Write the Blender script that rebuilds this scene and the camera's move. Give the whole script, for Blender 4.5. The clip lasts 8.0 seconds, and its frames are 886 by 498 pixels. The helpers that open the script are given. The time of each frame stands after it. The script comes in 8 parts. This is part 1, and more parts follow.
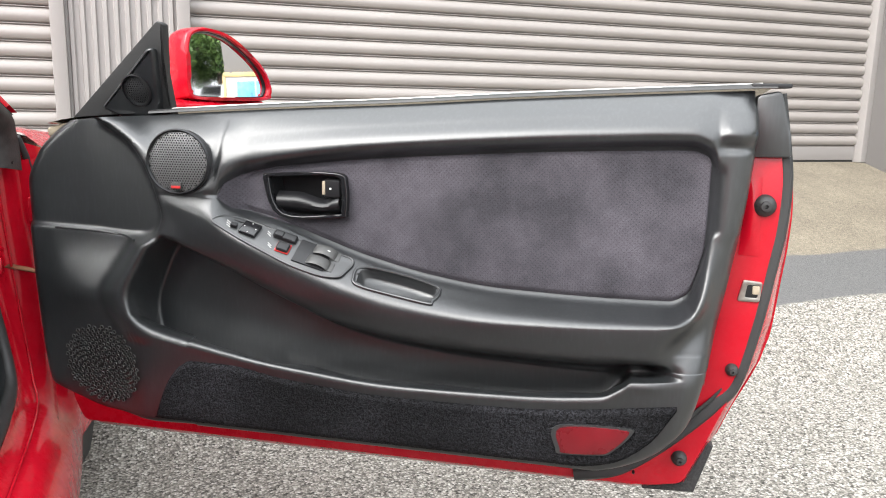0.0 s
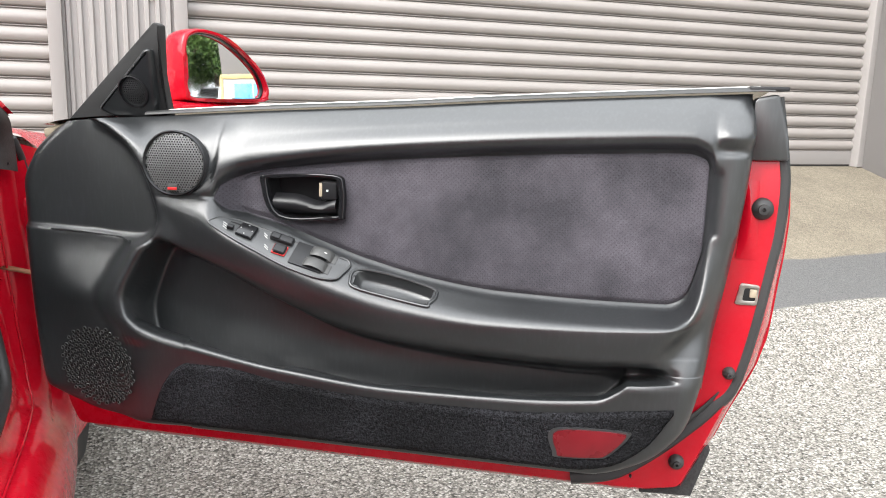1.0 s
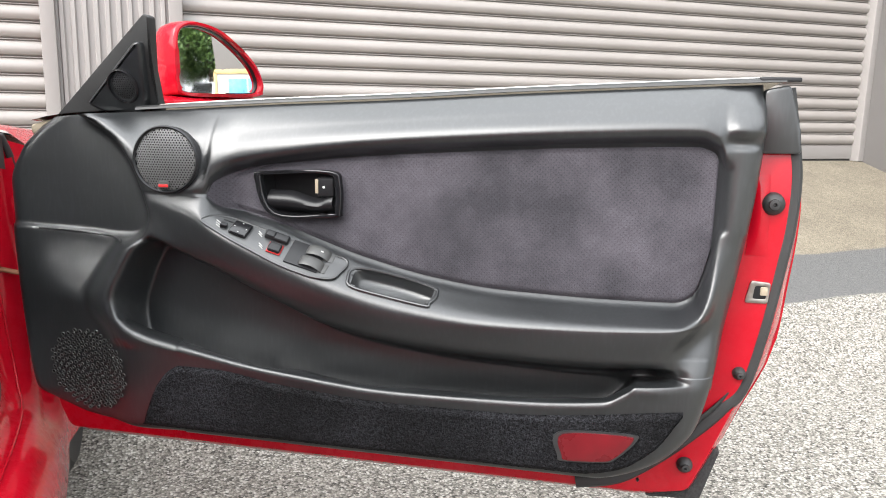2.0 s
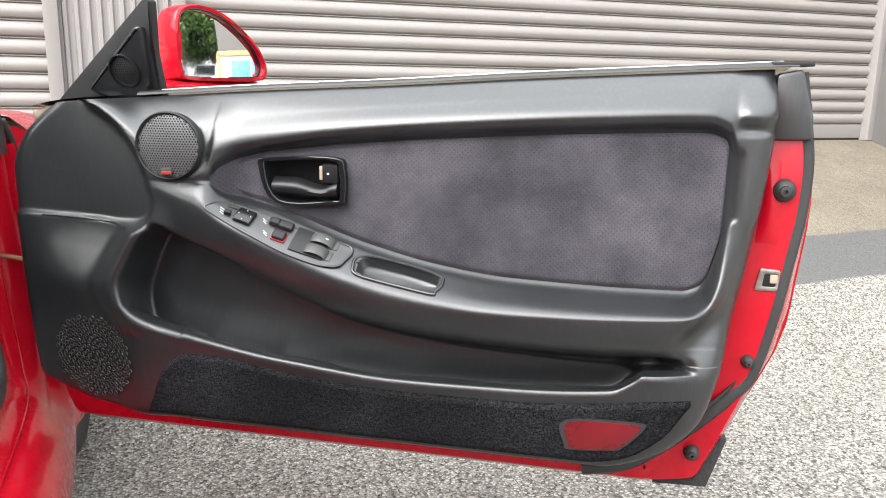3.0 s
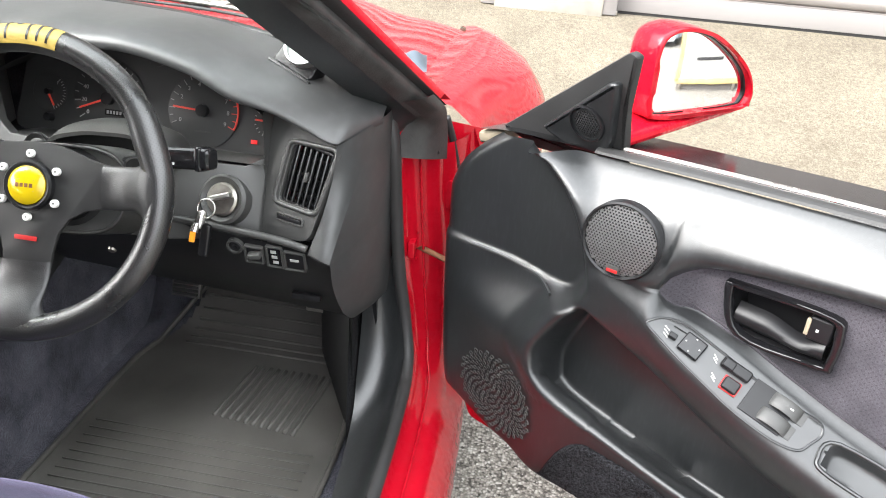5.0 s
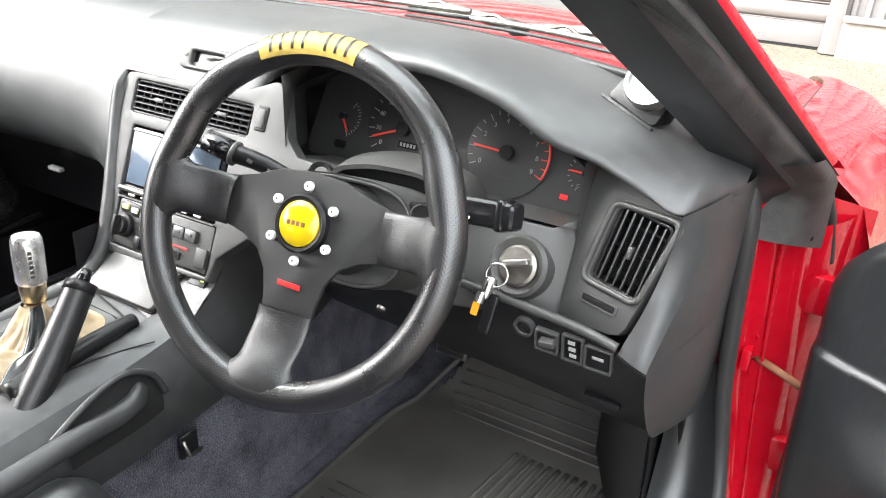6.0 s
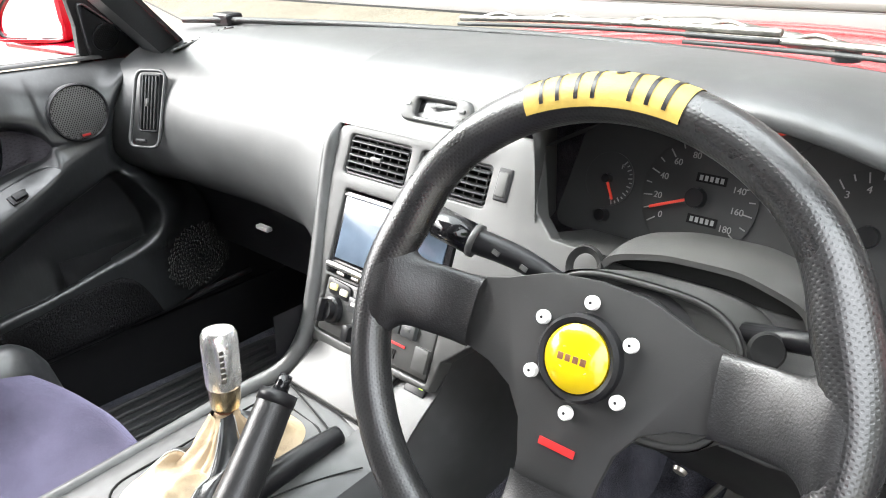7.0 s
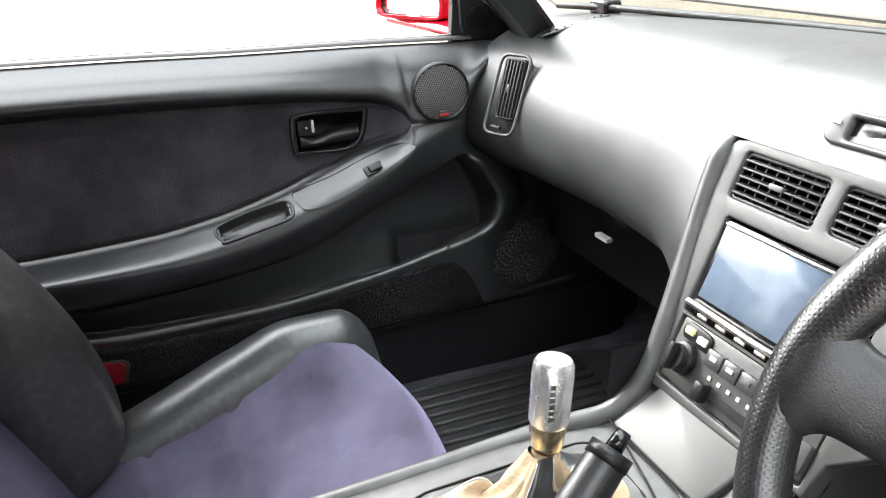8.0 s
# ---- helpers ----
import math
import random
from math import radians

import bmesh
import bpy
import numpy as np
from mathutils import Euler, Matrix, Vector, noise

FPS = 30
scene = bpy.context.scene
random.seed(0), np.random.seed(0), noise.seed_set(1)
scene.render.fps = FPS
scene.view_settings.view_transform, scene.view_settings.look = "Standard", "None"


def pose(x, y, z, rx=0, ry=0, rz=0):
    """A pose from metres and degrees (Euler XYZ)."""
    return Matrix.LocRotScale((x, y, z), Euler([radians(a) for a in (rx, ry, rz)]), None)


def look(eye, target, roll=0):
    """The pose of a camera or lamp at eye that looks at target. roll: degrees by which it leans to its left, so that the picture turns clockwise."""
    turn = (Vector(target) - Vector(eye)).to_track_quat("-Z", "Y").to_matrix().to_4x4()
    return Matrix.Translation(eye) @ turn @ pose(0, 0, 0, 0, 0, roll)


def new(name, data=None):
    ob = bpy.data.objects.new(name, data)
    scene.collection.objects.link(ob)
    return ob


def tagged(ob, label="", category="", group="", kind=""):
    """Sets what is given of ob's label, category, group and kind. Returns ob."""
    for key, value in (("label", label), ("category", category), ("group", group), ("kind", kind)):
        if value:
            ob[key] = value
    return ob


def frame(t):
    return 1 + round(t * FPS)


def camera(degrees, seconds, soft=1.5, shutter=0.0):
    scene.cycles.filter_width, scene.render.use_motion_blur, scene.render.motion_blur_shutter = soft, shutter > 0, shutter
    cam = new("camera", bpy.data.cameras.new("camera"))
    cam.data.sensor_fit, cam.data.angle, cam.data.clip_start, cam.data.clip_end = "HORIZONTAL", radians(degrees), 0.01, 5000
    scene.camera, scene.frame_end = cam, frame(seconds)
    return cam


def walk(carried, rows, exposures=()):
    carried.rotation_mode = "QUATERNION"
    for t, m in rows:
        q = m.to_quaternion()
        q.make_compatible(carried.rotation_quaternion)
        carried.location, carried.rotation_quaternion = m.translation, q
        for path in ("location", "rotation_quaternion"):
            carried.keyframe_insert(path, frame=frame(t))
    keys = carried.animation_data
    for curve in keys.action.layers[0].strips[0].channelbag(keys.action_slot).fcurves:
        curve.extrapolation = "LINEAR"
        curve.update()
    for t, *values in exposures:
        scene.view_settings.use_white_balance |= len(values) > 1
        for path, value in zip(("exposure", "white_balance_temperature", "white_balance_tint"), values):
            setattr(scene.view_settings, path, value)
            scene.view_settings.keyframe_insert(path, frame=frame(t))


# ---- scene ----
cam = camera(59.8, 8.0, soft=1.0)
PATH = [
    (0, (0.152, 0.08, 0.906), (0.812, 1.93, 0.532), 1.3),
    (0.5, (0.156, 0.082, 0.91), (0.815, 1.932, 0.531), 1.4),
    (1, (0.153, 0.082, 0.904), (0.82, 1.931, 0.539), 1.5),
    (1.5, (0.159, 0.104, 0.896), (0.832, 1.951, 0.528), 1.3),
    (3, (0.165, 0.128, 0.909), (0.821, 1.968, 0.481), 1.1),
    (3.5, (0.174, 0.213, 0.909), (0.732, 2.062, 0.389), 2.0),
    (4, (0.171, 0.325, 1.037), (0.437, 2.167, 0.306), 2.5),
    (4.2, (0.148, 0.349, 1.105), (0.301, 2.178, 0.31), 3.0),
    (5.3, (0.051, 0.526, 1.218), (-0.392, 2.222, 0.255), 4.1),
    (5.5, (0.037, 0.579, 1.187), (-0.576, 2.242, 0.259), 4.1),
    (6, (-0.074, 0.674, 1.136), (-0.95, 2.243, 0.258), 2.6),
    (6.5, (-0.203, 0.755, 1.125), (-1.273, 2.214, 0.273), -1.9),
    (7, (-0.291, 0.844, 1.092), (-1.584, 2.14, 0.286), -2.8),
    (7.5, (-0.375, 0.88, 1.074), (-1.888, 1.935, 0.3), -1.7),
    (8, (-0.429, 0.873, 1.068), (-2.151, 1.524, 0.286), -2.2),
]
EXPOSURES = [(0.0, 1.50), (3.5, 1.57), (4.2, 1.87), (5.5, 2.17), (6.5, 2.52), (7.5, 2.46), (8.0, 2.46)]
walk(cam, [(t, look(eye, target, roll)) for t, eye, target, roll in PATH], EXPOSURES)

# ---------------------------------------------------------------- world and light
world = bpy.data.worlds.new("overcast_sky")
scene.world = world
world.use_nodes = True
wn = world.node_tree
sky = wn.nodes.new("ShaderNodeTexSky")
sky.sky_type = "NISHITA"
sky.sun_disc = False
SUN_EL, SUN_ROT = radians(36), radians(246)
sky.sun_elevation, sky.sun_rotation = SUN_EL, SUN_ROT
grey = wn.nodes.new("ShaderNodeHueSaturation")
grey.inputs["Saturation"].default_value = 0.2
grey.inputs["Value"].default_value = 0.45
wn.links.new(sky.outputs[0], grey.inputs["Color"])
veil = wn.nodes.new("ShaderNodeMix")          # bright cloud cover over the hazy sky
veil.data_type, veil.blend_type = "RGBA", "ADD"
veil.inputs[0].default_value = 1.0
over = wn.nodes.new("ShaderNodeTexCoord")
height = wn.nodes.new("ShaderNodeSeparateXYZ")
wn.links.new(over.outputs["Generated"], height.inputs[0])
cover = wn.nodes.new("ShaderNodeValToRGB")     # an overcast sky is about three times as bright overhead as low down
cover.color_ramp.elements[0].color, cover.color_ramp.elements[1].color = (4.0, 4.2, 4.4, 1), (11.0, 11.4, 11.8, 1)
wn.links.new(height.outputs["Z"], cover.inputs[0])
wn.links.new(cover.outputs[0], veil.inputs[7])
wn.links.new(grey.outputs[0], veil.inputs[6])
wn.links.new(veil.outputs[2], wn.nodes["Background"].inputs[0])
sky.dust_density = 5.0
wn.nodes["Background"].inputs[1].default_value = 0.15
sun_data = bpy.data.lights.new("sun", "SUN")
sun_data.energy, sun_data.angle, sun_data.color = 1.8, radians(50), (1.0, 0.98, 0.95)
sun = new("sun", sun_data)
sun.rotation_euler = (radians(90) - SUN_EL, 0, radians(180) - SUN_ROT)

CX = -0.90          # middle line of the car


# ---------------------------------------------------------------- materials
def node(nt, kind, **inputs):
    n = nt.nodes.new("ShaderNode" + kind)
    for key, value in inputs.items():
        n.inputs[key.replace("_", " ")].default_value = value
    return n


def ramp(nt, fac, stops):
    n = nt.nodes.new("ShaderNodeValToRGB")
    while len(n.color_ramp.elements) < len(stops):
        n.color_ramp.elements.new(0.5)
    for e, (p, c) in zip(n.color_ramp.elements, stops):
        e.position, e.color = p, (*c, 1)
    nt.links.new(fac, n.inputs[0])
    return n.outputs[0]


def mixed(nt, fac, a, b, blend="MIX"):
    n = nt.nodes.new("ShaderNodeMix")
    n.data_type, n.blend_type = "RGBA", blend
    for value, socket in ((fac, n.inputs[0]), (a, n.inputs[6]), (b, n.inputs[7])):
        if isinstance(value, (int, float)):
            socket.default_value = value
        elif isinstance(value, tuple):
            socket.default_value = (*value, 1)
        else:
            nt.links.new(value, socket)
    return n.outputs[2]


def coords(nt, scale=(1, 1, 1), rot=(0, 0, 0)):
    tc = nt.nodes.new("ShaderNodeTexCoord")
    mp = nt.nodes.new("ShaderNodeMapping")
    mp.inputs["Scale"].default_value = scale
    mp.inputs["Rotation"].default_value = rot
    nt.links.new(tc.outputs["Object"], mp.inputs[0])
    return mp.outputs[0]


def noise_tex(nt, vec, scale, detail=4.0, rough=0.55):
    n = node(nt, "TexNoise", Scale=scale, Detail=detail, Roughness=rough)
    nt.links.new(vec, n.inputs["Vector"])
    return n.outputs[0]


def bump(nt, height, strength, distance, after=None):
    n = node(nt, "Bump", Strength=strength, Distance=distance)
    nt.links.new(height, n.inputs["Height"])
    if after:
        nt.links.new(after, n.inputs["Normal"])
    return n.outputs[0]


def base(name):
    m = bpy.data.materials.new(name)
    m.use_nodes = True
    return m, m.node_tree, m.node_tree.nodes["Principled BSDF"]


def plain(name, col, rough=0.5, metal=0.0, var=0.15, grain=900.0, grain_depth=0.0002, stain=6.0, coat=0.0, spec=0.5, emit=0.0):
    """Colour with broad unevenness, fine grain relief and uneven gloss."""
    m, nt, b = base(name)
    v = coords(nt)
    broad = noise_tex(nt, v, stain, 5.0)
    fine = noise_tex(nt, v, grain, 3.0)
    lo, hi = [tuple(c * k for c in col) for k in (1 - var, 1 + var)]
    nt.links.new(ramp(nt, broad, [(0.3, lo), (0.7, hi)]), b.inputs["Base Color"])
    nt.links.new(ramp(nt, broad, [(0.3, (max(rough - 0.06, 0.02),) * 3), (0.75, (rough + 0.06,) * 3)]), b.inputs["Roughness"])
    if grain_depth:
        nt.links.new(bump(nt, fine, 0.6, grain_depth), b.inputs["Normal"])
    b.inputs["Metallic"].default_value = metal
    b.inputs["Coat Weight"].default_value = coat
    b.inputs["Coat Roughness"].default_value = 0.04
    b.inputs["Specular IOR Level"].default_value = spec
    if emit:
        b.inputs["Emission Color"].default_value = (*col, 1)
        b.inputs["Emission Strength"].default_value = emit
    return m


def leather_plastic(name, col, rough, crease=(230, 230, 45), depth=0.0003, fine=1100.0, spec=0.5, ior=1.5, grain_depth=0.0002):
    """Moulded vinyl: a fine pebble, faint upright chalky creases and uneven gloss."""
    m, nt, b = base(name)
    v = coords(nt)
    streak = noise_tex(nt, coords(nt, crease), 1.0, 1.0, 0.4)
    broad = noise_tex(nt, v, 7.0, 5.0)
    pebble = noise_tex(nt, v, fine, 2.0, 0.5)
    tone = ramp(nt, broad, [(0.3, tuple(c * 0.8 for c in col)), (0.7, tuple(c * 1.2 for c in col))])
    nt.links.new(mixed(nt, 1.0, tone, ramp(nt, streak, [(0.35, (0.92,) * 3), (0.52, (1.0,) * 3), (0.70, (1.0 + depth * 4000,) * 3)]), "MULTIPLY"), b.inputs["Base Color"])
    nt.links.new(ramp(nt, broad, [(0.3, (rough - 0.015,) * 3), (0.7, (rough + 0.025,) * 3)]), b.inputs["Roughness"])
    nt.links.new(bump(nt, pebble, 0.5, grain_depth), b.inputs["Normal"])
    b.inputs["Specular IOR Level"].default_value = spec
    b.inputs["IOR"].default_value = ior
    return m


def perforated(name, col, rough):
    """Leather with close rows of pin holes, laid along the rim by its own map."""
    m, nt, b = base(name)
    v = coords(nt)
    uv = nt.nodes.new("ShaderNodeUVMap")
    dots = node(nt, "TexVoronoi", Scale=1.0, Randomness=0.0)
    dots.voronoi_dimensions = "2D"
    nt.links.new(uv.outputs[0], dots.inputs["Vector"])
    wear = noise_tex(nt, v, 14.0, 5.0)
    pebble = noise_tex(nt, v, 900.0, 3.0)
    pin = ramp(nt, dots.outputs[0], [(0.16, (0.0,) * 3), (0.34, (1.0,) * 3)])
    nt.links.new(mixed(nt, 0.85, ramp(nt, wear, [(0.3, tuple(c * 0.8 for c in col)), (0.75, tuple(c * 1.4 for c in col))]), pin, "MULTIPLY"), b.inputs["Base Color"])
    nt.links.new(ramp(nt, wear, [(0.3, (rough - 0.05,) * 3), (0.75, (rough + 0.07,) * 3)]), b.inputs["Roughness"])
    nt.links.new(bump(nt, pebble, 0.3, 0.0002, bump(nt, pin, 0.35, 0.0003)), b.inputs["Normal"])
    b.inputs["Specular IOR Level"].default_value = 1.0
    return m


def cloth(name, lo, hi, patch=9.0, sheen=0.4, pile=1400.0, pile_depth=0.0012, dots=False, tuft=0.6):
    """Napped cloth: brushed patches, fibres, and, if asked, rows of pin holes."""
    m, nt, b = base(name)
    v = coords(nt)
    brushed = noise_tex(nt, v, patch, 6.0, 0.6)
    fibre = noise_tex(nt, v, pile, 2.0, 0.8)
    col = ramp(nt, brushed, [(0.36, lo), (0.5, tuple((p + q) / 2 for p, q in zip(lo, hi))), (0.64, hi)])
    col = mixed(nt, tuft, col, ramp(nt, fibre, [(0.36, (0.2,) * 3), (0.66, (1.25 if tuft < 0.9 else 2.6,) * 3)]), "MULTIPLY")
    h = fibre
    if dots:
        hole = node(nt, "TexVoronoi", Scale=1.0, Randomness=0.0)
        hole.voronoi_dimensions = "2D"
        sp = node(nt, "SeparateXYZ")
        nt.links.new(coords(nt, rot=(0, 0, radians(31.3))), sp.inputs[0])
        cb = node(nt, "CombineXYZ")
        for socket, sign in ((0, 1.0), (1, -1.0)):
            a = nt.nodes.new("ShaderNodeMath")
            a.operation = "MULTIPLY"
            a.inputs[1].default_value = sign * 150
            nt.links.new(sp.outputs[2], a.inputs[0])
            c = nt.nodes.new("ShaderNodeMath")
            c.operation = "MULTIPLY_ADD"
            c.inputs[1].default_value = 140
            nt.links.new(sp.outputs[0], c.inputs[0])
            nt.links.new(a.outputs[0], c.inputs[2])
            nt.links.new(c.outputs[0], cb.inputs[socket])
        nt.links.new(cb.outputs[0], hole.inputs["Vector"])
        pin = ramp(nt, hole.outputs[0], [(0.13, (0.3,) * 3), (0.22, (1.0,) * 3)])
        col = mixed(nt, 0.52, col, pin, "MULTIPLY")
        h = mixed(nt, 0.5, fibre, pin)
    nt.links.new(col, b.inputs["Base Color"])
    nt.links.new(bump(nt, h, 0.7, pile_depth), b.inputs["Normal"])
    b.inputs["Roughness"].default_value = 0.95
    b.inputs["Specular IOR Level"].default_value = 0.15
    b.inputs["Sheen Weight"].default_value = sheen
    b.inputs["Sheen Roughness"].default_value = 0.4
    b.inputs["Sheen Tint"].default_value = (*[min(1, c * 6) for c in hi], 1)
    return m


def paint(name, col):
    m, nt, b = base(name)
    v = coords(nt)
    n = noise_tex(nt, v, 3.0, 4.0)
    peel = noise_tex(nt, v, 160.0, 2.0)
    dust = noise_tex(nt, v, 45.0, 8.0, 0.75)
    nt.links.new(ramp(nt, n, [(0.3, tuple(c * 0.9 for c in col)), (0.7, tuple(c * 1.08 for c in col))]), b.inputs["Base Color"])
    nt.links.new(ramp(nt, dust, [(0.45, (0.25,) * 3), (0.75, (0.42,) * 3)]), b.inputs["Roughness"])
    nt.links.new(bump(nt, peel, 0.06, 0.0004), b.inputs["Normal"])
    b.inputs["Specular IOR Level"].default_value = 0.05
    b.inputs["Coat Weight"].default_value = 0.65
    b.inputs["Coat Roughness"].default_value = 0.03
    return m


def glass(name, tint=(1, 1, 1), rough=0.0):
    m, nt, b = base(name)
    b.inputs["Base Color"].default_value = (*tint, 1)
    b.inputs["Transmission Weight"].default_value = 1.0
    b.inputs["Roughness"].default_value = rough
    b.inputs["IOR"].default_value = 1.02
    return m


def ground_material():
    m, nt, b = base("ground_surface")
    v = coords(nt)
    warp = noise_tex(nt, v, 2.3, 5.0)
    chips = node(nt, "TexVoronoi", Scale=165.0)
    chips.feature = "F1"
    small = node(nt, "TexVoronoi", Scale=300.0)
    for n in (chips, small):
        nt.links.new(v, n.inputs["Vector"])
    shade = node(nt, "SeparateColor")
    nt.links.new(chips.outputs["Color"], shade.inputs[0])
    shade2 = node(nt, "SeparateColor")
    nt.links.new(small.outputs["Color"], shade2.inputs[0])
    chip = ramp(nt, shade.outputs[0], [(0.0, (0.12, 0.115, 0.105)), (0.2, (0.34, 0.325, 0.30)), (0.5, (0.51, 0.49, 0.455)), (0.8, (0.70, 0.68, 0.635)), (1.0, (0.98, 0.96, 0.92))])
    chip2 = ramp(nt, shade2.outputs[1], [(0.0, (0.55,) * 3), (0.5, (0.95,) * 3), (1.0, (1.1,) * 3)])
    seal = mixed(nt, 0.75, chip, chip2, "MULTIPLY")
    gap = ramp(nt, chips.outputs["Distance"], [(0.42, (1.0,) * 3), (0.75, (0.42,) * 3)])
    seal = mixed(nt, 0.8, seal, gap, "MULTIPLY")
    blotch = ramp(nt, noise_tex(nt, v, 1.1, 7.0, 0.6), [(0.3, (0.82, 0.8, 0.78)), (0.7, (1.06, 1.05, 1.03))])
    seal = mixed(nt, 0.9, seal, blotch, "MULTIPLY")
    seal = mixed(nt, 1.0, seal, (0.54, 0.535, 0.52), "MULTIPLY")
    conc = ramp(nt, noise_tex(nt, v, 60.0, 8.0, 0.75), [(0.3, (0.135, 0.117, 0.088)), (0.5, (0.195, 0.172, 0.134)), (0.72, (0.262, 0.235, 0.188))])
    conc = mixed(nt, 1.0, conc, ramp(nt, noise_tex(nt, v, 190.0, 3.0, 0.8), [(0.35, (0.55,) * 3), (0.65, (1.2,) * 3)]), "MULTIPLY")
    conc = mixed(nt, 0.85, conc, ramp(nt, noise_tex(nt, v, 3.5, 9.0, 0.7), [(0.3, (0.7, 0.68, 0.66)), (0.7, (1.08, 1.06, 1.04))]), "MULTIPLY")
    tar = ramp(nt, noise_tex(nt, v, 140.0, 6.0, 0.7), [(0.3, (0.055, 0.055, 0.054)), (0.7, (0.13, 0.128, 0.126))])
    sep = node(nt, "SeparateXYZ")
    nt.links.new(v, sep.inputs[0])
    wob = nt.nodes.new("ShaderNodeMath")
    wob.operation = "MULTIPLY_ADD"
    wob.inputs[1].default_value = 0.10
    nt.links.new(warp, wob.inputs[0])
    nt.links.new(sep.outputs[1], wob.inputs[2])

    def past(y):
        n = nt.nodes.new("ShaderNodeMapRange")
        n.inputs["From Min"].default_value, n.inputs["From Max"].default_value = y + 0.045, y + 0.06
        nt.links.new(wob.outputs[0], n.inputs[0])
        return n.outputs[0]
    east = nt.nodes.new("ShaderNodeMapRange")
    east.inputs["From Min"].default_value, east.inputs["From Max"].default_value = 0.6, 0.7
    nt.links.new(sep.outputs[0], east.inputs[0])
    col = mixed(nt, past(2.46), seal, mixed(nt, east.outputs[0], conc, tar))
    col = mixed(nt, past(2.83), col, conc)
    nt.links.new(col, b.inputs["Base Color"])
    b.inputs["Roughness"].default_value = 0.9
    b.inputs["Specular IOR Level"].default_value = 0.25
    nt.links.new(bump(nt, chips.outputs["Distance"], 0.5, 0.004), b.inputs["Normal"])
    return m


GROUND = ground_material()
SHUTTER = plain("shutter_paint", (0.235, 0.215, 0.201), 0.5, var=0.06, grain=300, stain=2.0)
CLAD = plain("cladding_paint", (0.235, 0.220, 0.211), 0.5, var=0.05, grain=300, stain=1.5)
# the cladding colour at about half strength, for return wall and backing
SIDEWALL = plain("side_wall_dark_taupe", (0.115, 0.108, 0.104), 0.6, var=0.06, grain=200, stain=1.2)
CONCRETE = plain("plinth_concrete", (0.30, 0.28, 0.24), 0.85, var=0.2, grain=90, grain_depth=0.002, stain=9)
VINYL = leather_plastic("door_vinyl", (0.012, 0.013, 0.0139), 0.34, depth=0.0001, spec=0.9, ior=1.5)
VINYL_LOW = leather_plastic("pocket_vinyl", (0.016, 0.017, 0.018), 0.30, spec=0.6, ior=1.5, depth=0.00004, grain_depth=0.0001)
SMOOTH = leather_plastic("dash_skin", (0.027, 0.028, 0.0285), 0.47, (60, 60, 60), 0.00005, 900, 0.75)
PLATE = plain("grey_plastic", (0.046, 0.046, 0.0445), 0.42, var=0.08, grain=1300, grain_depth=0.0002)
BLACK = plain("black_plastic", (0.009, 0.009, 0.010), 0.36, var=0.15, grain=1500, grain_depth=0.0001, spec=0.35)
GLOSS = plain("gloss_black", (0.008, 0.008, 0.009), 0.16, var=0.1, grain_depth=0)
MATT = plain("matt_black", (0.010, 0.010, 0.011), 0.75, var=0.25, grain=700)
# near-black for seams and slots, and for shade laid into vents, holes, hollows
DEEP = plain("gap_and_shade_black", (0.003, 0.003, 0.003), 0.9, var=0.1, grain_depth=0)
PILLARGREY = plain("worn_weatherstrip", (0.028, 0.028, 0.027), 0.46, var=0.45, grain=350, grain_depth=0.0006, stain=40)
RUBBER = plain("weather_rubber", (0.022, 0.022, 0.022), 0.55, var=0.25, grain=250, grain_depth=0.0005)
# driver mat: dusty, and lightened further for light the footwell lacks
MATRUB = plain("mat_rubber", (0.082, 0.078, 0.071), 0.5, var=0.45, grain=500, grain_depth=0.0006, stain=4)
# passenger mat: much the same rubber at a quarter of the colour strength
DARKRUB = plain("dark_mat_rubber", (0.020, 0.020, 0.021), 0.5, var=0.3, grain=500, grain_depth=0.0006, stain=4)
FOAM = plain("black_foam", (0.03, 0.03, 0.03), 0.95, var=0.5, grain=420, grain_depth=0.003, stain=300)
INSERT = cloth("perforated_suede", (0.042, 0.040, 0.046), (0.092, 0.085, 0.098), 8.0, 0.35, 1500, 0.0009, dots=True)
CARPET = cloth("cut_pile_carpet", (0.006, 0.006, 0.0065), (0.015, 0.015, 0.017), 5.0, 0.04, 300, 0.010, tuft=1.0)
FLOORCARPET = cloth("floor_carpet", (0.020, 0.020, 0.026), (0.125, 0.125, 0.150), 11.0, 0.25, 420, 0.006, tuft=0.8)
SUEDE = cloth("violet_suede", (0.046, 0.042, 0.066), (0.108, 0.100, 0.152), 6.0, 0.6, 1300, 0.0008)
LEATHER = leather_plastic("seat_leather", (0.022, 0.023, 0.024), 0.36, (90, 90, 90), 0.0002, 500, 1.0, grain_depth=0.00025)
WHEEL_LEATHER = perforated("wheel_leather", (0.013, 0.013, 0.0135), 0.29)
GRIP_LEATHER = leather_plastic("grip_leather", (0.012, 0.012, 0.0125), 0.36, (150, 150, 150), 0.0001, 800, 0.7, grain_depth=0.0005)
# dash plastic lightened for the sky light its upward faces catch
CONSOLE_LIT = leather_plastic("console_skin", (0.050, 0.050, 0.050), 0.42, (60, 60, 60), 0.00005, 900, 0.6, 1.5)
POD = plain("switch_panel_plastic", (0.026, 0.027, 0.028), 0.34, var=0.12, grain=1200, spec=0.8)
MESH = plain("speaker_mesh_metal", (0.15, 0.15, 0.15), 0.40, 0.4, var=0.1, grain_depth=0)
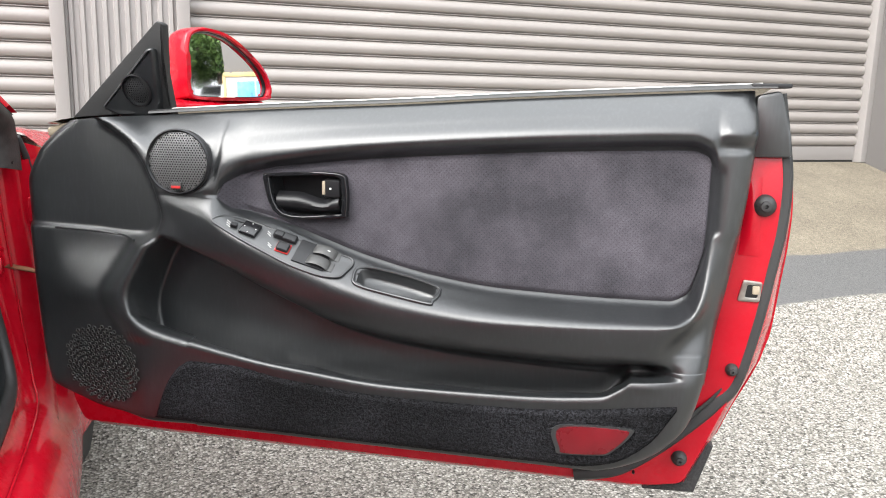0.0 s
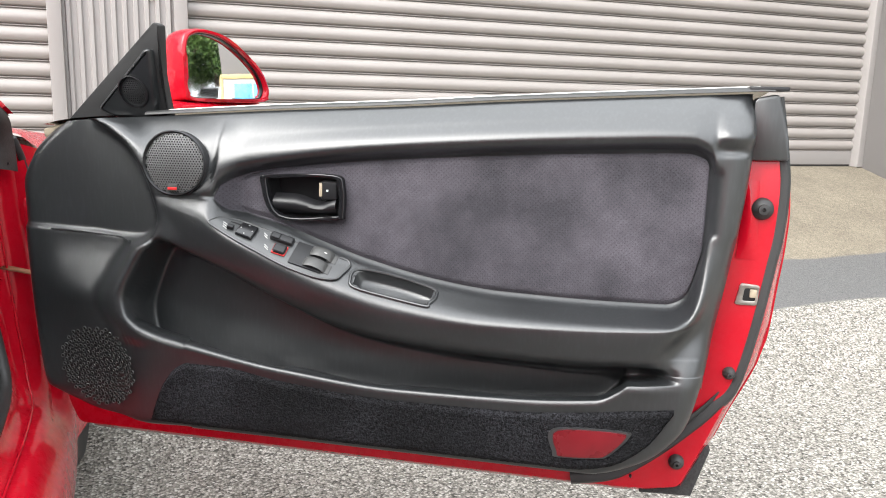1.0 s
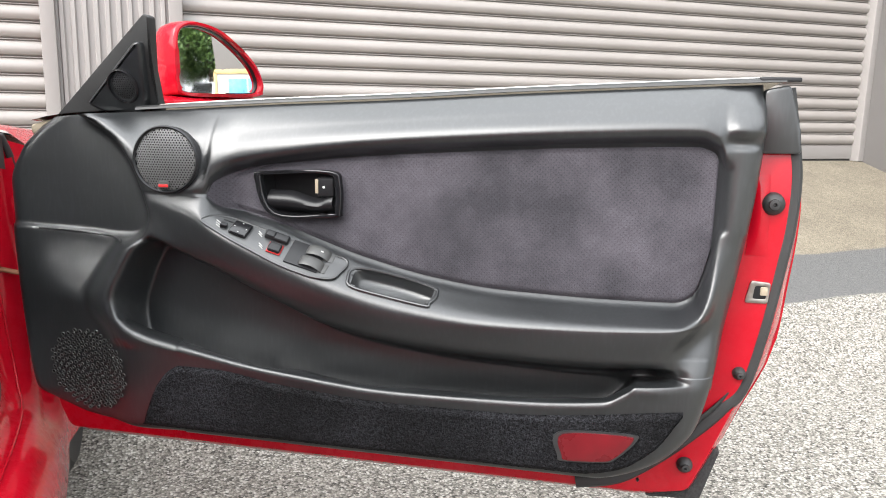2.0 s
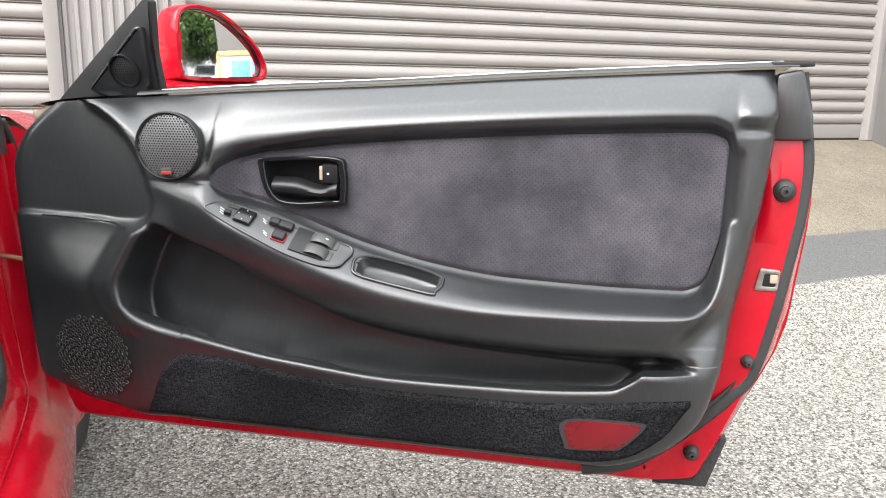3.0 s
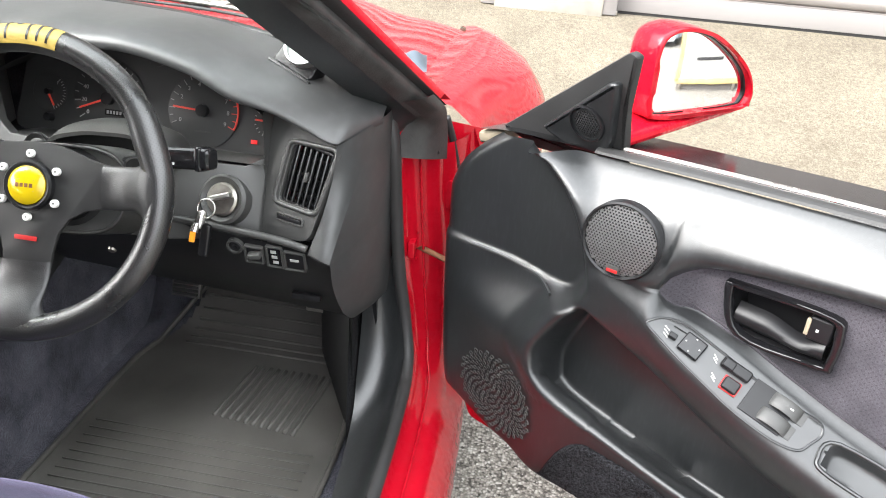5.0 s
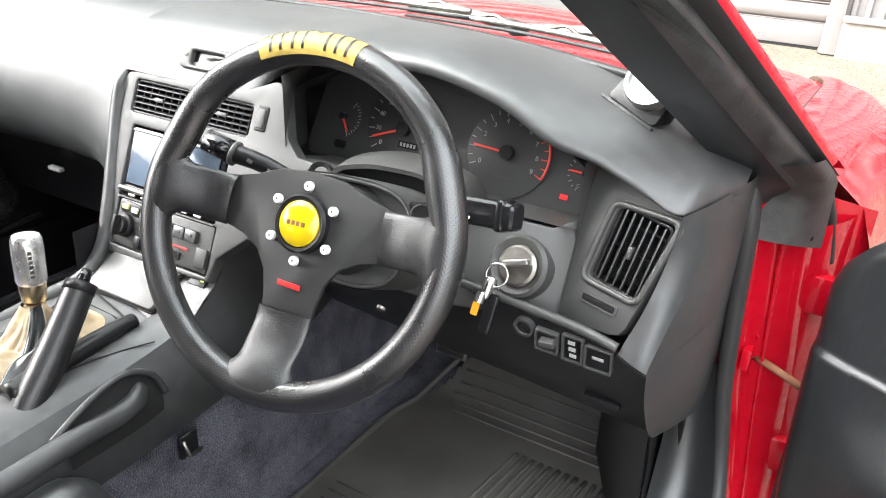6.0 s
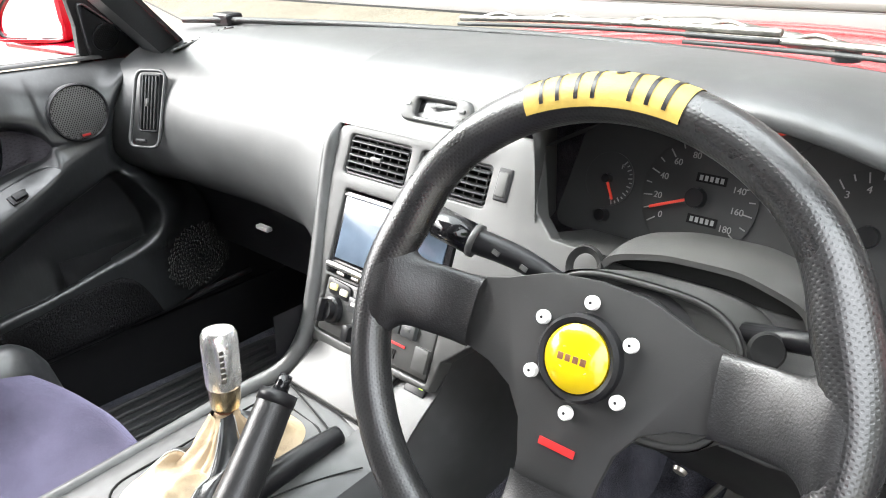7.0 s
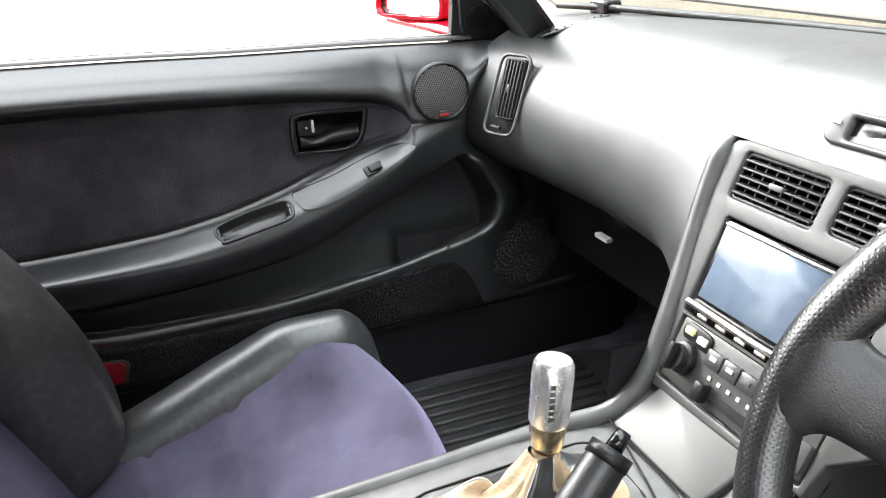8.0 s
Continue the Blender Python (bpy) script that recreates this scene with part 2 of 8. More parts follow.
BOOT = leather_plastic("cream_leather", (0.40, 0.30, 0.19), 0.5, (60, 60, 60), 0.0001, 300, grain_depth=0.0012)
RED = paint("red_paint", (0.40, 0.004, 0.014))
CHROME = plain("bright_metal", (0.75, 0.73, 0.70), 0.32, 1.0, var=0.08, grain_depth=0)
BOLT = plain("satin_aluminium", (0.86, 0.85, 0.82), 0.4, 0.25, var=0.05, grain_depth=0)
STEEL = plain("worn_steel", (0.36, 0.34, 0.31), 0.38, 1.0, var=0.25, grain=300, stain=60)
RUST = plain("rusty_steel", (0.22, 0.10, 0.055), 0.6, 0.6, var=0.3, grain=300, stain=60)
SPOKE = plain("satin_black_spoke", (0.022, 0.022, 0.022), 0.42, 0.0, var=0.08, grain=900, grain_depth=0.0001)
YELLOW = plain("yellow_badge", (0.58, 0.42, 0.006), 0.2, var=0.05, coat=0.6, grain_depth=0)
TAPE = plain("yellow_print", (0.36, 0.25, 0.05), 0.6, var=0.2, grain=260, grain_depth=0.0004, stain=60)
WHITE = plain("white_print", (0.55, 0.55, 0.53), 0.5, var=0.05, grain_depth=0)
DIMPRINT = plain("dial_print", (0.30, 0.30, 0.29), 0.5, var=0.05, grain_depth=0)
REDPRINT = plain("red_print", (0.42, 0.014, 0.014), 0.5, var=0.1, grain_depth=0)
# needles and red-line marks are brightened by a faint glow of their own
NEEDLE = plain("needle_red", (0.62, 0.05, 0.03), 0.5, var=0.05, grain_depth=0, emit=0.04)
WARN = plain("warning_lamp", (0.75, 0.02, 0.02), 0.4, var=0.05, grain_depth=0, emit=0.15)
GREENLAMP = plain("green_lamp", (0.45, 0.75, 0.10), 0.4, var=0.05, grain_depth=0, emit=0.6)
ORANGE = plain("orange_plastic", (0.85, 0.30, 0.02), 0.4, var=0.05, grain_depth=0)
REFLECTOR = plain("red_reflector", (0.12, 0.003, 0.007), 0.28, var=0.25, grain=600, coat=0.3, stain=14)
GAUGEFACE = plain("gauge_face", (0.034, 0.034, 0.034), 0.45, var=0.1, grain_depth=0)
WHITEFACE = plain("white_dial", (0.40, 0.42, 0.41), 0.4, var=0.03, grain_depth=0)
TAN = plain("sun_bleached_tan", (0.30, 0.25, 0.18), 0.6, var=0.3, stain=40)
MIRROR = plain("mirror_silver", (0.9, 0.9, 0.9), 0.02, 1.0, var=0.01, grain_depth=0)
GLASS = glass("clear_glass", (0.74, 0.77, 0.76))
HEADLINER = cloth("headliner", (0.10, 0.10, 0.10), (0.14, 0.14, 0.14), 5, 0.2, 900)


# ---------------------------------------------------------------- mesh helpers
def world_of(ob):
    m = Matrix.Identity(4)
    chain = []
    while ob:
        chain.append(ob)
        ob = ob.parent
    for o in reversed(chain):
        m = m @ o.matrix_parent_inverse @ o.matrix_basis
    return m


def thing(name, label, category, at=(0, 0, 0), group="", kind=""):
    e = new(name)
    e.empty_display_size = 0.05
    e.matrix_basis = Matrix.Translation(at)
    return tagged(e, label, category, group, kind)


def obj(name, bm, mat, smooth=True, m=None, angle=35):
    """Link a bmesh as one object, its vertices laid through m."""
    if m is not None:
        bm.transform(m)
        if m.determinant() < 0:
            bmesh.ops.reverse_faces(bm, faces=bm.faces)
    me = bpy.data.meshes.new(name)
    if smooth:
        for f in bm.faces:
            f.smooth = True
        for e in bm.edges:
            if len(e.link_faces) == 2 and e.calc_face_angle(0) > radians(angle):
                e.smooth = False
    bm.to_mesh(me)
    bm.free()
    me.materials.append(mat)
    return new(name, me)


def part(name, bm, mat, parent, label="", m=None, smooth=True, angle=35):
    ob = obj(name, bm, mat, smooth, m, angle)
    ob.parent = parent
    ob.matrix_parent_inverse = world_of(parent).inverted()
    if label:
        ob["label"] = label
    return ob


def hermite(pts):
    """A smooth function through a few (x, y) pairs, flat beyond its ends."""
    xs, ys = [p[0] for p in pts], [p[1] for p in pts]
    n = len(xs)
    d = [(ys[i + 1] - ys[i]) / (xs[i + 1] - xs[i]) for i in range(n - 1)]
    s = [d[0]] + [0.0 if d[i - 1] * d[i] <= 0 else 2 * d[i - 1] * d[i] / (d[i - 1] + d[i]) for i in range(1, n - 1)] + [d[-1]]

    def f(x):
        if x <= xs[0]:
            return ys[0]
        if x >= xs[-1]:
            return ys[-1]
        i = 0
        while x > xs[i + 1]:
            i += 1
        h = xs[i + 1] - xs[i]
        t = (x - xs[i]) / h
        a, b2 = t * t * (3 - 2 * t), t * t * t
        return ys[i] * (1 - a) + ys[i + 1] * a + h * s[i] * (b2 - 2 * t * t + t) + h * s[i + 1] * (b2 - t * t)
    return f


def step(a, b, x):
    t = min(max((x - a) / (b - a), 0.0), 1.0)
    return t * t * (3 - 2 * t)


def lerp(a, b, t):
    return a + (b - a) * t


def smooth_loop(pts, per=6):
    """A closed outline rounded through its points (Catmull-Rom)."""
    out, n = [], len(pts)
    for i in range(n):
        p0, p1, p2, p3 = [Vector(pts[(i + k) % n]) for k in (-1, 0, 1, 2)]
        for k in range(per):
            t = k / per
            out.append(0.5 * ((2 * p1) + (p2 - p0) * t + (2 * p0 - 5 * p1 + 4 * p2 - p3) * t * t + (3 * p1 - p0 - 3 * p2 + p3) * t ** 3))
    return out


def smooth_path(pts, per=8):
    out, n = [], len(pts)
    for i in range(n - 1):
        p0, p1, p2, p3 = [Vector(pts[min(max(i + k, 0), n - 1)]) for k in (-1, 0, 1, 2)]
        for k in range(per):
            t = k / per
            out.append(0.5 * ((2 * p1) + (p2 - p0) * t + (2 * p0 - 5 * p1 + 4 * p2 - p3) * t * t + (3 * p1 - p0 - 3 * p2 + p3) * t ** 3))
    return out + [Vector(pts[-1])]


def rounded(pts, r, seg=4):
    """A closed polygon with its corners rounded off by r."""
    out, n = [], len(pts)
    for i in range(n):
        a, b, c = [Vector(pts[(i + k) % n]) for k in (-1, 0, 1)]
        u, v = (a - b), (c - b)
        k = min(r, u.length * 0.45, v.length * 0.45)
        p, q = b + u.normalized() * k, b + v.normalized() * k
        for s in range(seg + 1):
            t = s / seg
            out.append((1 - t) ** 2 * p + 2 * t * (1 - t) * b + t * t * q)
    return out


def sheet(fn, nu, nv, thick=0.0):
    """A grid of fn(s, t), s and t from 0 to 1."""
    bm = bmesh.new()
    vs = [[bm.verts.new(fn(i / nu, j / nv)) for j in range(nv + 1)] for i in range(nu + 1)]
    for i in range(nu):
        for j in range(nv):
            bm.faces.new((vs[i][j], vs[i + 1][j], vs[i + 1][j + 1], vs[i][j + 1]))
    if thick:
        bm.normal_update()
        bmesh.ops.solidify(bm, geom=bm.faces[:], thickness=thick)
    return bm


def slab(outline, holes=(), depth=0.01, bevel=0.0, seg=2):
    """A flat plate in x, y with holes, its face at z = 0 and its back at z = -depth; the rim of the face may be bevelled."""
    bm = bmesh.new()
    edges = []
    for loop in (outline, *holes):
        vs = [bm.verts.new((p[0], p[1], 0)) for p in loop]
        edges += [bm.edges.new((vs[i], vs[(i + 1) % len(vs)])) for i in range(len(vs))]
    if holes:
        bmesh.ops.triangle_fill(bm, use_beauty=True, use_dissolve=False, edges=edges)
    else:
        bmesh.ops.contextual_create(bm, geom=edges)
    bm.normal_update()
    for f in bm.faces:
        if f.normal.z < 0:
            f.normal_flip()
    rim = [e for e in bm.edges if len(e.link_faces) == 1]
    ret = bmesh.ops.extrude_edge_only(bm, edges=rim)
    for v in ret["geom"]:
        if isinstance(v, bmesh.types.BMVert):
            v.co.z = -depth
    if bevel:
        bmesh.ops.bevel(bm, geom=[e for e in rim if e.is_valid], offset=bevel, segments=seg, affect="EDGES", profile=0.5)
    bmesh.ops.recalc_face_normals(bm, faces=bm.faces[:])
    return bm


def block(size, bevel=0.004, seg=2, at=(0, 0, 0)):
    bm = bmesh.new()
    bmesh.ops.create_cube(bm, size=1)
    for v in bm.verts:
        v.co = Vector([c * s for c, s in zip(v.co, size)]) + Vector(at)
    if bevel:
        bmesh.ops.bevel(bm, geom=bm.edges[:], offset=min(bevel, min(size) * 0.45), segments=seg, affect="EDGES", profile=0.6)
    return bm


def tube(path, radius, seg=10, closed=False, flat=1.0, caps=True):
    """A round bar along a path; radius may be a function of 0..1; flat squeezes it across."""
    bm = bmesh.new()
    pts = [Vector(p) for p in path]
    n = len(pts)
    rings = []
    side = None
    for i, p in enumerate(pts):
        a = pts[(i - 1) % n] if closed or i else pts[i]
        b = pts[(i + 1) % n] if closed or i < n - 1 else pts[i]
        d = (b - a).normalized()
        if side is None:
            side = d.orthogonal().normalized()
        side = (side - d * side.dot(d)).normalized()
        up = d.cross(side)
        r = radius(i / (n - 1)) if callable(radius) else radius
        rings.append([bm.verts.new(p + r * (math.cos(k * math.tau / seg) * side + flat * math.sin(k * math.tau / seg) * up)) for k in range(seg)])
    for i in range(n if closed else n - 1):
        x, y = rings[i], rings[(i + 1) % n]
        for k in range(seg):
            bm.faces.new((x[k], x[(k + 1) % seg], y[(k + 1) % seg], y[k]))
    if caps and not closed:
        bm.faces.new(rings[0][::-1])
        bm.faces.new(rings[-1])
    return bm


def turned(profile, seg=32, m=None):
    """A body of revolution about z from (radius, z) pairs."""
    bm = bmesh.new()
    rings = []
    for r, z in profile:
        if r < 1e-6:
            rings.append([bm.verts.new((0, 0, z))])
        else:
            rings.append([bm.verts.new((r * math.cos(k * math.tau / seg), r * math.sin(k * math.tau / seg), z)) for k in range(seg)])
    for a, b in zip(rings, rings[1:]):
        for k in range(seg):
            q = (k + 1) % seg
            if len(a) == 1 and len(b) > 1:
                bm.faces.new((a[0], b[q], b[k]))
            elif len(b) == 1 and len(a) > 1:
                bm.faces.new((a[k], a[q], b[0]))
            elif len(a) > 1:
                bm.faces.new((a[k], a[q], b[q], b[k]))
    bmesh.ops.recalc_face_normals(bm, faces=bm.faces[:])
    if m is not None:
        bm.transform(m)
    return bm


def joined(*bms):
    out = bmesh.new()
    for b in bms:
        me = bpy.data.meshes.new("tmp")
        b.to_mesh(me)
        b.free()
        out.from_mesh(me)
        bpy.data.meshes.remove(me)
    return out


def moved(bm, m):
    bm.transform(m)
    return bm


def frame_of(origin, x, y):
    """A matrix whose x and y lie along x and y, at origin."""
    x = Vector(x).normalized()
    z = x.cross(Vector(y)).normalized()
    y = z.cross(x)
    return Matrix(((x.x, y.x, z.x, origin[0]), (x.y, y.y, z.y, origin[1]), (x.z, y.z, z.z, origin[2]), (0, 0, 0, 1)))


def inside(p, poly):
    c, n = False, len(poly)
    for i in range(n):
        a, b = poly[i], poly[i - 1]
        if (a[1] > p[1]) != (b[1] > p[1]) and p[0] < (b[0] - a[0]) * (p[1] - a[1]) / (b[1] - a[1]) + a[0]:
            c = not c
    return c


def lettering(text, size, m, mat, name="lettering", parent=None, depth=0.0004):
    """Raised characters from the built-in font, as one mesh."""
    cu = bpy.data.curves.new(name, "FONT")
    cu.body, cu.size, cu.align_x, cu.align_y, cu.extrude = text, size, "CENTER", "CENTER", depth
    tmp = bpy.data.objects.new("tmp", cu)
    scene.collection.objects.link(tmp)
    bpy.context.view_layer.update()
    me = tmp.evaluated_get(bpy.context.evaluated_depsgraph_get()).to_mesh()
    bm = bmesh.new()
    bm.from_mesh(me)
    tmp.to_mesh_clear()
    bpy.data.objects.remove(tmp)
    bpy.data.curves.remove(cu)
    return part(name, bm, mat, parent, m=m, smooth=False)
# ---------------------------------------------------------------- ground and building
WALL_Y, STEP_Z = 4.0, 0.58


def ground_height(x, y):
    return STEP_Z * min(max((y - 2.0) / 1.95, 0.0), 1.0)


def ground_sheet():
    xs = [-400, -120, -40, -15] + [-8 + 0.5 * i for i in range(33)] + [15, 40, 120, 400]
    ys = [-400, -120, -40, -15] + [-8 + 0.5 * i for i in range(19)] + [1.75, 2.0, 2.1, 2.3, 2.6, 2.9, 3.2, 3.5, 3.8, 3.95, 4.2, 6, 15, 40, 120, 400]
    bm = bmesh.new()
    vs = [[bm.verts.new((x, y, ground_height(x, y) + (0.004 * noise.noise((x * 0.9, y * 0.9, 0)) if abs(x) < 9 and abs(y) < 9 else 0))) for y in ys] for x in xs]
    for i in range(len(xs) - 1):
        for j in range(len(ys) - 1):
            bm.faces.new((vs[i][j], vs[i + 1][j], vs[i + 1][j + 1], vs[i][j + 1]))
    return bm


ground = tagged(obj("ground", ground_sheet(), GROUND), "pale chip-seal yard rising to a tan concrete apron", "ground", kind="structure")

wall = thing("wall_north", "taupe steel building front with roller shutters", "wall", (0, WALL_Y, STEP_Z), kind="structure")
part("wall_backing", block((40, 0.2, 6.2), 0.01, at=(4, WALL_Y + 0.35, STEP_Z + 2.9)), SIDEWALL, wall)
part("shutter_head", block((14, 0.34, 2.6), 0.01, at=(-7.3, WALL_Y + 0.1, STEP_Z + 4.45)), CLAD, wall)
part("shutter_head", block((4.2, 0.34, 2.6), 0.01, at=(2.36, WALL_Y + 0.1, STEP_Z + 4.45)), CLAD, wall)


def slat_mesh(width):
    """One curved slat with its double hinge bead, 75 mm high."""
    prof = [(0.000, 0.000), (0.004, 0.001), (0.0045, 0.004), (-0.010, 0.0058), (-0.010, 0.0085), (0.0, 0.0098), (0.007, 0.011), (0.011, 0.016), (0.018, 0.030), (0.0185, 0.042), (0.014, 0.056), (0.007, 0.066), (0.001, 0.070), (-0.008, 0.0715), (-0.008, 0.0742), (0.0, 0.075)]
    bm = bmesh.new()
    a = [bm.verts.new((-width / 2, -y, z)) for y, z in prof]
    b = [bm.verts.new((width / 2, -y, z)) for y, z in prof]
    for i in range(len(prof) - 1):
        bm.faces.new((a[i], b[i], b[i + 1], a[i + 1]))
    me = bpy.data.meshes.new("slat")
    for f in bm.faces:
        f.smooth = True
    bm.to_mesh(me)
    bm.free()
    me.materials.append(SHUTTER)
    return me


def roller_shutter(x0, x1, rows, label):
    th = thing("roller_shutter", label, "roller shutter", ((x0 + x1) / 2, WALL_Y, STEP_Z), "shutters of the building", "structure")
    rail = part("bottom_rail", block((x1 - x0, 0.035, 0.085), 0.004, at=((x0 + x1) / 2, WALL_Y + 0.01, STEP_Z + 0.055)), CLAD, th)
    part("rubber_strip", block((x1 - x0, 0.02, 0.02), 0.003, at=((x0 + x1) / 2, WALL_Y + 0.01, STEP_Z + 0.004)), RUBBER, rail)
    me = slat_mesh(x1 - x0)
    for i in range(rows):
        s = new("slat", me)
        s.parent = th
        s.matrix_parent_inverse = th.matrix_basis.inverted()
        s.location = ((x0 + x1) / 2, WALL_Y, STEP_Z + 0.0975 + 0.075 * i)
    return th, rail


east_shutter, east_rail = roller_shutter(0.27, 4.42, 40, "taupe steel roller shutter lowered to the apron")
west_shutter, west_rail = roller_shutter(-5.2, -0.315, 40, "taupe steel roller shutter beside a clad pillar")
part("lock_cover", block((0.10, 0.012, 0.022), 0.004, at=(1.93, WALL_Y - 0.012, STEP_Z + 0.05)), WHITE, east_rail, "small pale lock cover")

pillar = thing("pillar", "corrugated taupe cladding on a pale concrete plinth", "pillar", (-0.02, WALL_Y, STEP_Z), kind="structure")
PITCH = 0.0465


def corrugated(x0, x1, z0, z1):
    bm = bmesh.new()
    prof, x = [], x0
    while x < x1 - 0.001:
        for dx, dy in ((0, 0), (0.010, 0), (0.016, 0.012), (0.031, 0.012), (0.037, 0)):
            if x + dx <= x1:
                prof.append((x + dx, -dy))
        x += PITCH
    prof.append((x1, 0))
    lo = [bm.verts.new((px, WALL_Y - 0.03 + py, z0)) for px, py in prof]
    hi = [bm.verts.new((px, WALL_Y - 0.03 + py, z1)) for px, py in prof]
    for i in range(len(prof) - 1):
        bm.faces.new((lo[i], lo[i + 1], hi[i + 1], hi[i]))
    return bm


part("cladding", corrugated(-0.255, 0.21, STEP_Z + 0.135, STEP_Z + 5.4), CLAD, pillar, smooth=False)
for x in (-0.285, 0.24):
    guide = part("shutter_guide", block((0.06, 0.075, 5.3), 0.006, at=(x, WALL_Y - 0.03, STEP_Z + 2.65)), CLAD, pillar)
    part("guide_foot", block((0.07, 0.05, 0.02), 0.004, at=(x, WALL_Y - 0.04, STEP_Z + 0.012)), STEEL, guide)
part("plinth", block((0.47, 0.16, 0.19), 0.012, at=(-0.0225, WALL_Y + 0.005, STEP_Z + 0.03)), CONCRETE, pillar, "pale stained concrete plinth")
part("ledge", block((0.47, 0.03, 0.022), 0.003, at=(-0.0225, WALL_Y - 0.075, STEP_Z + 0.135)), CLAD, pillar)
part("rivet", turned([(0.0, 0.004), (0.008, 0.003), (0.010, 0.0)], 12, Matrix.Translation((0.115, WALL_Y - 0.043, 1.345)) @ pose(0, 0, 0, 90)), STEEL, pillar)

part("shutter_guide", block((0.05, 0.075, 5.3), 0.006, at=(4.43, WALL_Y - 0.03, STEP_Z + 2.65)), CLAD, wall)
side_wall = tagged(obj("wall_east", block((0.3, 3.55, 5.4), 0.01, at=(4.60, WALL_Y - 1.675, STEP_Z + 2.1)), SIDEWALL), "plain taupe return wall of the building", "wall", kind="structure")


# ---------------------------------------------------------------- yard to the east: board, trees, parked cars
FADED = plain("faded_yellow", (0.42, 0.32, 0.13), 0.5, var=0.15, grain_depth=0)
board = thing("notice_board", "white notice board with yellow frame and blue posters", "notice board", (4.40, 1.1, 0.0))
part("panel", block((0.04, 1.20, 1.15), 0.006, at=(4.40, 1.15, 0.70)), DIMPRINT, board)
for y0, z0, sy, sz in ((1.15, 1.28, 1.24, 0.07), (1.15, 0.13, 1.24, 0.07), (0.55, 0.70, 0.07, 1.15), (1.75, 0.70, 0.07, 1.15)):
    part("frame_bar", block((0.06, sy, sz), 0.006, at=(4.39, y0, z0)), FADED, board)
BLUE = plain("poster_blue", (0.10, 0.32, 0.60), 0.5, var=0.4, stain=9, grain_depth=0)
part("poster", block((0.01, 0.42, 0.30), 0.001, at=(4.375, 1.05, 1.02)), BLUE, board)
part("poster", block((0.01, 0.36, 0.30), 0.001, at=(4.375, 1.48, 1.02)), BLUE, board)
part("poster_bar", block((0.01, 0.50, 0.04), 0.001, at=(4.375, 1.10, 0.42)), MATT, board)
part("support", block((0.05, 0.05, 0.14), 0.004, at=(4.40, 0.62, 0.07)), STEEL, board)
part("support", block((0.05, 0.05, 0.20), 0.004, at=(4.40, 1.68, 0.07)), STEEL, board)


def leaf_material():
    m, nt, b = base("leaves")
    g = nt.nodes.new("ShaderNodeNewGeometry")
    nt.links.new(ramp(nt, g.outputs["Random Per Island"], [(0.0, (0.030, 0.062, 0.012)), (0.5, (0.060, 0.120, 0.025)), (1.0, (0.120, 0.190, 0.045))]), b.inputs["Base Color"])
    b.inputs["Roughness"].default_value = 0.55
    return m


LEAF = leaf_material()
BARK = plain("bark", (0.13, 0.10, 0.075), 0.9, var=0.35, grain=60, grain_depth=0.006, stain=9)


def tree(x, y, height, spread, seed):
    rnd = random.Random(seed)
    th = thing("tree", "broad leafy green tree beside the yard", "tree", (x, y, 0), "trees beside the yard")
    trunk = [(x, y, -0.05), (x + 0.08, y, height * 0.25), (x - 0.05, y + 0.1, height * 0.55), (x, y, height * 0.85)]
    part("trunk", tube(smooth_path(trunk, 5), lambda t: lerp(0.20, 0.05, t), 10), BARK, th)
    tips = []
    for k in range(9):
        a, z = k * 2.4 + rnd.random(), height * lerp(0.22, 0.8, k / 8)
        r = spread * rnd.uniform(0.55, 0.95) * (1 - 0.35 * k / 8)
        tip = Vector((x + r * math.cos(a), y + r * math.sin(a), z + height * 0.14))
        part("limb", tube([(x, y, z), Vector((x, y, z)).lerp(tip, 0.5) + Vector((0, 0, 0.15)), tip], lambda t: lerp(0.07, 0.015, t), 6), BARK, th)
        tips += [tip, Vector((x, y, z)).lerp(tip, 0.6) + Vector((0, 0, 0.4))]
    tips += [Vector((x, y, height * 0.9)), Vector((x, y, height))]
    verts, faces = [], []
    for c in tips:
        rad = spread * rnd.uniform(0.28, 0.45)
        for _ in range(520):
            d = Vector((rnd.gauss(0, 1), rnd.gauss(0, 1), rnd.gauss(0, 0.8))).normalized() * rad * rnd.random() ** 0.5
            p = c + d
            u = Vector((rnd.gauss(0, 1), rnd.gauss(0, 1), rnd.gauss(0, 0.5))).normalized()
            v = u.cross(Vector((rnd.gauss(0, 1), rnd.gauss(0, 1), 1))).normalized()
            s = rnd.uniform(0.07, 0.15)
            n = len(verts)
            verts += [p - u * s, p + v * s * 0.5, p + u * s, p - v * s * 0.5]
            faces.append((n, n + 1, n + 2, n + 3))
    me = bpy.data.meshes.new("crown")
    me.from_pydata(verts, [], faces)
    me.materials.append(LEAF)
    crown = new("crown", me)
    crown.parent = th
    crown.matrix_parent_inverse = th.matrix_basis.inverted()


tree(14.5, -2.2, 6.5, 2.2, 3)
tree(17.0, -5.5, 7.5, 2.6, 5)
tree(13.0, -6.0, 5.5, 2.0, 8)
tree(20.0, -1.0, 8.0, 2.8, 9)
tree(16.0, -3.8, 7.0, 2.4, 11)
tree(12.5, -3.6, 6.0, 2.3, 14)
tree(11.8, -7.8, 6.0, 2.3, 17)


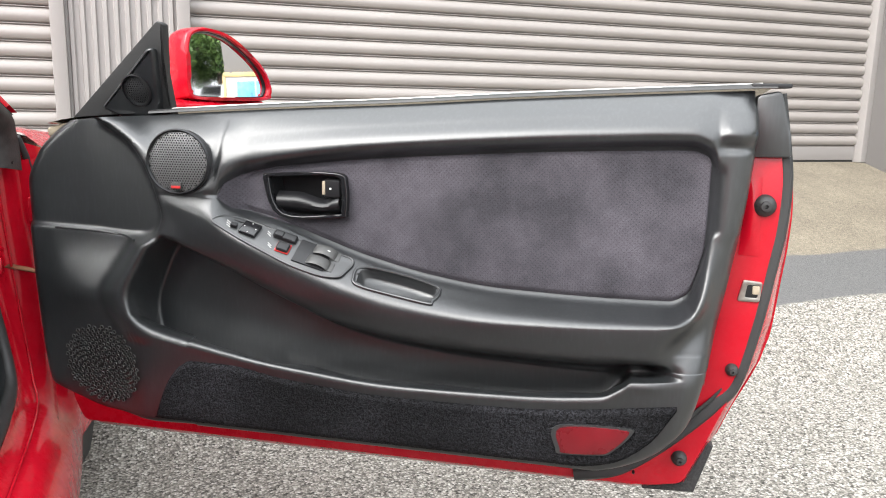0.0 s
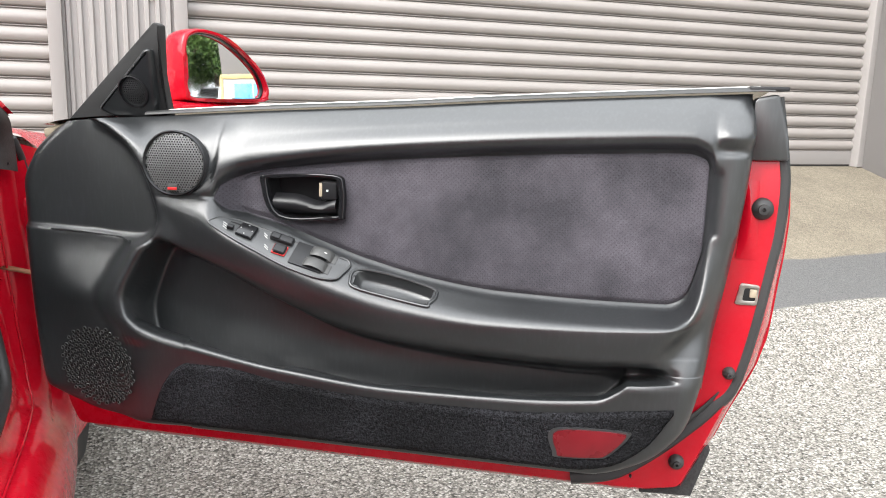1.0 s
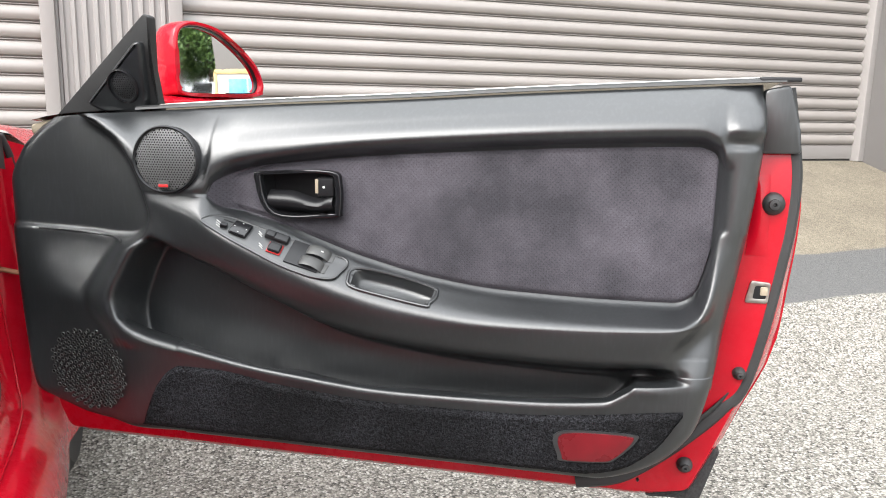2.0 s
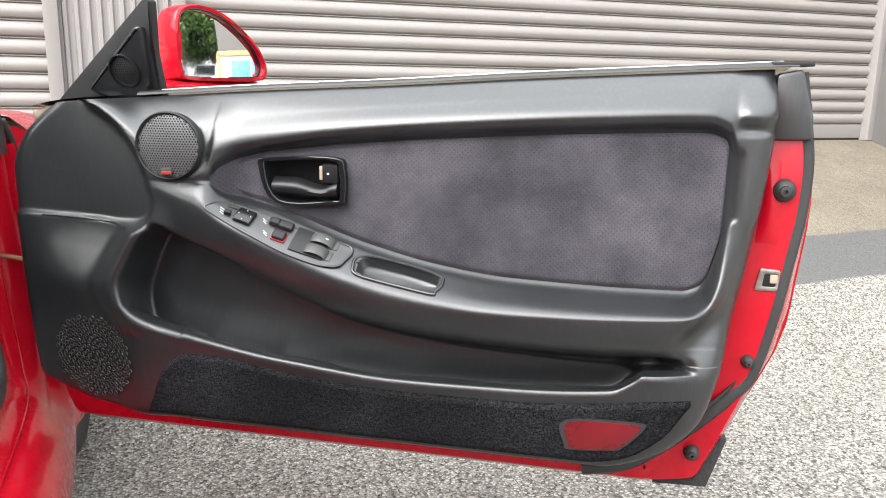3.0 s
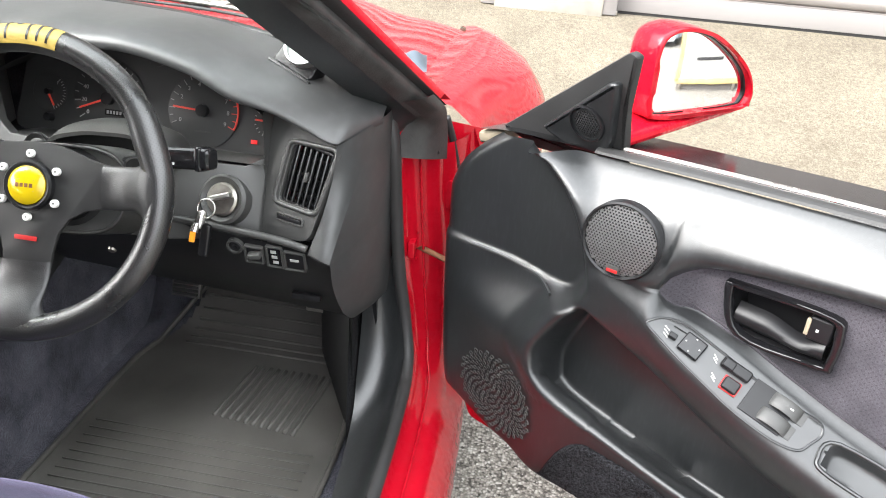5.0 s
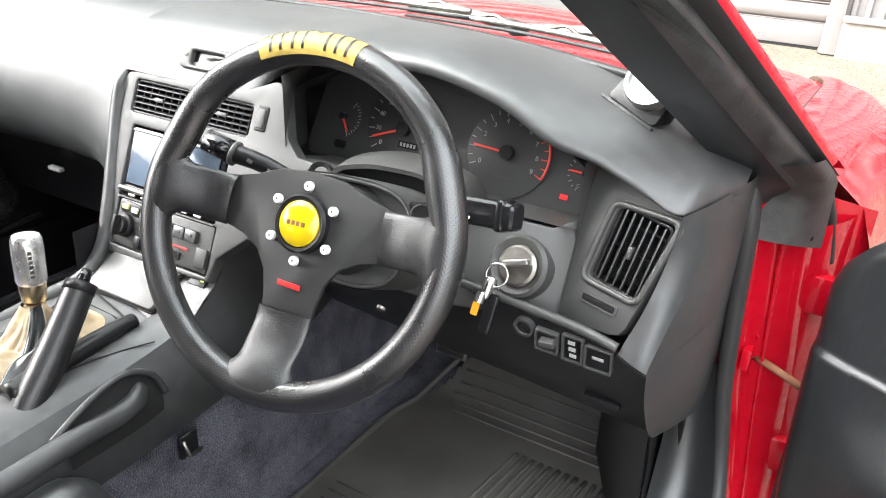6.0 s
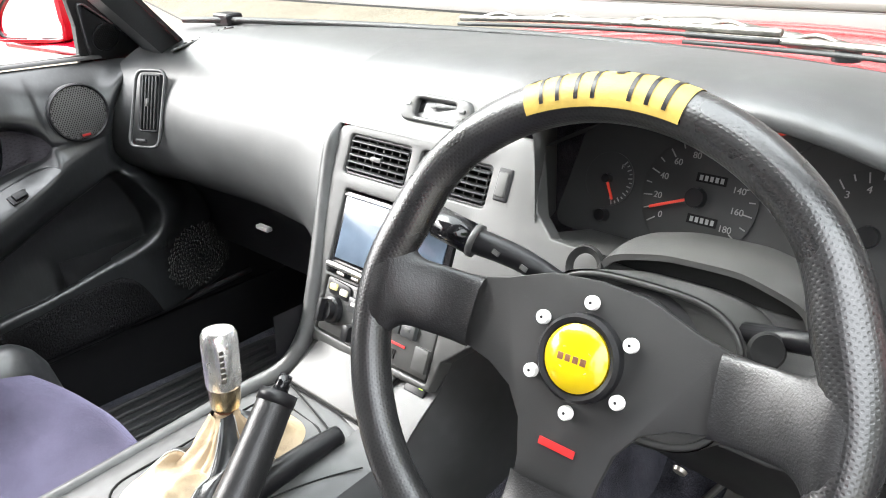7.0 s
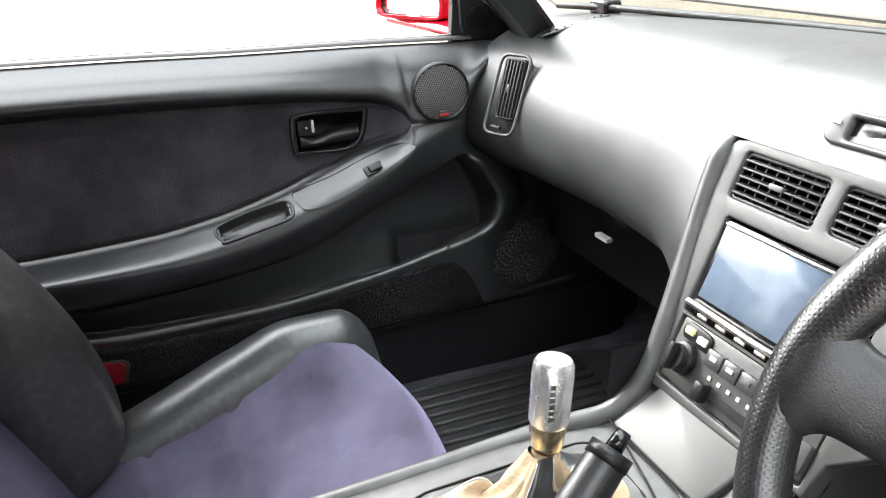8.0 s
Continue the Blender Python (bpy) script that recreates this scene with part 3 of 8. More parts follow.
def parked_car(x, y, mat, label):
    """A small hatchback, its nose towards the yard."""
    th = thing("parked_car", label, "car", (x, y, 0), "parked cars")
    line = hermite([(0.0, 0.62), (0.9, 0.88), (1.15, 0.96), (1.7, 1.40), (2.2, 1.48), (3.2, 1.44), (3.75, 1.0), (3.9, 0.7)])

    def shell(s, t):
        d = lerp(0.0, 3.9, s)
        a = lerp(-1, 1, t)
        top = line(d)
        half = 0.82 - 0.08 * (2 * s - 1) ** 4
        k = abs(a)
        z = lerp(top, 0.88, step(0.62, 0.8, k)) if top > 0.95 and k < 0.8 else lerp(min(top, 0.88), 0.25, step(0.8, 1.0, k))
        return (x + d, y + half * math.copysign(min(k / 0.78, 1.0), a) * (1 - 0.12 * step(0.9, 1.5, z)), z)
    part("body", sheet(shell, 40, 40), mat, th)
    part("front_panel", sheet(lambda s, t: (x + 0.0 - 0.05 * math.sin(t * math.pi), y + lerp(-0.74, 0.74, s), lerp(0.2, 0.64, t)), 8, 6), mat, th)
    part("windscreen", sheet(lambda s, t: (x + lerp(1.13, 1.66, t), y + lerp(-0.62, 0.62, s) * (1 - 0.1 * t), lerp(0.975, 1.395, t)), 4, 4, 0.01), GLOSS, th)
    for dy in (-0.58, 0.58):
        part("headlight", block((0.06, 0.30, 0.12), 0.02, at=(x - 0.02, y + dy, 0.60)), CHROME, th)
        for dx in (0.7, 3.1):
            part("wheel", turned([(0.16, -0.09), (0.27, -0.09), (0.30, -0.06), (0.30, 0.06), (0.27, 0.09), (0.16, 0.09), (0, 0.07)], 24, Matrix.Translation((x + dx, y + dy * 1.25, 0.30)) @ pose(0, 0, 0, 90)), RUBBER, th)


SILVER = plain("white_car_paint", (0.62, 0.64, 0.66), 0.25, var=0.03, coat=0.7, grain_depth=0)
BLUECAR = plain("blue_car_paint", (0.05, 0.20, 0.45), 0.25, var=0.03, coat=0.7, grain_depth=0)
parked_car(10.0, -1.9, SILVER, "small white parked hatchback")
parked_car(11.4, 0.0, BLUECAR, "small blue parked hatchback")
parked_car(9.2, -4.0, SILVER, "small white parked hatchback beside another")
# ---------------------------------------------------------------- car doors
# u runs from the hinge to the latch, w into the cabin, z up
Z_TOP = hermite([(-0.02, 0.842), (0.02, 0.852), (0.08, 0.865), (0.25, 0.878), (0.44, 0.891), (0.62, 0.901), (0.78, 0.912), (0.935, 0.921), (1.12, 0.931)])
Z_BOT = hermite([(-0.02, 0.430), (0.03, 0.412), (0.073, 0.398), (0.134, 0.386), (0.3, 0.384), (0.9, 0.384), (1.12, 0.384)])
U_LEFT = hermite([(0.38, 0.045), (0.405, 0.012), (0.47, -0.002), (0.567, -0.009), (0.70, -0.013), (0.76, -0.014), (0.81, 0.008), (0.848, 0.045), (0.865, 0.07)])
U_RIGHT = hermite([(0.380, 0.88), (0.388, 0.925), (0.404, 0.975), (0.436, 1.024), (0.476, 1.054), (0.534, 1.069), (0.614, 1.084), (0.6925, 1.096), (0.768, 1.106), (0.841, 1.112), (0.898, 1.114), (0.932, 1.110)])
Z_INS = hermite([(0.354, 0.759), (0.362, 0.781), (0.40, 0.80), (0.464, 0.812), (0.578, 0.827), (0.745, 0.841), (0.902, 0.851), (1.03, 0.856), (1.056, 0.846), (1.064, 0.826)])
Z_ARM = hermite([(0.354, 0.759), (0.37, 0.74), (0.444, 0.72), (0.516, 0.694), (0.588, 0.67), (0.683, 0.648), (0.793, 0.635), (0.914, 0.632), (1.015, 0.633), (1.04, 0.645), (1.064, 0.74)])
Z_RIM = hermite([(0.28, 0.745), (0.334, 0.732), (0.383, 0.705), (0.47, 0.664), (0.556, 0.633), (0.641, 0.614), (0.763, 0.604), (0.879, 0.607), (0.99, 0.614), (1.05, 0.622)])
Z_LOW = hermite([(0.28, 0.730), (0.302, 0.716), (0.374, 0.678), (0.463, 0.635), (0.551, 0.607), (0.637, 0.589), (0.761, 0.574), (0.88, 0.571), (1.05, 0.575)])
Z_UND = hermite([(0.26, 0.69), (0.355, 0.648), (0.447, 0.606), (0.539, 0.570), (0.628, 0.553), (0.757, 0.543), (0.881, 0.541), (1.05, 0.552)])
Z_LIP = hermite([(0.20, 0.575), (0.21, 0.568), (0.243, 0.550), (0.318, 0.534), (0.465, 0.510), (0.641, 0.496), (0.806, 0.499), (0.93, 0.509), (0.96, 0.525), (0.991, 0.554), (1.04, 0.562)])
U_POCK = hermite([(0.54, 0.235), (0.555, 0.222), (0.57, 0.210), (0.596, 0.204), (0.642, 0.224), (0.70, 0.262), (0.72, 0.275)])
U_SCOOP = hermite([(0.680, 0.225), (0.695, 0.250), (0.711, 0.260), (0.723, 0.263), (0.751, 0.257), (0.783, 0.246), (0.834, 0.214), (0.861, 0.172), (0.873, 0.145), (0.885, 0.110)])
TRAY = [(0.572, 0.653), (0.585, 0.666), (0.683, 0.646), (0.697, 0.6365), (0.690, 0.628), (0.680, 0.6255), (0.590, 0.642)]
POD_LOOP = [(0.360, 0.7265), (0.364, 0.7328), (0.3756, 0.7325), (0.397, 0.7275), (0.4448, 0.7135), (0.4951, 0.6956), (0.536, 0.6843), (0.5605, 0.6774), (0.566, 0.6700), (0.5602, 0.6619), (0.5538, 0.6558), (0.5393, 0.6552), (0.516, 0.6593), (0.4753, 0.6722), (0.4335, 0.6904), (0.3906, 0.710)]
BEZEL = [(0.421, 0.788), (0.437, 0.797), (0.536, 0.801), (0.551, 0.783), (0.551, 0.743), (0.540, 0.735), (0.445, 0.733)]
LAMP = [(0.874, 0.466), (0.968, 0.472), (0.977, 0.463), (0.952, 0.434), (0.935, 0.427), (0.882, 0.423), (0.874, 0.431)]


RIDGE = hermite([(0.03, 0.696), (0.08, 0.693), (0.16, 0.688), (0.225, 0.684), (0.26, 0.69), (0.30, 0.70)])


def features(u):
    """Heights of the moulded lines at u, from the bottom to the top."""
    zt, zi, za, zr, zl, zu, zp, zb = [c(u) for c in (Z_TOP, Z_INS, Z_ARM, Z_RIM, Z_LOW, Z_UND, Z_LIP, Z_BOT)]
    zi, za = max(zi, za + 0.004), max(za, zr + 0.012)
    zl = min(zl, zr - 0.006)
    zu = min(zu, zl - 0.012)
    zp = min(zp, zu - 0.012)
    return zb, zp, zu, zl, zr, za, zi, zt


def solid(u, z):
    """The panel behind the speaker, with the armrest but without its pocket."""
    zb, zp, zu, zl, zr, za, zi, zt = features(u)
    k = step(0.335, 0.40, u)
    r = step(0.26, 0.42, u)                   # the armrest grows out of the speaker swell
    knots = [(zb - 0.004, 0.04), (zb + 0.012, 0.078), (zb + 0.04, 0.086), (zp - 0.016, 0.091), (zp - 0.004, 0.093), (zp + 0.004, 0.088), (zu, lerp(0.080, 0.060, r)), (lerp(zu, zl, 0.5), lerp(0.082, 0.080, r)), (zl, lerp(0.083, 0.091, r)), (zr, lerp(0.084, 0.098, r)), (lerp(zr, za, 0.20), lerp(0.084, 0.0955, r)), (lerp(zr, za, 0.85), lerp(0.082, 0.062, k)), (za, lerp(0.081, 0.053, k)), (za + 0.004, lerp(0.081, 0.034, k)), (max(zi - 0.004, za + 0.006), lerp(0.081, 0.034, k)), (max(zi, za + 0.008), lerp(0.082, 0.044, k)), (max(zi + 0.009, za + 0.010), lerp(0.081, 0.061, k)), (max(zi + 0.016, za + 0.016), lerp(0.079, 0.064, k)), (lerp(zi, zt, 0.60), lerp(0.060, 0.047, k)), (zt - 0.010, 0.029), (zt - 0.003, 0.021), (zt + 0.004, 0.010)]
    clean = [knots[0]]
    for q in knots[1:]:
        if q[0] > clean[-1][0] + 0.0004:
            clean.append(q)
    return hermite(clean)(z)


def front(u, z):
    """The hinge end: a dished scoop above a ridge, a swelling panel with the low speaker below it."""
    us = U_SCOOP(z)
    dish = lerp(0.036, 0.022, step(0.02, 0.13, u)) + 0.010 * step(0.10, 0.24, u)
    scoop = lerp(dish, 0.080, step(us - 0.030, us + 0.010, u))
    zr = RIDGE(u)
    low = lerp(dish + 0.007, lerp(0.040, 0.070, step(0.03, 0.26, u)), step(zr, zr - 0.11, z)) + 0.010 * math.exp(-((z - 0.60) / 0.05) ** 2 - ((u - 0.09) / 0.07) ** 2)
    low = lerp(low, 0.090, step(U_POCK(z) - 0.075, U_POCK(z) - 0.004, u) if z > 0.53 else step(0.16, 0.28, u))
    return lerp(low, scoop, step(zr - 0.002, zr + 0.003, z))


def relief(u, z):
    """How far the trim panel stands into the cabin."""
    zb, zp, zu, zl, zr, za, zi, zt = features(u)
    if z > 0.69:
        s = step(U_SCOOP(z) - 0.010, U_SCOOP(z) + 0.05, u)
    elif z > 0.55:
        s = step(U_POCK(z) - 0.012, U_POCK(z) + 0.008, u)
    else:
        s = step(0.18, 0.30, u)
    w = lerp(front(u, z), solid(max(u, 0.2), z), s) if s < 1 else solid(u, z)
    if zp < z < zl:                            # the map pocket
        d = step(zp + 0.0015, zp + 0.0075, z) * step(U_POCK(z) + 0.001, U_POCK(z) + 0.010, u) * step(1.052, 1.040, u)
        d *= step(zu + 0.012, zu - 0.014, z) if u > 0.30 else step(lerp(0.70, zu + 0.012, step(0.24, 0.30, u)), lerp(0.668, zu - 0.014, step(0.24, 0.30, u)), z)
        w = lerp(w, 0.014, d)
    e = step(0.985, 1.04, u) if z < 0.56 else step(lerp(0.985, 1.050, step(0.56, 0.66, z)), lerp(1.04, 1.076, step(0.56, 0.66, z)), u)
    if e > 0:                                  # the upright at the latch end runs up into the top roll
        side = lerp(0.088, 0.060, step(0.53, 0.62, z))
        w = lerp(w, lerp(side, solid(1.02, z), step(0.845, 0.875, z)), e)
    edge = max(min((u - U_LEFT(z)) / 0.03, (U_RIGHT(z) - u) / 0.03, 1.0), 0.0)
    foot = max(min((z - Z_BOT(u)) / 0.012, 1.0), 0.0)
    return w - max((1 - math.sqrt(1 - (1 - edge) ** 2)) * min(w, 0.045 if u < 0.5 else 0.028), (1 - math.sqrt(1 - (1 - foot) ** 2)) * min(w, 0.030))


BANDS = ((0, 1, 34), (1, 2, 44), (2, 3, 24), (3, 4, 12), (4, 5, 22), (5, 6, 26), (6, 7, 46))


def trim_panel(cuts):
    """The moulded panel: its rows follow the moulded lines, so that their edges stay crisp."""
    rows = [(a, b, k / n) for a, b, n in BANDS for k in range(n)] + [(6, 7, 1.0)]
    nu, nv = 330, len(rows) - 1
    cols = [0.30 * i / 130 for i in range(130)] + [lerp(0.30, 1.0, i / 200) for i in range(201)]
    grid, sunk = np.zeros((nu + 1, nv + 1, 3)), np.zeros((nu + 1, nv + 1))
    for j, (a, b, t) in enumerate(rows):
        guess = lerp(0.379, 0.93, j / nv)
        for i in range(nu + 1):
            u = lerp(U_LEFT(guess), U_RIGHT(guess), cols[i])
            fs = features(u)
            z = lerp(fs[a], fs[b], t)
            u = lerp(U_LEFT(z), U_RIGHT(z), cols[i])
            fs = features(u)
            z = lerp(fs[a], fs[b], t)
            grid[i, j] = u, relief(u, z), z
            zb, zp, zu = fs[:3]
            if zp < z < zu and u > U_POCK(z):    # the pocket's back reaches down behind its lip
                sunk[i, j] = 0.048 * (1 - (z - zp) / (zu - zp)) ** 2 * step(0.075, 0.025, grid[i, j, 1])
    arm_rows = np.array([1.0 if a in (2, 3, 4) else 0.0 for a, b, t in rows])[None, 1:-1]
    soft_rows = np.array([1.0 if a >= 2 else 0.0 for a, b, t in rows])[None, 1:-1]
    for turn in range(8):                      # round the moulded edges, but for the pocket's lip
        w = grid[:, :, 1]
        mean = (w[1:-1, 1:-1] * 2 + w[:-2, 1:-1] + w[2:, 1:-1] + w[1:-1, :-2] + w[1:-1, 2:]) / 6
        keep = np.where(grid[1:-1, 1:-1, 0] < 0.31, soft_rows, arm_rows) * 0.85 if turn > 1 else np.where(grid[1:-1, 1:-1, 0] < 0.31, 1.0, arm_rows)
        w[1:-1, 1:-1] = w[1:-1, 1:-1] * (1 - keep) + mean * keep

    grid[:, :, 2] -= sunk

    def at(s, t):
        return grid[int(round(s * nu)), int(round(t * nv))]
    bm = sheet(at, nu, nv)
    gone = [f for f in bm.faces if any(inside((f.calc_center_median().x, f.calc_center_median().z), c) for c in cuts)]
    bmesh.ops.delete(bm, geom=gone, context="FACES")
    return bm


def draped(outline, off, rings=8, thick=0.004, crown=0.0):
    """A pad laid over the trim panel inside a star-shaped outline."""
    c = sum((Vector(p) for p in outline), Vector((0, 0))) / len(outline)
    bm = bmesh.new()
    loops = []
    for r in range(rings + 1):
        k = 1 - r / (rings + 0.5)
        ring = []
        for p in outline:
            q = c + (Vector(p) - c) * k
            ring.append(bm.verts.new((q[0], relief(q[0], q[1]) + off + crown * (1 - k * k), q[1])))
        loops.append(ring)
    n = len(outline)
    for a, b in zip(loops, loops[1:]):
        for i in range(n):
            bm.faces.new((a[i], a[(i + 1) % n], b[(i + 1) % n], b[i]))
    bm.faces.new(loops[-1])
    under = [bm.verts.new((v.co.x, v.co.y - off - thick, v.co.z)) for v in loops[0]]
    for i in range(n):
        bm.faces.new((under[i], under[(i + 1) % n], loops[0][(i + 1) % n], loops[0][i]))
    bmesh.ops.recalc_face_normals(bm, faces=bm.faces[:])
    return bm


def insert_pad(cut):
    def at(s, t):
        u = lerp(0.356, 1.060, s ** 0.9)
        lo, hi = Z_ARM(u) + 0.003, Z_INS(u) - 0.002
        if hi < lo + 0.002:
            hi = lo + 0.002
        z = lerp(lo, hi, t)
        edge = min(t, 1 - t) * (hi - lo)
        w = 0.034 + 0.0075 * step(0, 0.012, min(edge, (u - 0.354) * 1.5, (1.064 - u) * 1.5)) + 0.0012 * noise.noise((u * 9, 0.3, z * 9))
        return (u, max(w, relief(u, z) + 0.0012) if u < 0.46 else w, z)
    bm = sheet(at, 150, 60)
    gone = [f for f in bm.faces if inside((f.calc_center_median().x, f.calc_center_median().z), cut)]
    bmesh.ops.delete(bm, geom=gone, context="FACES")
    return bm


def carpet_pad():
    top = hermite([(0.245, 0.405), (0.258, 0.440), (0.274, 0.473), (0.295, 0.497), (0.314, 0.506), (0.371, 0.506), (0.463, 0.493), (0.639, 0.481), (0.805, 0.483), (1.034, 0.507)])
    low = hermite([(0.245, 0.404), (0.30, 0.402), (0.90, 0.401), (0.95, 0.412), (1.0, 0.448), (1.034, 0.500)])

    def at(s, t):
        u = lerp(0.243, 1.034, s)
        z = lerp(low(u), top(u), t)
        e = min(min(t, 1 - t) * (top(u) - low(u)) / 0.008, (u - 0.242) / 0.008, 1)
        return (u, relief(u, z) + 0.0005 + 0.005 * step(0, 1, e) + 0.0016 * (random.random() - 0.5), z)
    return sheet(at, 320, 46)


def mesh_grille(r, cell, hole):
    """A disc of sheet metal with hexagonal holes, domed a little."""
    bm = bmesh.new()
    dome = lambda x, y: 0.006 * (1 - (x * x + y * y) / (r * r))
    rows = int(r / (cell * 0.866)) + 1
    for j in range(-rows, rows + 1):
        for i in range(-rows - 2, rows + 3):
            x, y = (i + 0.5 * (j % 2)) * cell, j * cell * 0.866
            if math.hypot(x, y) > r - cell * 0.3:
                continue
            full = math.hypot(x, y) > r - cell * 0.75
            out = [(x + cell * 0.5775 * math.cos(radians(60 * k + 30)), y + cell * 0.5775 * math.sin(radians(60 * k + 30))) for k in range(6)]
            inn = [(x + hole * math.cos(radians(60 * k + 30)), y + hole * math.sin(radians(60 * k + 30))) for k in range(6)]
            a = [bm.verts.new((*p, dome(*p))) for p in out]
            if full:
                bm.faces.new(a)
                continue
            b = [bm.verts.new((*p, dome(*p))) for p in inn]
            c = [bm.verts.new((*p, dome(*p) - 0.0015)) for p in inn]
            for k in range(6):
                q = (k + 1) % 6
                bm.faces.new((a[k], a[q], b[q], b[k]))
                bm.faces.new((b[k], b[q], c[q], c[k]))
    return bm


def pinhole_grille(r, count):
    """Round dimples in a sunflower spiral, each a raised lip round a flat disc for the hole's shade."""
    lips, cups = bmesh.new(), bmesh.new()
    for i in range(count):
        rad = r * math.sqrt((i + 0.5) / count)
        a = i * 2.39996
        x, y, s = rad * math.cos(a), rad * math.sin(a), 0.0020 + 0.0004 * (rad / r)
        rings = []
        for k, h in ((1.40, -0.0004), (1.22, 0.0012), (1.04, 0.0013), (0.94, -0.0002)):
            rings.append([lips.verts.new((x + s * k * math.cos(q * math.tau / 8), y + s * k * math.sin(q * math.tau / 8), h)) for q in range(8)])
        for p, q in zip(rings, rings[1:]):
            for k in range(8):
                lips.faces.new((p[k], p[(k + 1) % 8], q[(k + 1) % 8], q[k]))
        cups.faces.new([cups.verts.new((x + s * 0.97 * math.cos(q * math.tau / 8), y + s * 0.97 * math.sin(q * math.tau / 8), 0.0004)) for q in range(8)])
    return lips, cups


def car_door(M, name_label, driver):
    """A whole door in its own (u, w, z) axes, laid into the world by M."""
    door = thing("side_door", name_label, "car door", M @ Vector((0.0, -0.05, 0.345)), "doors of the car")

    def add(name, bm, mat, parent=door, label="", **kw):
        return part(name, bm, mat, parent, label, M, **kw)

    def face(u, z, w, tilt=0.0, turn=0.0, spin=0.0):
        """Axes on the panel: x along u, y up, z out into the cabin."""
        return Matrix.Translation((u, w, z)) @ Matrix.Rotation(radians(90), 4, "X") @ Matrix.Scale(-1, 4, (0, 0, 1)) @ pose(0, 0, 0, tilt, turn, spin)

    bez = smooth_loop(BEZEL, 5)
    cut = [lerp(Vector((0.489, 0.766)), p, 0.93) for p in bez]
    tray_loop = [Vector(p) for p in smooth_loop(TRAY, 5)]
    tray_mid = Vector((0.636, 0.6455))
    add("trim_panel", trim_panel((cut, [lerp(tray_mid, p, 0.93) for p in tray_loop])), VINYL, label="black grained vinyl panel with a map pocket", angle=80)
    if driver:
        add("worn_cap", moved(block((0.046, 0.042, 0.018), 0.008, 3), Matrix.Translation((0.046, -0.010, 0.848)) @ pose(0, 0, 0, 0, -14, 0)), TAN, label="sun-bleached corner cap")
    pad = add("fabric_insert", insert_pad(cut), INSERT, label="charcoal suede insert with pin holes")
    add("carpet_panel", carpet_pad(), CARPET, label="black cut-pile carpet strip")
    # shell, its folded edges and outer skin
    inner = [(0.03, 0.385), (0.05, 0.343), (1.0, 0.343), (1.06, 0.352), (1.085, 0.415), (1.108, 0.475), (1.128, 0.53), (1.147, 0.60), (1.152, 0.65), (1.160, 0.70), (1.166, 0.75), (1.166, 0.80), (1.160, 0.85), (1.150, 0.890), (0.07, 0.805), (0.03, 0.77), (0.02, 0.60)]
    add("inner_shell", moved(slab([(p[0], p[1]) for p in rounded(inner, 0.012)], depth=0.025, bevel=0.003), face(0, 0, 0.0)), RED)
    outer = [(0.02, 0.40), (0.03, 0.300), (1.0, 0.300), (1.075, 0.325), (1.110, 0.385), (1.135, 0.45), (1.155, 0.492), (1.177, 0.547), (1.183, 0.595), (1.187, 0.65), (1.192, 0.70), (1.194, 0.758), (1.1865, 0.836), (1.173, 0.880), (1.160, 0.895), (0.07, 0.806), (0.02, 0.77)]

    def fold(s, t):
        loop_i, loop_o = edge_i, edge_o
        k = min(int(s * (len(loop_i) - 1)), len(loop_i) - 2)
        f = s * (len(loop_i) - 1) - k
        a = loop_i[k].lerp(loop_i[k + 1], f)
        b = loop_o[k].lerp(loop_o[k + 1], f)
        q = a.lerp(b, t)
        return (q[0], lerp(-0.004, -0.085, t) + 0.010 * math.sin(t * math.pi), q[1])
    edge_i = [Vector(p) for p in ((0.03, 0.385), (0.05, 0.343), (0.5, 0.343), (1.0, 0.343), (1.06, 0.352), (1.085, 0.415), (1.108, 0.475), (1.128, 0.53), (1.147, 0.60), (1.152, 0.65), (1.160, 0.70), (1.166, 0.75), (1.166, 0.80), (1.160, 0.85), (1.148, 0.905))]
    edge_o = [Vector(p) for p in ((0.02, 0.395), (0.03, 0.302), (0.5, 0.302), (1.0, 0.302), (1.073, 0.327), (1.108, 0.387), (1.133, 0.452), (1.167, 0.53), (1.180, 0.595), (1.184, 0.65), (1.189, 0.70), (1.191, 0.758), (1.188, 0.80), (1.181, 0.845), (1.163, 0.900))]
    add("door_edge", sheet(fold, 66, 8), RED)
    skin = moved(slab([(p[0], p[1]) for p in rounded(outer, 0.02)], depth=0.03, bevel=0.004), face(0, 0, -0.088))
    add("outer_skin", skin, RED)
    seal_path = [(0.90, -0.004, 0.350), (0.949, -0.004, 0.3605), (0.9805, -0.006, 0.3754), (1.026, -0.006, 0.412), (1.069, -0.006, 0.454), (1.097, -0.008, 0.484), (1.120, -0.010, 0.5175), (1.139, -0.010, 0.6015), (1.1527, -0.010, 0.6975), (1.1585, -0.010, 0.744), (1.160, -0.010, 0.804), (1.154, -0.010, 0.851), (1.140, -0.010, 0.926)]
    add("door_seal", tube(smooth_path(seal_path, 6), 0.0105, 10, flat=1.25), RUBBER, label="black rubber weather seal")
    add("seal_flap", tube(smooth_path([(0.955, 0.006, 0.384), (1.00, 0.006, 0.402), (1.045, 0.004, 0.443), (1.085, 0.000, 0.482), (1.118, -0.006, 0.522)], 8), lambda t: 0.013 - 0.009 * t, 8, flat=0.4), RUBBER)
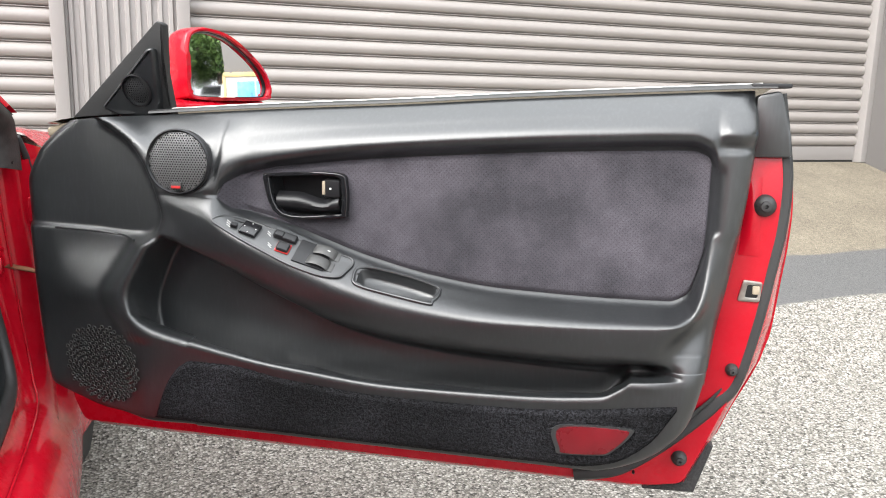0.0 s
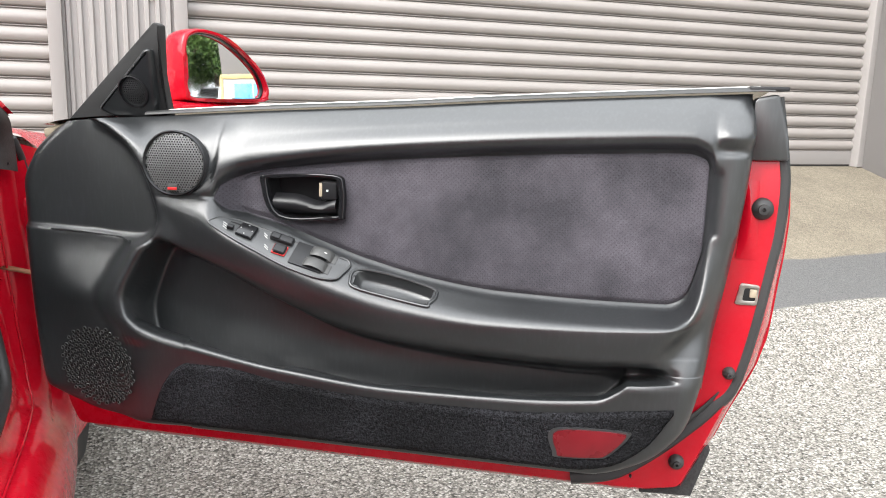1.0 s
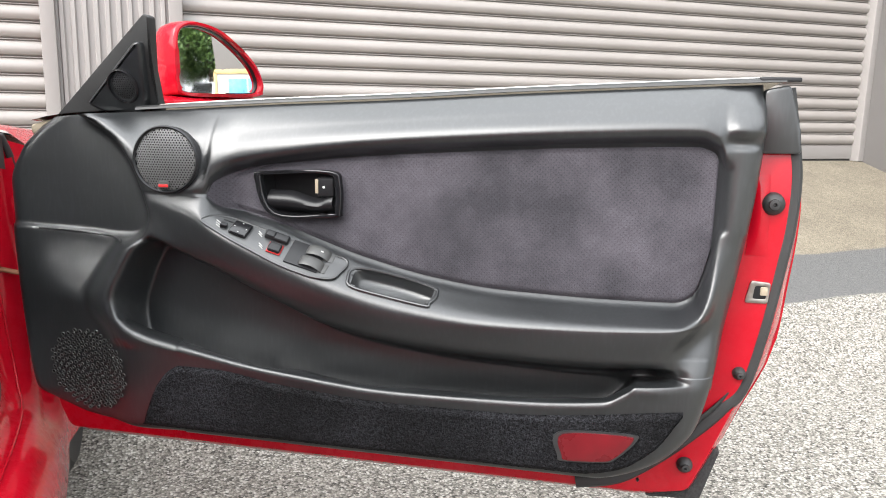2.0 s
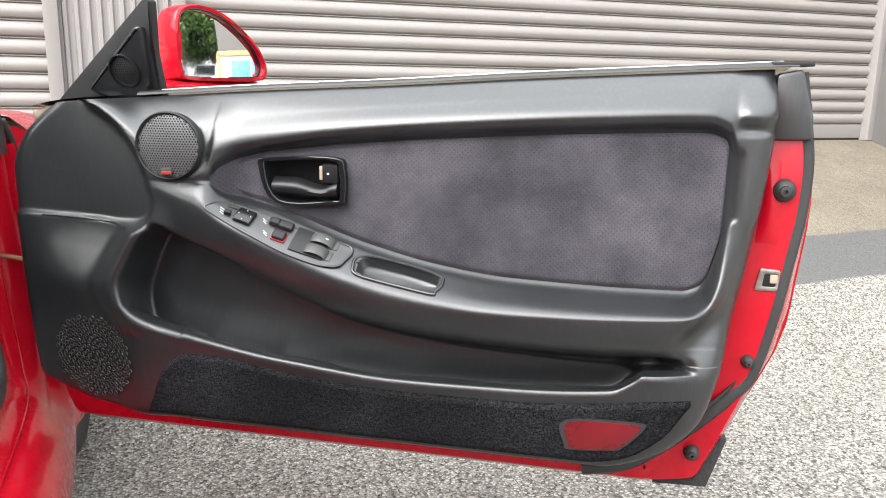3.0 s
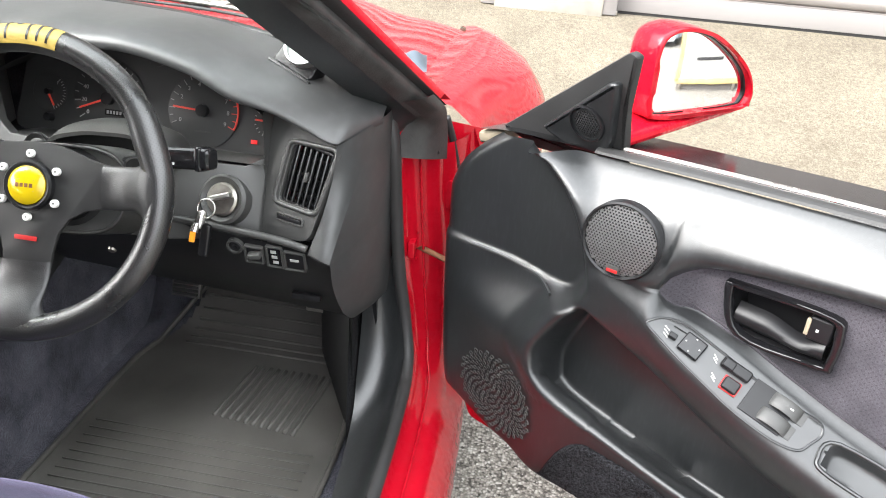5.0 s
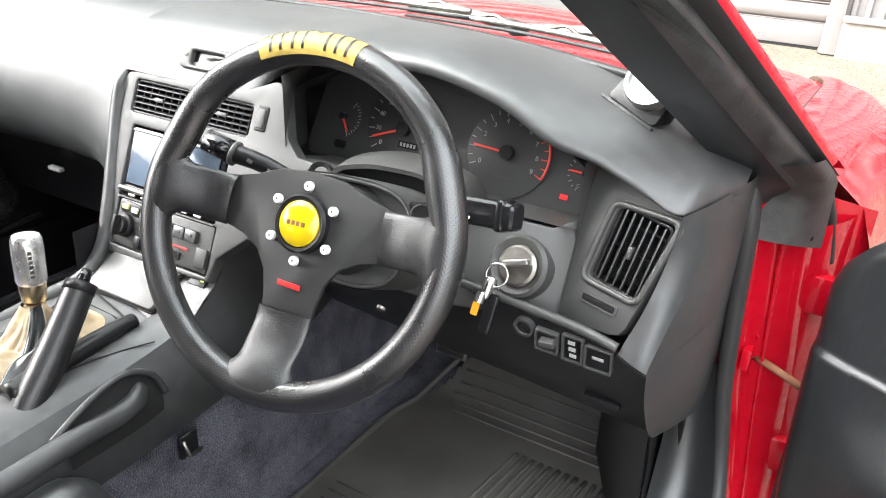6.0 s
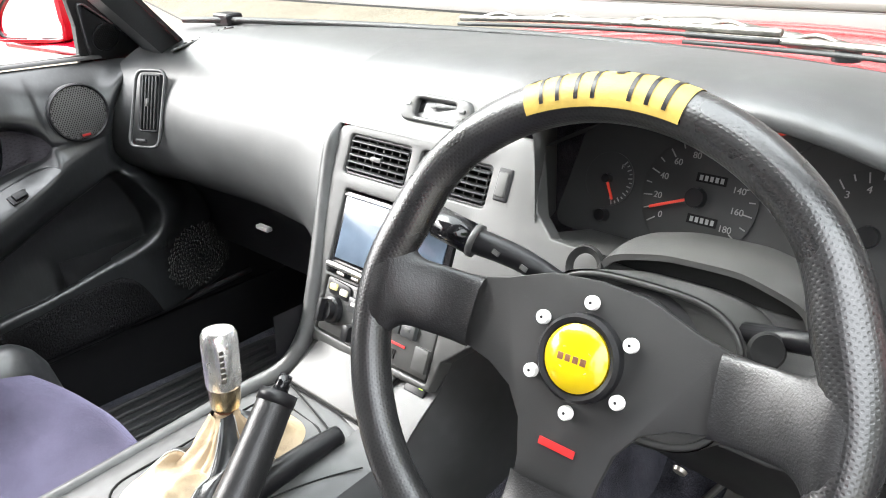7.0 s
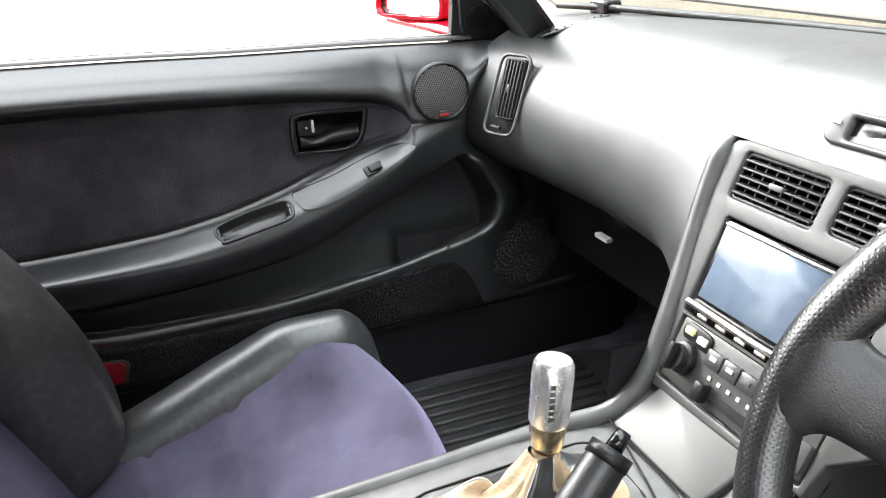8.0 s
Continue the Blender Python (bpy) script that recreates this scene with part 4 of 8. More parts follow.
    add("corner_cover", moved(slab(rounded([(1.112, 0.924), (1.142, 0.931), (1.158, 0.880), (1.163, 0.843), (1.112, 0.842)], 0.006), depth=0.02, bevel=0.003), face(0, 0, 0.012)), VINYL)
    add("top_cap", moved(block((0.05, 0.05, 0.006), 0.002, at=(1.128, -0.006, 0.937)), Matrix.Identity(4)), BLACK)

    def belt(s, t):
        u = lerp(0.215, 1.135, s)
        a = t * math.pi
        return (u, 0.020 - 0.012 * (1 - math.cos(a)) / 2 * 2, Z_TOP(u) + 0.003 + 0.006 * math.sin(a))
    add("belt_strip", sheet(belt, 60, 6), RUBBER, label="black belt line weatherstrip")

    def belt2(s, t):
        u = lerp(0.03, 1.135, s)
        return (u, 0.016 - 0.028 * step(0.18, 0.22, u) - 0.105 * t, Z_TOP(u) + 0.004 - 0.010 * t)
    add("window_slot", sheet(belt2, 40, 2), GLOSS)
    add("belt_trim", tube([(lerp(0.23, 1.12, i / 30), -0.006, Z_TOP(lerp(0.23, 1.12, i / 30)) + 0.008) for i in range(31)], 0.0028, 6), CHROME)
    foam = slab([(1.004, 0.328), (1.080, 0.331), (1.1025, 0.408), (1.0877, 0.417), (1.066, 0.353), (1.004, 0.350)], depth=0.06, bevel=0.003)
    if driver:
        add("foam_guard", moved(foam, face(0, 0, -0.018)), FOAM, label="black foam corner guard")
    for u, z, r, w in ((1.1363, 0.7765, 0.0135, 0.004), (1.1143, 0.538, 0.008, 0.003), (1.0526, 0.394, 0.010, 0.003)):
        plug = turned([(r * 1.15, -0.004), (r * 1.1, 0.002), (r * 0.9, 0.006), (r * 0.55, 0.009), (r * 0.5, 0.012), (r * 0.2, 0.0125), (r * 0.15, 0.008), (0, 0.008)], 20)
        add("rubber_buffer", moved(plug, face(u, z, w)), RUBBER)
    rib = sheet(lambda s, t: (1.122 + 0.028 * (t - 0.5) * (1 - 0.4 * s), 0.001 + 0.006 * math.sin(s * math.pi) * math.sin(t * math.pi), 0.705 + 0.11 * s), 12, 8)
    add("pressed_panel", rib, RED)
    latch = add("latch_plate", moved(slab(rounded([(1.112, 0.640), (1.142, 0.640), (1.144, 0.669), (1.118, 0.671)], 0.004), [rounded([(1.122, 0.646), (1.139, 0.646), (1.139, 0.664), (1.124, 0.664)], 0.003)], 0.003, 0.0006), face(0, 0, 0.0035)), STEEL)
    add("latch_slot", block((0.022, 0.012, 0.020), 0.002, at=(1.130, -0.003, 0.655)), DEEP, latch)
    add("latch_claw", block((0.010, 0.006, 0.012), 0.002, at=(1.136, 0.002, 0.657)), TAN, latch)
    # inner handle
    handle = add("handle_bezel", moved(slab(bez, [[lerp(Vector((0.489, 0.767)), p, 0.86) for p in bez]], 0.012, 0.002, 3), face(0, 0, 0.052)), GLOSS, label="gloss black inner door handle")
    well = bmesh.new()
    c = Vector((0.489, 0.767))
    ra = [well.verts.new((lerp(c, p, 0.90)[0], 0.046, lerp(c, p, 0.90)[1])) for p in bez]
    rb = [well.verts.new((lerp(c, p, 0.80)[0], 0.012, lerp(c, p, 0.80)[1])) for p in bez]
    for i in range(len(bez)):
        well.faces.new((ra[i], ra[(i + 1) % len(bez)], rb[(i + 1) % len(bez)], rb[i]))
    well.faces.new(rb)
    add("handle_well", well, BLACK, handle)
    lever = sheet(lambda s, t: (lerp(0.438, 0.538, s), 0.030 + 0.012 * math.sin(t * math.pi) + 0.004 * s, lerp(0.742, 0.766 - 0.010 * step(0.3, 0.75, s) + 0.010 * step(0.75, 1, s), t)), 24, 10, 0.004)
    add("pull_lever", lever, BLACK, handle)
    knob = block((0.026, 0.014, 0.028), 0.004, 3, at=(0.527, 0.040, 0.777))
    tab = add("lock_tab", knob, BLACK, handle)
    add("lock_mark", block((0.0045, 0.006, 0.020), 0.001, at=(0.5145, 0.0455, 0.778)), TAN if driver else WHITE, handle, "pale locking flag")
    add("lock_dot", block((0.003, 0.002, 0.003), 0.0006, at=(0.525, 0.0475, 0.777)), WHITE, handle)
    tray_bm = bmesh.new()
    levels = []
    for k, drop in ((1.0, 0.0015), (0.95, 0.0020), (0.91, -0.003), (0.86, -0.015), (0.80, -0.018), (0.40, -0.019)):
        levels.append([tray_bm.verts.new((q[0], relief(q[0], q[1]) + drop * 0.45, q[1] + min(drop, 0) * 0.9)) for q in [lerp(tray_mid, p, k) for p in tray_loop]])
    for la, lb in zip(levels, levels[1:]):
        for i in range(len(la)):
            tray_bm.faces.new((la[i], la[(i + 1) % len(la)], lb[(i + 1) % len(la)], lb[i]))
    tray_bm.faces.new(levels[-1])
    bmesh.ops.recalc_face_normals(tray_bm, faces=tray_bm.faces[:])
    tray = add("tray_well", tray_bm, POD, label="shallow armrest tray", angle=60)
    add("tray_rim", tube([(p[0], relief(p[0], p[1]) + 0.0012, p[1]) for p in tray_loop], 0.0024, 8, closed=True), VINYL, tray)
    # armrest switches
    if driver:
        pod = add("switch_panel", draped(smooth_loop(POD_LOOP, 5), 0.005, 8), POD, label="window and mirror switch panel")
        add("panel_rim", tube([(p[0], relief(p[0], p[1]) + 0.004, p[1]) for p in smooth_loop(POD_LOOP, 5)], 0.0016, 8, closed=True), VINYL, pod)

        def pod_frame(u, z):
            """Axes on the panel: x down its length, z out of it."""
            def spot(p, q):
                return Vector((p, relief(p, q) + 0.0052, q))
            ax = (spot(u + 0.012, z - 0.0036) - spot(u - 0.012, z + 0.0036)).normalized()
            up = spot(u, z + 0.006) - spot(u, z - 0.006)
            n = ax.cross(up).normalized()
            n = n if n.y > 0 else -n
            ay = n.cross(ax)
            c = spot(u, z)
            return Matrix(((ax.x, ay.x, n.x, c.x), (ax.y, ay.y, n.y, c.y), (ax.z, ay.z, n.z, c.z), (0, 0, 0, 1)))

        def on_pod(u, z, su, sz, h, name, mat, bev=0.0015, spin=0, lift=0.25, parent=pod):
            return add(name, moved(block((su, sz, h), bev, 3), pod_frame(u, z) @ pose(0, 0, h * lift, 0, 0, spin)), mat, parent)

        def rocker(u, z):
            """A window switch with a high round back and a finger hollow."""
            def at(s, t):
                return ((s - 0.5) * 0.042, (t - 0.5) * 0.0165, 0.0005 + 0.0085 * math.sin(min(s * 1.15, 1.0) * math.pi) ** 0.6 - 0.0012 * (2 * t - 1) ** 4)
            body = joined(sheet(at, 16, 6), block((0.042, 0.016, 0.003), 0.001, at=(0, 0, -0.0005)))
            return add("window_switch", moved(body, pod_frame(u, z)), PLATE, pod)
        on_pod(0.3885, 0.7195, 0.010, 0.007, 0.008, "mirror_selector", BLACK)
        on_pod(0.3925, 0.7245, 0.018, 0.0016, 0.0012, "selector_slot", DEEP, 0.0002)
        pad = on_pod(0.4119, 0.7141, 0.027, 0.026, 0.007, "mirror_switch", GLOSS, 0.004)
        for dx, dy in ((0.009, 0), (-0.009, 0), (0, 0.009), (0, -0.009)):
            mark = slab([(dx + 0.0014 * math.cos(math.atan2(dy, dx) + k * math.tau / 3), dy + 0.0014 * math.sin(math.atan2(dy, dx) + k * math.tau / 3)) for k in range(3)], depth=0.0006)
            add("direction_mark", moved(mark, pod_frame(0.4119, 0.7141) @ Matrix.Translation((0, 0, 0.0056))), DIMPRINT, pad, smooth=False)
        lock_sw = on_pod(0.4633, 0.7040, 0.036, 0.014, 0.009, "lock_switch", BLACK, 0.004)
        on_pod(0.4545, 0.7062, 0.014, 0.011, 0.006, "switch_step", BLACK, 0.003, 0, 0.9, lock_sw)
        on_pod(0.4657, 0.6912, 0.019, 0.016, 0.009, "window_lock_button", BLACK, 0.004)
        on_pod(0.4657, 0.6912, 0.0208, 0.0178, 0.003, "button_surround", REDPRINT, 0.002)
        on_pod(0.508, 0.6815, 0.050, 0.042, 0.0022, "switch_hollow", BLACK, 0.001)
        rocker(0.5265, 0.6832)
        rocker(0.5215, 0.6712)
        on_pod(0.5265, 0.6832, 0.010, 0.0014, 0.0008, "print_bar", WHITE, 0.0002, 0, 10.4)
        for du, dz, n in ((0.3795, 0.7255, 3), (0.439, 0.7105, 2), (0.4460, 0.6965, 2)):
            for k in range(n):
                on_pod(du + 0.001 * k, dz - 0.0026 * k, 0.0080, 0.0015, 0.0012, "print_bar", DIMPRINT, 0.0002, 30)
    else:
        pod = add("switch_panel", draped(smooth_loop(POD_LOOP, 5), 0.005, 8), POD, label="single window switch panel")
        for u, z, su, sz, h, nm, mt in ((0.430, 0.702, 0.036, 0.018, 0.004, "switch_hollow", BLACK), (0.430, 0.702, 0.022, 0.013, 0.012, "window_switch", BLACK)):
            w = relief(u, z) + 0.0055
            ay = Vector((0, (relief(u, z + 0.006) - relief(u, z - 0.006)) / 0.012, 1)).normalized()
            n = Vector((1, 0, 0)).cross(ay)
            n = n if n.y > 0 else -n
            fm = Matrix(((1, ay.x, n.x, u), (0, ay.y, n.y, w), (0, ay.z, n.z, z), (0, 0, 0, 1)))
            add(nm, moved(block((su, sz, h), 0.0015, 2), fm @ pose(0, 0, h * 0.25, 0, 0, -14)), mt, pod)
    # speakers
    sp = add("speaker_ring", moved(turned([(0.0475, -0.012), (0.0485, 0.004), (0.0465, 0.0065), (0.0445, 0.004)], 48), face(0.302, 0.811, 0.083, -2, 6)), BLACK, label="round door speaker with metal mesh")
    add("speaker_mesh", moved(mesh_grille(0.0455, 0.0040, 0.00145), face(0.302, 0.811, 0.085, -2, 6)), MESH, sp, smooth=False)
    add("speaker_cone", moved(turned([(0, -0.006), (0.015, -0.003), (0.045, -0.001)], 32), face(0.302, 0.811, 0.083, -2, 6)), MATT, sp)
    add("speaker_badge", moved(block((0.016, 0.010, 0.003), 0.001), face(0.302, 0.776, 0.0925, -2, 6)), PLATE, sp)
    add("badge_mark", moved(block((0.014, 0.004, 0.003), 0.0006), face(0.302, 0.7745, 0.0933, -2, 6)), REDPRINT, sp, "red brand mark as a plain bar")
    lips, cups = pinhole_grille(0.062, 215)

    def press(bm, du, dz, off):
        for v in bm.verts:
            u, z = du + v.co.x * 1.28, dz + v.co.y * 1.05
            v.co = (u, relief(u, z) + off + v.co.z, z)
        return bm
    # lips lighter than the panel's vinyl: their glint is put into the colour
    low = add("woofer_grille", press(lips, 0.136, 0.474, 0.0028), PLATE, label="moulded grille of small round holes")
    # flush near-black discs paint the depth of the holes
    add("hole_shade", press(cups, 0.136, 0.474, 0.0021), DEEP, low)
    # map pocket, reflector lamp, screws
    bezel = add("lamp_frame", draped(smooth_loop(LAMP, 5), 0.008, 3), POD, label="red courtesy reflector in the carpet")
    lens = [lerp(Vector((0.925, 0.449)), p, 0.88) for p in smooth_loop(LAMP, 5)]
    add("reflector_lens", draped(lens, 0.0100, 4, crown=0.001), REFLECTOR, bezel)
    for u, z, w, r in ((0.0, 0.716, 0.010, 0.007), (0.012, 0.80, 0.02, 0.002), (0.985, 0.389, 0.055, 0.002)):
        add("trim_screw", moved(turned([(r, -0.003), (r, 0.002), (r * 0.6, 0.004), (0, 0.004)], 16), face(u, z, w)), BLACK)
    add("hinge_side_cover", sheet(lambda s, t: (lerp(-0.02, 0.012, s), 0.012 - 0.03 * s * 0 - 0.022 * (1 - s), lerp(0.44, 0.62, t)), 4, 8, 0.003), RUBBER)
    ridge = smooth_path([(u, relief(u, RIDGE(u) - 0.004) + 0.0006, RIDGE(u) - 0.001) for u in (0.052, 0.09, 0.13, 0.17, 0.205)], 5)
    add("panel_ridge", tube(ridge, 0.0022, 8), VINYL)
    # sail panel with tweeter, and stub of the window surround
    def lean(bm):
        """Tip a piece of the sail inwards with its height."""
        for v in bm.verts:
            v.co.y += (v.co.z - 0.866) * 0.38 - 0.010
        return bm

    sail = add("sail_panel", lean(moved(slab(rounded([(0.050, 0.862), (0.252, 1.016), (0.262, 1.012), (0.246, 0.940), (0.241, 0.850), (0.10, 0.842)], 0.004), depth=0.016, bevel=0.004), face(0, 0, 0.0))), RUBBER, label="black mirror sail with a tweeter")
    tri = [(0.126, 0.886), (0.232, 0.976), (0.243, 0.977), (0.232, 0.900), (0.222, 0.872), (0.165, 0.868)]
    add("tweeter_cover", lean(moved(slab(rounded(tri, 0.008), depth=0.014, bevel=0.006, seg=4), face(0, 0, 0.014))), VINYL_LOW, sail)
    add("tweeter_ring", lean(moved(turned([(0.025, -0.002), (0.0245, 0.004), (0.0225, 0.005), (0.022, 0.001)], 32), face(0.200, 0.913, 0.014))), BLACK, sail)
    add("tweeter_mesh", lean(moved(mesh_grille(0.0222, 0.0037, 0.0014), face(0.200, 0.913, 0.0125))), MATT, sail, smooth=False)
    add("tweeter_dome", lean(moved(turned([(0, 0.001), (0.012, 0.0005), (0.023, 0.0)], 24), face(0.200, 0.913, 0.0155 - 0.003))), DEEP, sail)
    # door mirror, its glass facing the rear and turned to the driver
    ca, sa = math.cos(radians(22)), math.sin(radians(22))
    MF = Matrix(((sa, 0, ca, 0.236), (-ca, 0, sa, -0.128), (0, 1, 0, 0), (0, 0, 0, 1)))
    shape = [(-0.038, 0.918), (-0.041, 0.955), (-0.039, 0.996), (-0.026, 1.011), (0.004, 1.015), (0.045, 1.006), (0.085, 0.983), (0.118, 0.956), (0.133, 0.930), (0.130, 0.913), (0.115, 0.907), (0.04, 0.906), (-0.025, 0.907)]
    loop = smooth_loop(shape, 5)
    mid = Vector((0.042, 0.957))

    def shell(s, t):
        k = s * len(loop)
        p = loop[int(k) % len(loop)].lerp(loop[(int(k) + 1) % len(loop)], k - int(k))
        grow = 1.09 + 0.05 * math.sin(min(t * 2, 1) * math.pi / 2) if t < 0.5 else 1.14 * math.sqrt(max(0.0, 1 - ((t - 0.5) / 0.5) ** 2.4))
        q = mid + (p - mid) * grow + Vector((0.012, -0.004)) * step(0.1, 0.8, t)
        return MF @ Vector((q[0], q[1], 0.008 - 0.092 * t))
    mir = add("door_mirror", sheet(shell, 66, 18), RED, label="red door mirror housing")
    add("mirror_rim", moved(slab([lerp(mid, p, 1.11) for p in loop], [[lerp(mid, p, 1.0) for p in loop]], 0.018, 0.005, 3), MF @ Matrix.Translation((0, 0, 0.012))), RED, mir)
    bulge = bmesh.new()
    rings = []
    for r in range(9):
        ring_pts = [lerp(mid, p, 1.04 * (1 - r / 8.5)) for p in loop]
        rings.append([bulge.verts.new((p[0], p[1], 0.002 - ((p[0] - mid[0]) ** 2 + (p[1] - mid[1]) ** 2) / 2.4 - 0.044 * (p[1] - mid[1]))) for p in ring_pts])
    for a, b in zip(rings, rings[1:]):
        for i in range(len(a)):
            bulge.faces.new((a[i], a[(i + 1) % len(a)], b[(i + 1) % len(a)], b[i]))
    bulge.faces.new(rings[-1])
    add("mirror_glass", moved(bulge, MF), MIRROR, mir, "convex mirror glass")
    add("mirror_gasket", moved(slab([lerp(mid, p, 1.04) for p in loop], [[lerp(mid, p, 0.97) for p in loop]], 0.004, 0.001), MF @ Matrix.Translation((0, 0, 0.003))), BLACK, mir)

    def arm(s, t):
        a = t * math.tau
        w = lerp(-0.02, -0.27, s)
        return (0.165 + 0.10 * s * 0.6 + (0.070 - 0.02 * s) * math.copysign(abs(math.cos(a)) ** 0.7, math.cos(a)), w, lerp(0.886, 0.893, s) + 0.013 * math.copysign(abs(math.sin(a)) ** 0.7, math.sin(a)))
    add("mirror_arm", sheet(arm, 8, 24), RED, mir)
    return door


DOOR_H = Vector((-0.05, 1.515, 0))
M_DRIVER = Matrix(((0.8544, -0.5197, 0, DOOR_H.x), (-0.5197, -0.8544, 0, DOOR_H.y), (0, 0, 1, 0), (0, 0, 0, 1)))
M_PASSENGER = Matrix.Translation((-1.703, 1.633, 0.776)) @ pose(0, 0, 0, 1.9) @ Matrix(((0, 1, 0, 0), (-1, 0, 0, 0), (0, 0, 1, -0.768), (0, 0, 0, 1)))
driver_door = car_door(M_DRIVER, "open red car door with black vinyl trim and charcoal insert", True)
passenger_door = car_door(M_PASSENGER, "closed red car door with black vinyl trim", False)
# ---------------------------------------------------------------- car body round the cabin
body = thing("car", "red two-seat sports car body with raked screen pillars", "car", (CX, 1.6, 0.2))


def spine(pts, per=8):
    return smooth_path([Vector(p) for p in pts], per)


def swept(a, b, across, nv=10, per=8):
    """A skin between two guide lines, bulged by across(t)."""
    pa, pb = spine(a, per), spine(b, per)
    n = len(pa) - 1

    def at(s, t):
        i = min(int(round(s * n)), n)
        p, q = pa[i], pb[i]
        tangent = (pa[min(i + 1, n)] - pa[max(i - 1, 0)]).normalized()
        nrm = (q - p).cross(tangent).normalized()
        return p.lerp(q, t) + nrm * across(t)
    return sheet(at, n, nv)


post_in = [(-0.158, 1.532, 0.79), (-0.152, 1.543, 0.70), (-0.143, 1.552, 0.58), (-0.128, 1.552, 0.48), (-0.114, 1.515, 0.415), (-0.106, 1.42, 0.390), (-0.102, 1.20, 0.382), (-0.102, 0.70, 0.382), (-0.102, 0.30, 0.385)]
post_out = [(-0.097, 1.587, 0.79), (-0.092, 1.594, 0.70), (-0.080, 1.604, 0.58), (-0.072, 1.610, 0.45), (-0.062, 1.585, 0.352), (-0.048, 1.46, 0.338), (-0.042, 1.20, 0.335), (-0.042, 0.70, 0.335), (-0.042, 0.30, 0.335)]
part("door_post", swept(post_in, post_out, lambda t: 0.006 * math.sin(t * math.pi * 2) + 0.004 * math.sin(t * math.pi), 14), RED, body, "red hinge post and sill")
rock_out = [(-0.055, 1.66, 0.80), (-0.052, 1.67, 0.70), (-0.045, 1.68, 0.58), (-0.035, 1.67, 0.42), (-0.026, 1.60, 0.27), (-0.018, 1.46, 0.235), (-0.012, 1.20, 0.230), (-0.012, 0.70, 0.230), (-0.012, 0.30, 0.230)]
part("sill_flange", swept(post_out, rock_out, lambda t: -0.010 * math.sin(t * math.pi), 10), RED, body)
part("post_crease", tube(spine([(-0.126, 1.556, 0.78), (-0.120, 1.570, 0.66), (-0.110, 1.580, 0.52), (-0.096, 1.562, 0.41), (-0.080, 1.46, 0.368), (-0.074, 1.0, 0.362), (-0.074, 0.4, 0.362)]), 0.0022, 8), RED, body)
seal_line = [(-0.170, 1.522, 0.855), (-0.161, 1.520, 0.80), (-0.157, 1.533, 0.70), (-0.150, 1.545, 0.58), (-0.136, 1.547, 0.48), (-0.122, 1.512, 0.418), (-0.114, 1.42, 0.399), (-0.110, 1.20, 0.392), (-0.110, 0.70, 0.392), (-0.110, 0.30, 0.392)]
part("opening_seal", tube(spine(seal_line), 0.0105, 10), RUBBER, body, "black rubber door opening seal")
trim_in = [(-0.205, 1.52, 0.60), (-0.205, 1.52, 0.50), (-0.205, 1.49, 0.40), (-0.198, 1.42, 0.33), (-0.192, 1.20, 0.28), (-0.192, 0.75, 0.27), (-0.192, 0.30, 0.27)]
trim_out = [(-0.158, 1.542, 0.60), (-0.145, 1.542, 0.50), (-0.128, 1.507, 0.425), (-0.120, 1.42, 0.404), (-0.117, 1.20, 0.397), (-0.117, 0.75, 0.397), (-0.117, 0.30, 0.397)]
part("sill_trim", swept(trim_in, trim_out, lambda t: 0.022 * math.sin(t * math.pi) ** 0.8, 12), VINYL, body, "black plastic scuff trim over the sill")
part("kick_trim", sheet(lambda s, t: (lerp(-0.232, -0.185, t), lerp(1.56, 1.545, t), lerp(0.44, 0.73, s)), 6, 4, 0.004), BLACK, body)
part("kick_carpet", sheet(lambda s, t: (lerp(-0.208, -0.34, s), lerp(1.47, 1.72, s) - 0.004 * math.sin(t * math.pi), lerp(0.20, 0.60, t)), 12, 6), MATT, body, "black carpet beside the footwell")
part("kick_clip", block((0.006, 0.03, 0.05), 0.002, at=(-0.200, 1.535, 0.535)), BLACK, body)
# raked screen pillar: dark trim, weatherstrip, rubber lip, painted edge
def between(a, b, bulge, nu=24, nv=12, out=Vector((0.55, -0.80, 0.2))):
    """A skin between two guide lines, swelling outwards."""
    pa, pb = smooth_path(a, 8), smooth_path(b, 8)
    n = len(pa) - 1
    return sheet(lambda s, t: pa[int(round(s * n))].lerp(pb[int(round(s * n))], t) + out * bulge * math.sin(t * math.pi), n, nv)


PILLAR = {"inner": (Vector((-0.193, 1.510, 0.858)), Vector((-0.421, -0.678, 0.602))), "groove": (Vector((-0.128, 1.512, 0.857)), Vector((-0.412, -0.673, 0.614))), "lip": (Vector((-0.098, 1.533, 0.870)), Vector((-0.419, -0.676, 0.606))), "outer": (Vector((-0.090, 1.534, 0.867)), Vector((-0.400, -0.670, 0.6255)))}


def rake(which, off=(0, 0, 0), start=0.0):
    """A line up the pillar, with its foot bent down a little."""
    a, d = PILLAR[which]
    return [a + d * k + Vector(off) for k in (start, 0.04, 0.10, 0.20, 0.35, 0.50, 0.62)]


def foot(which, low, off=(0, 0, 0)):
    return [Vector(low)] + rake(which, off)


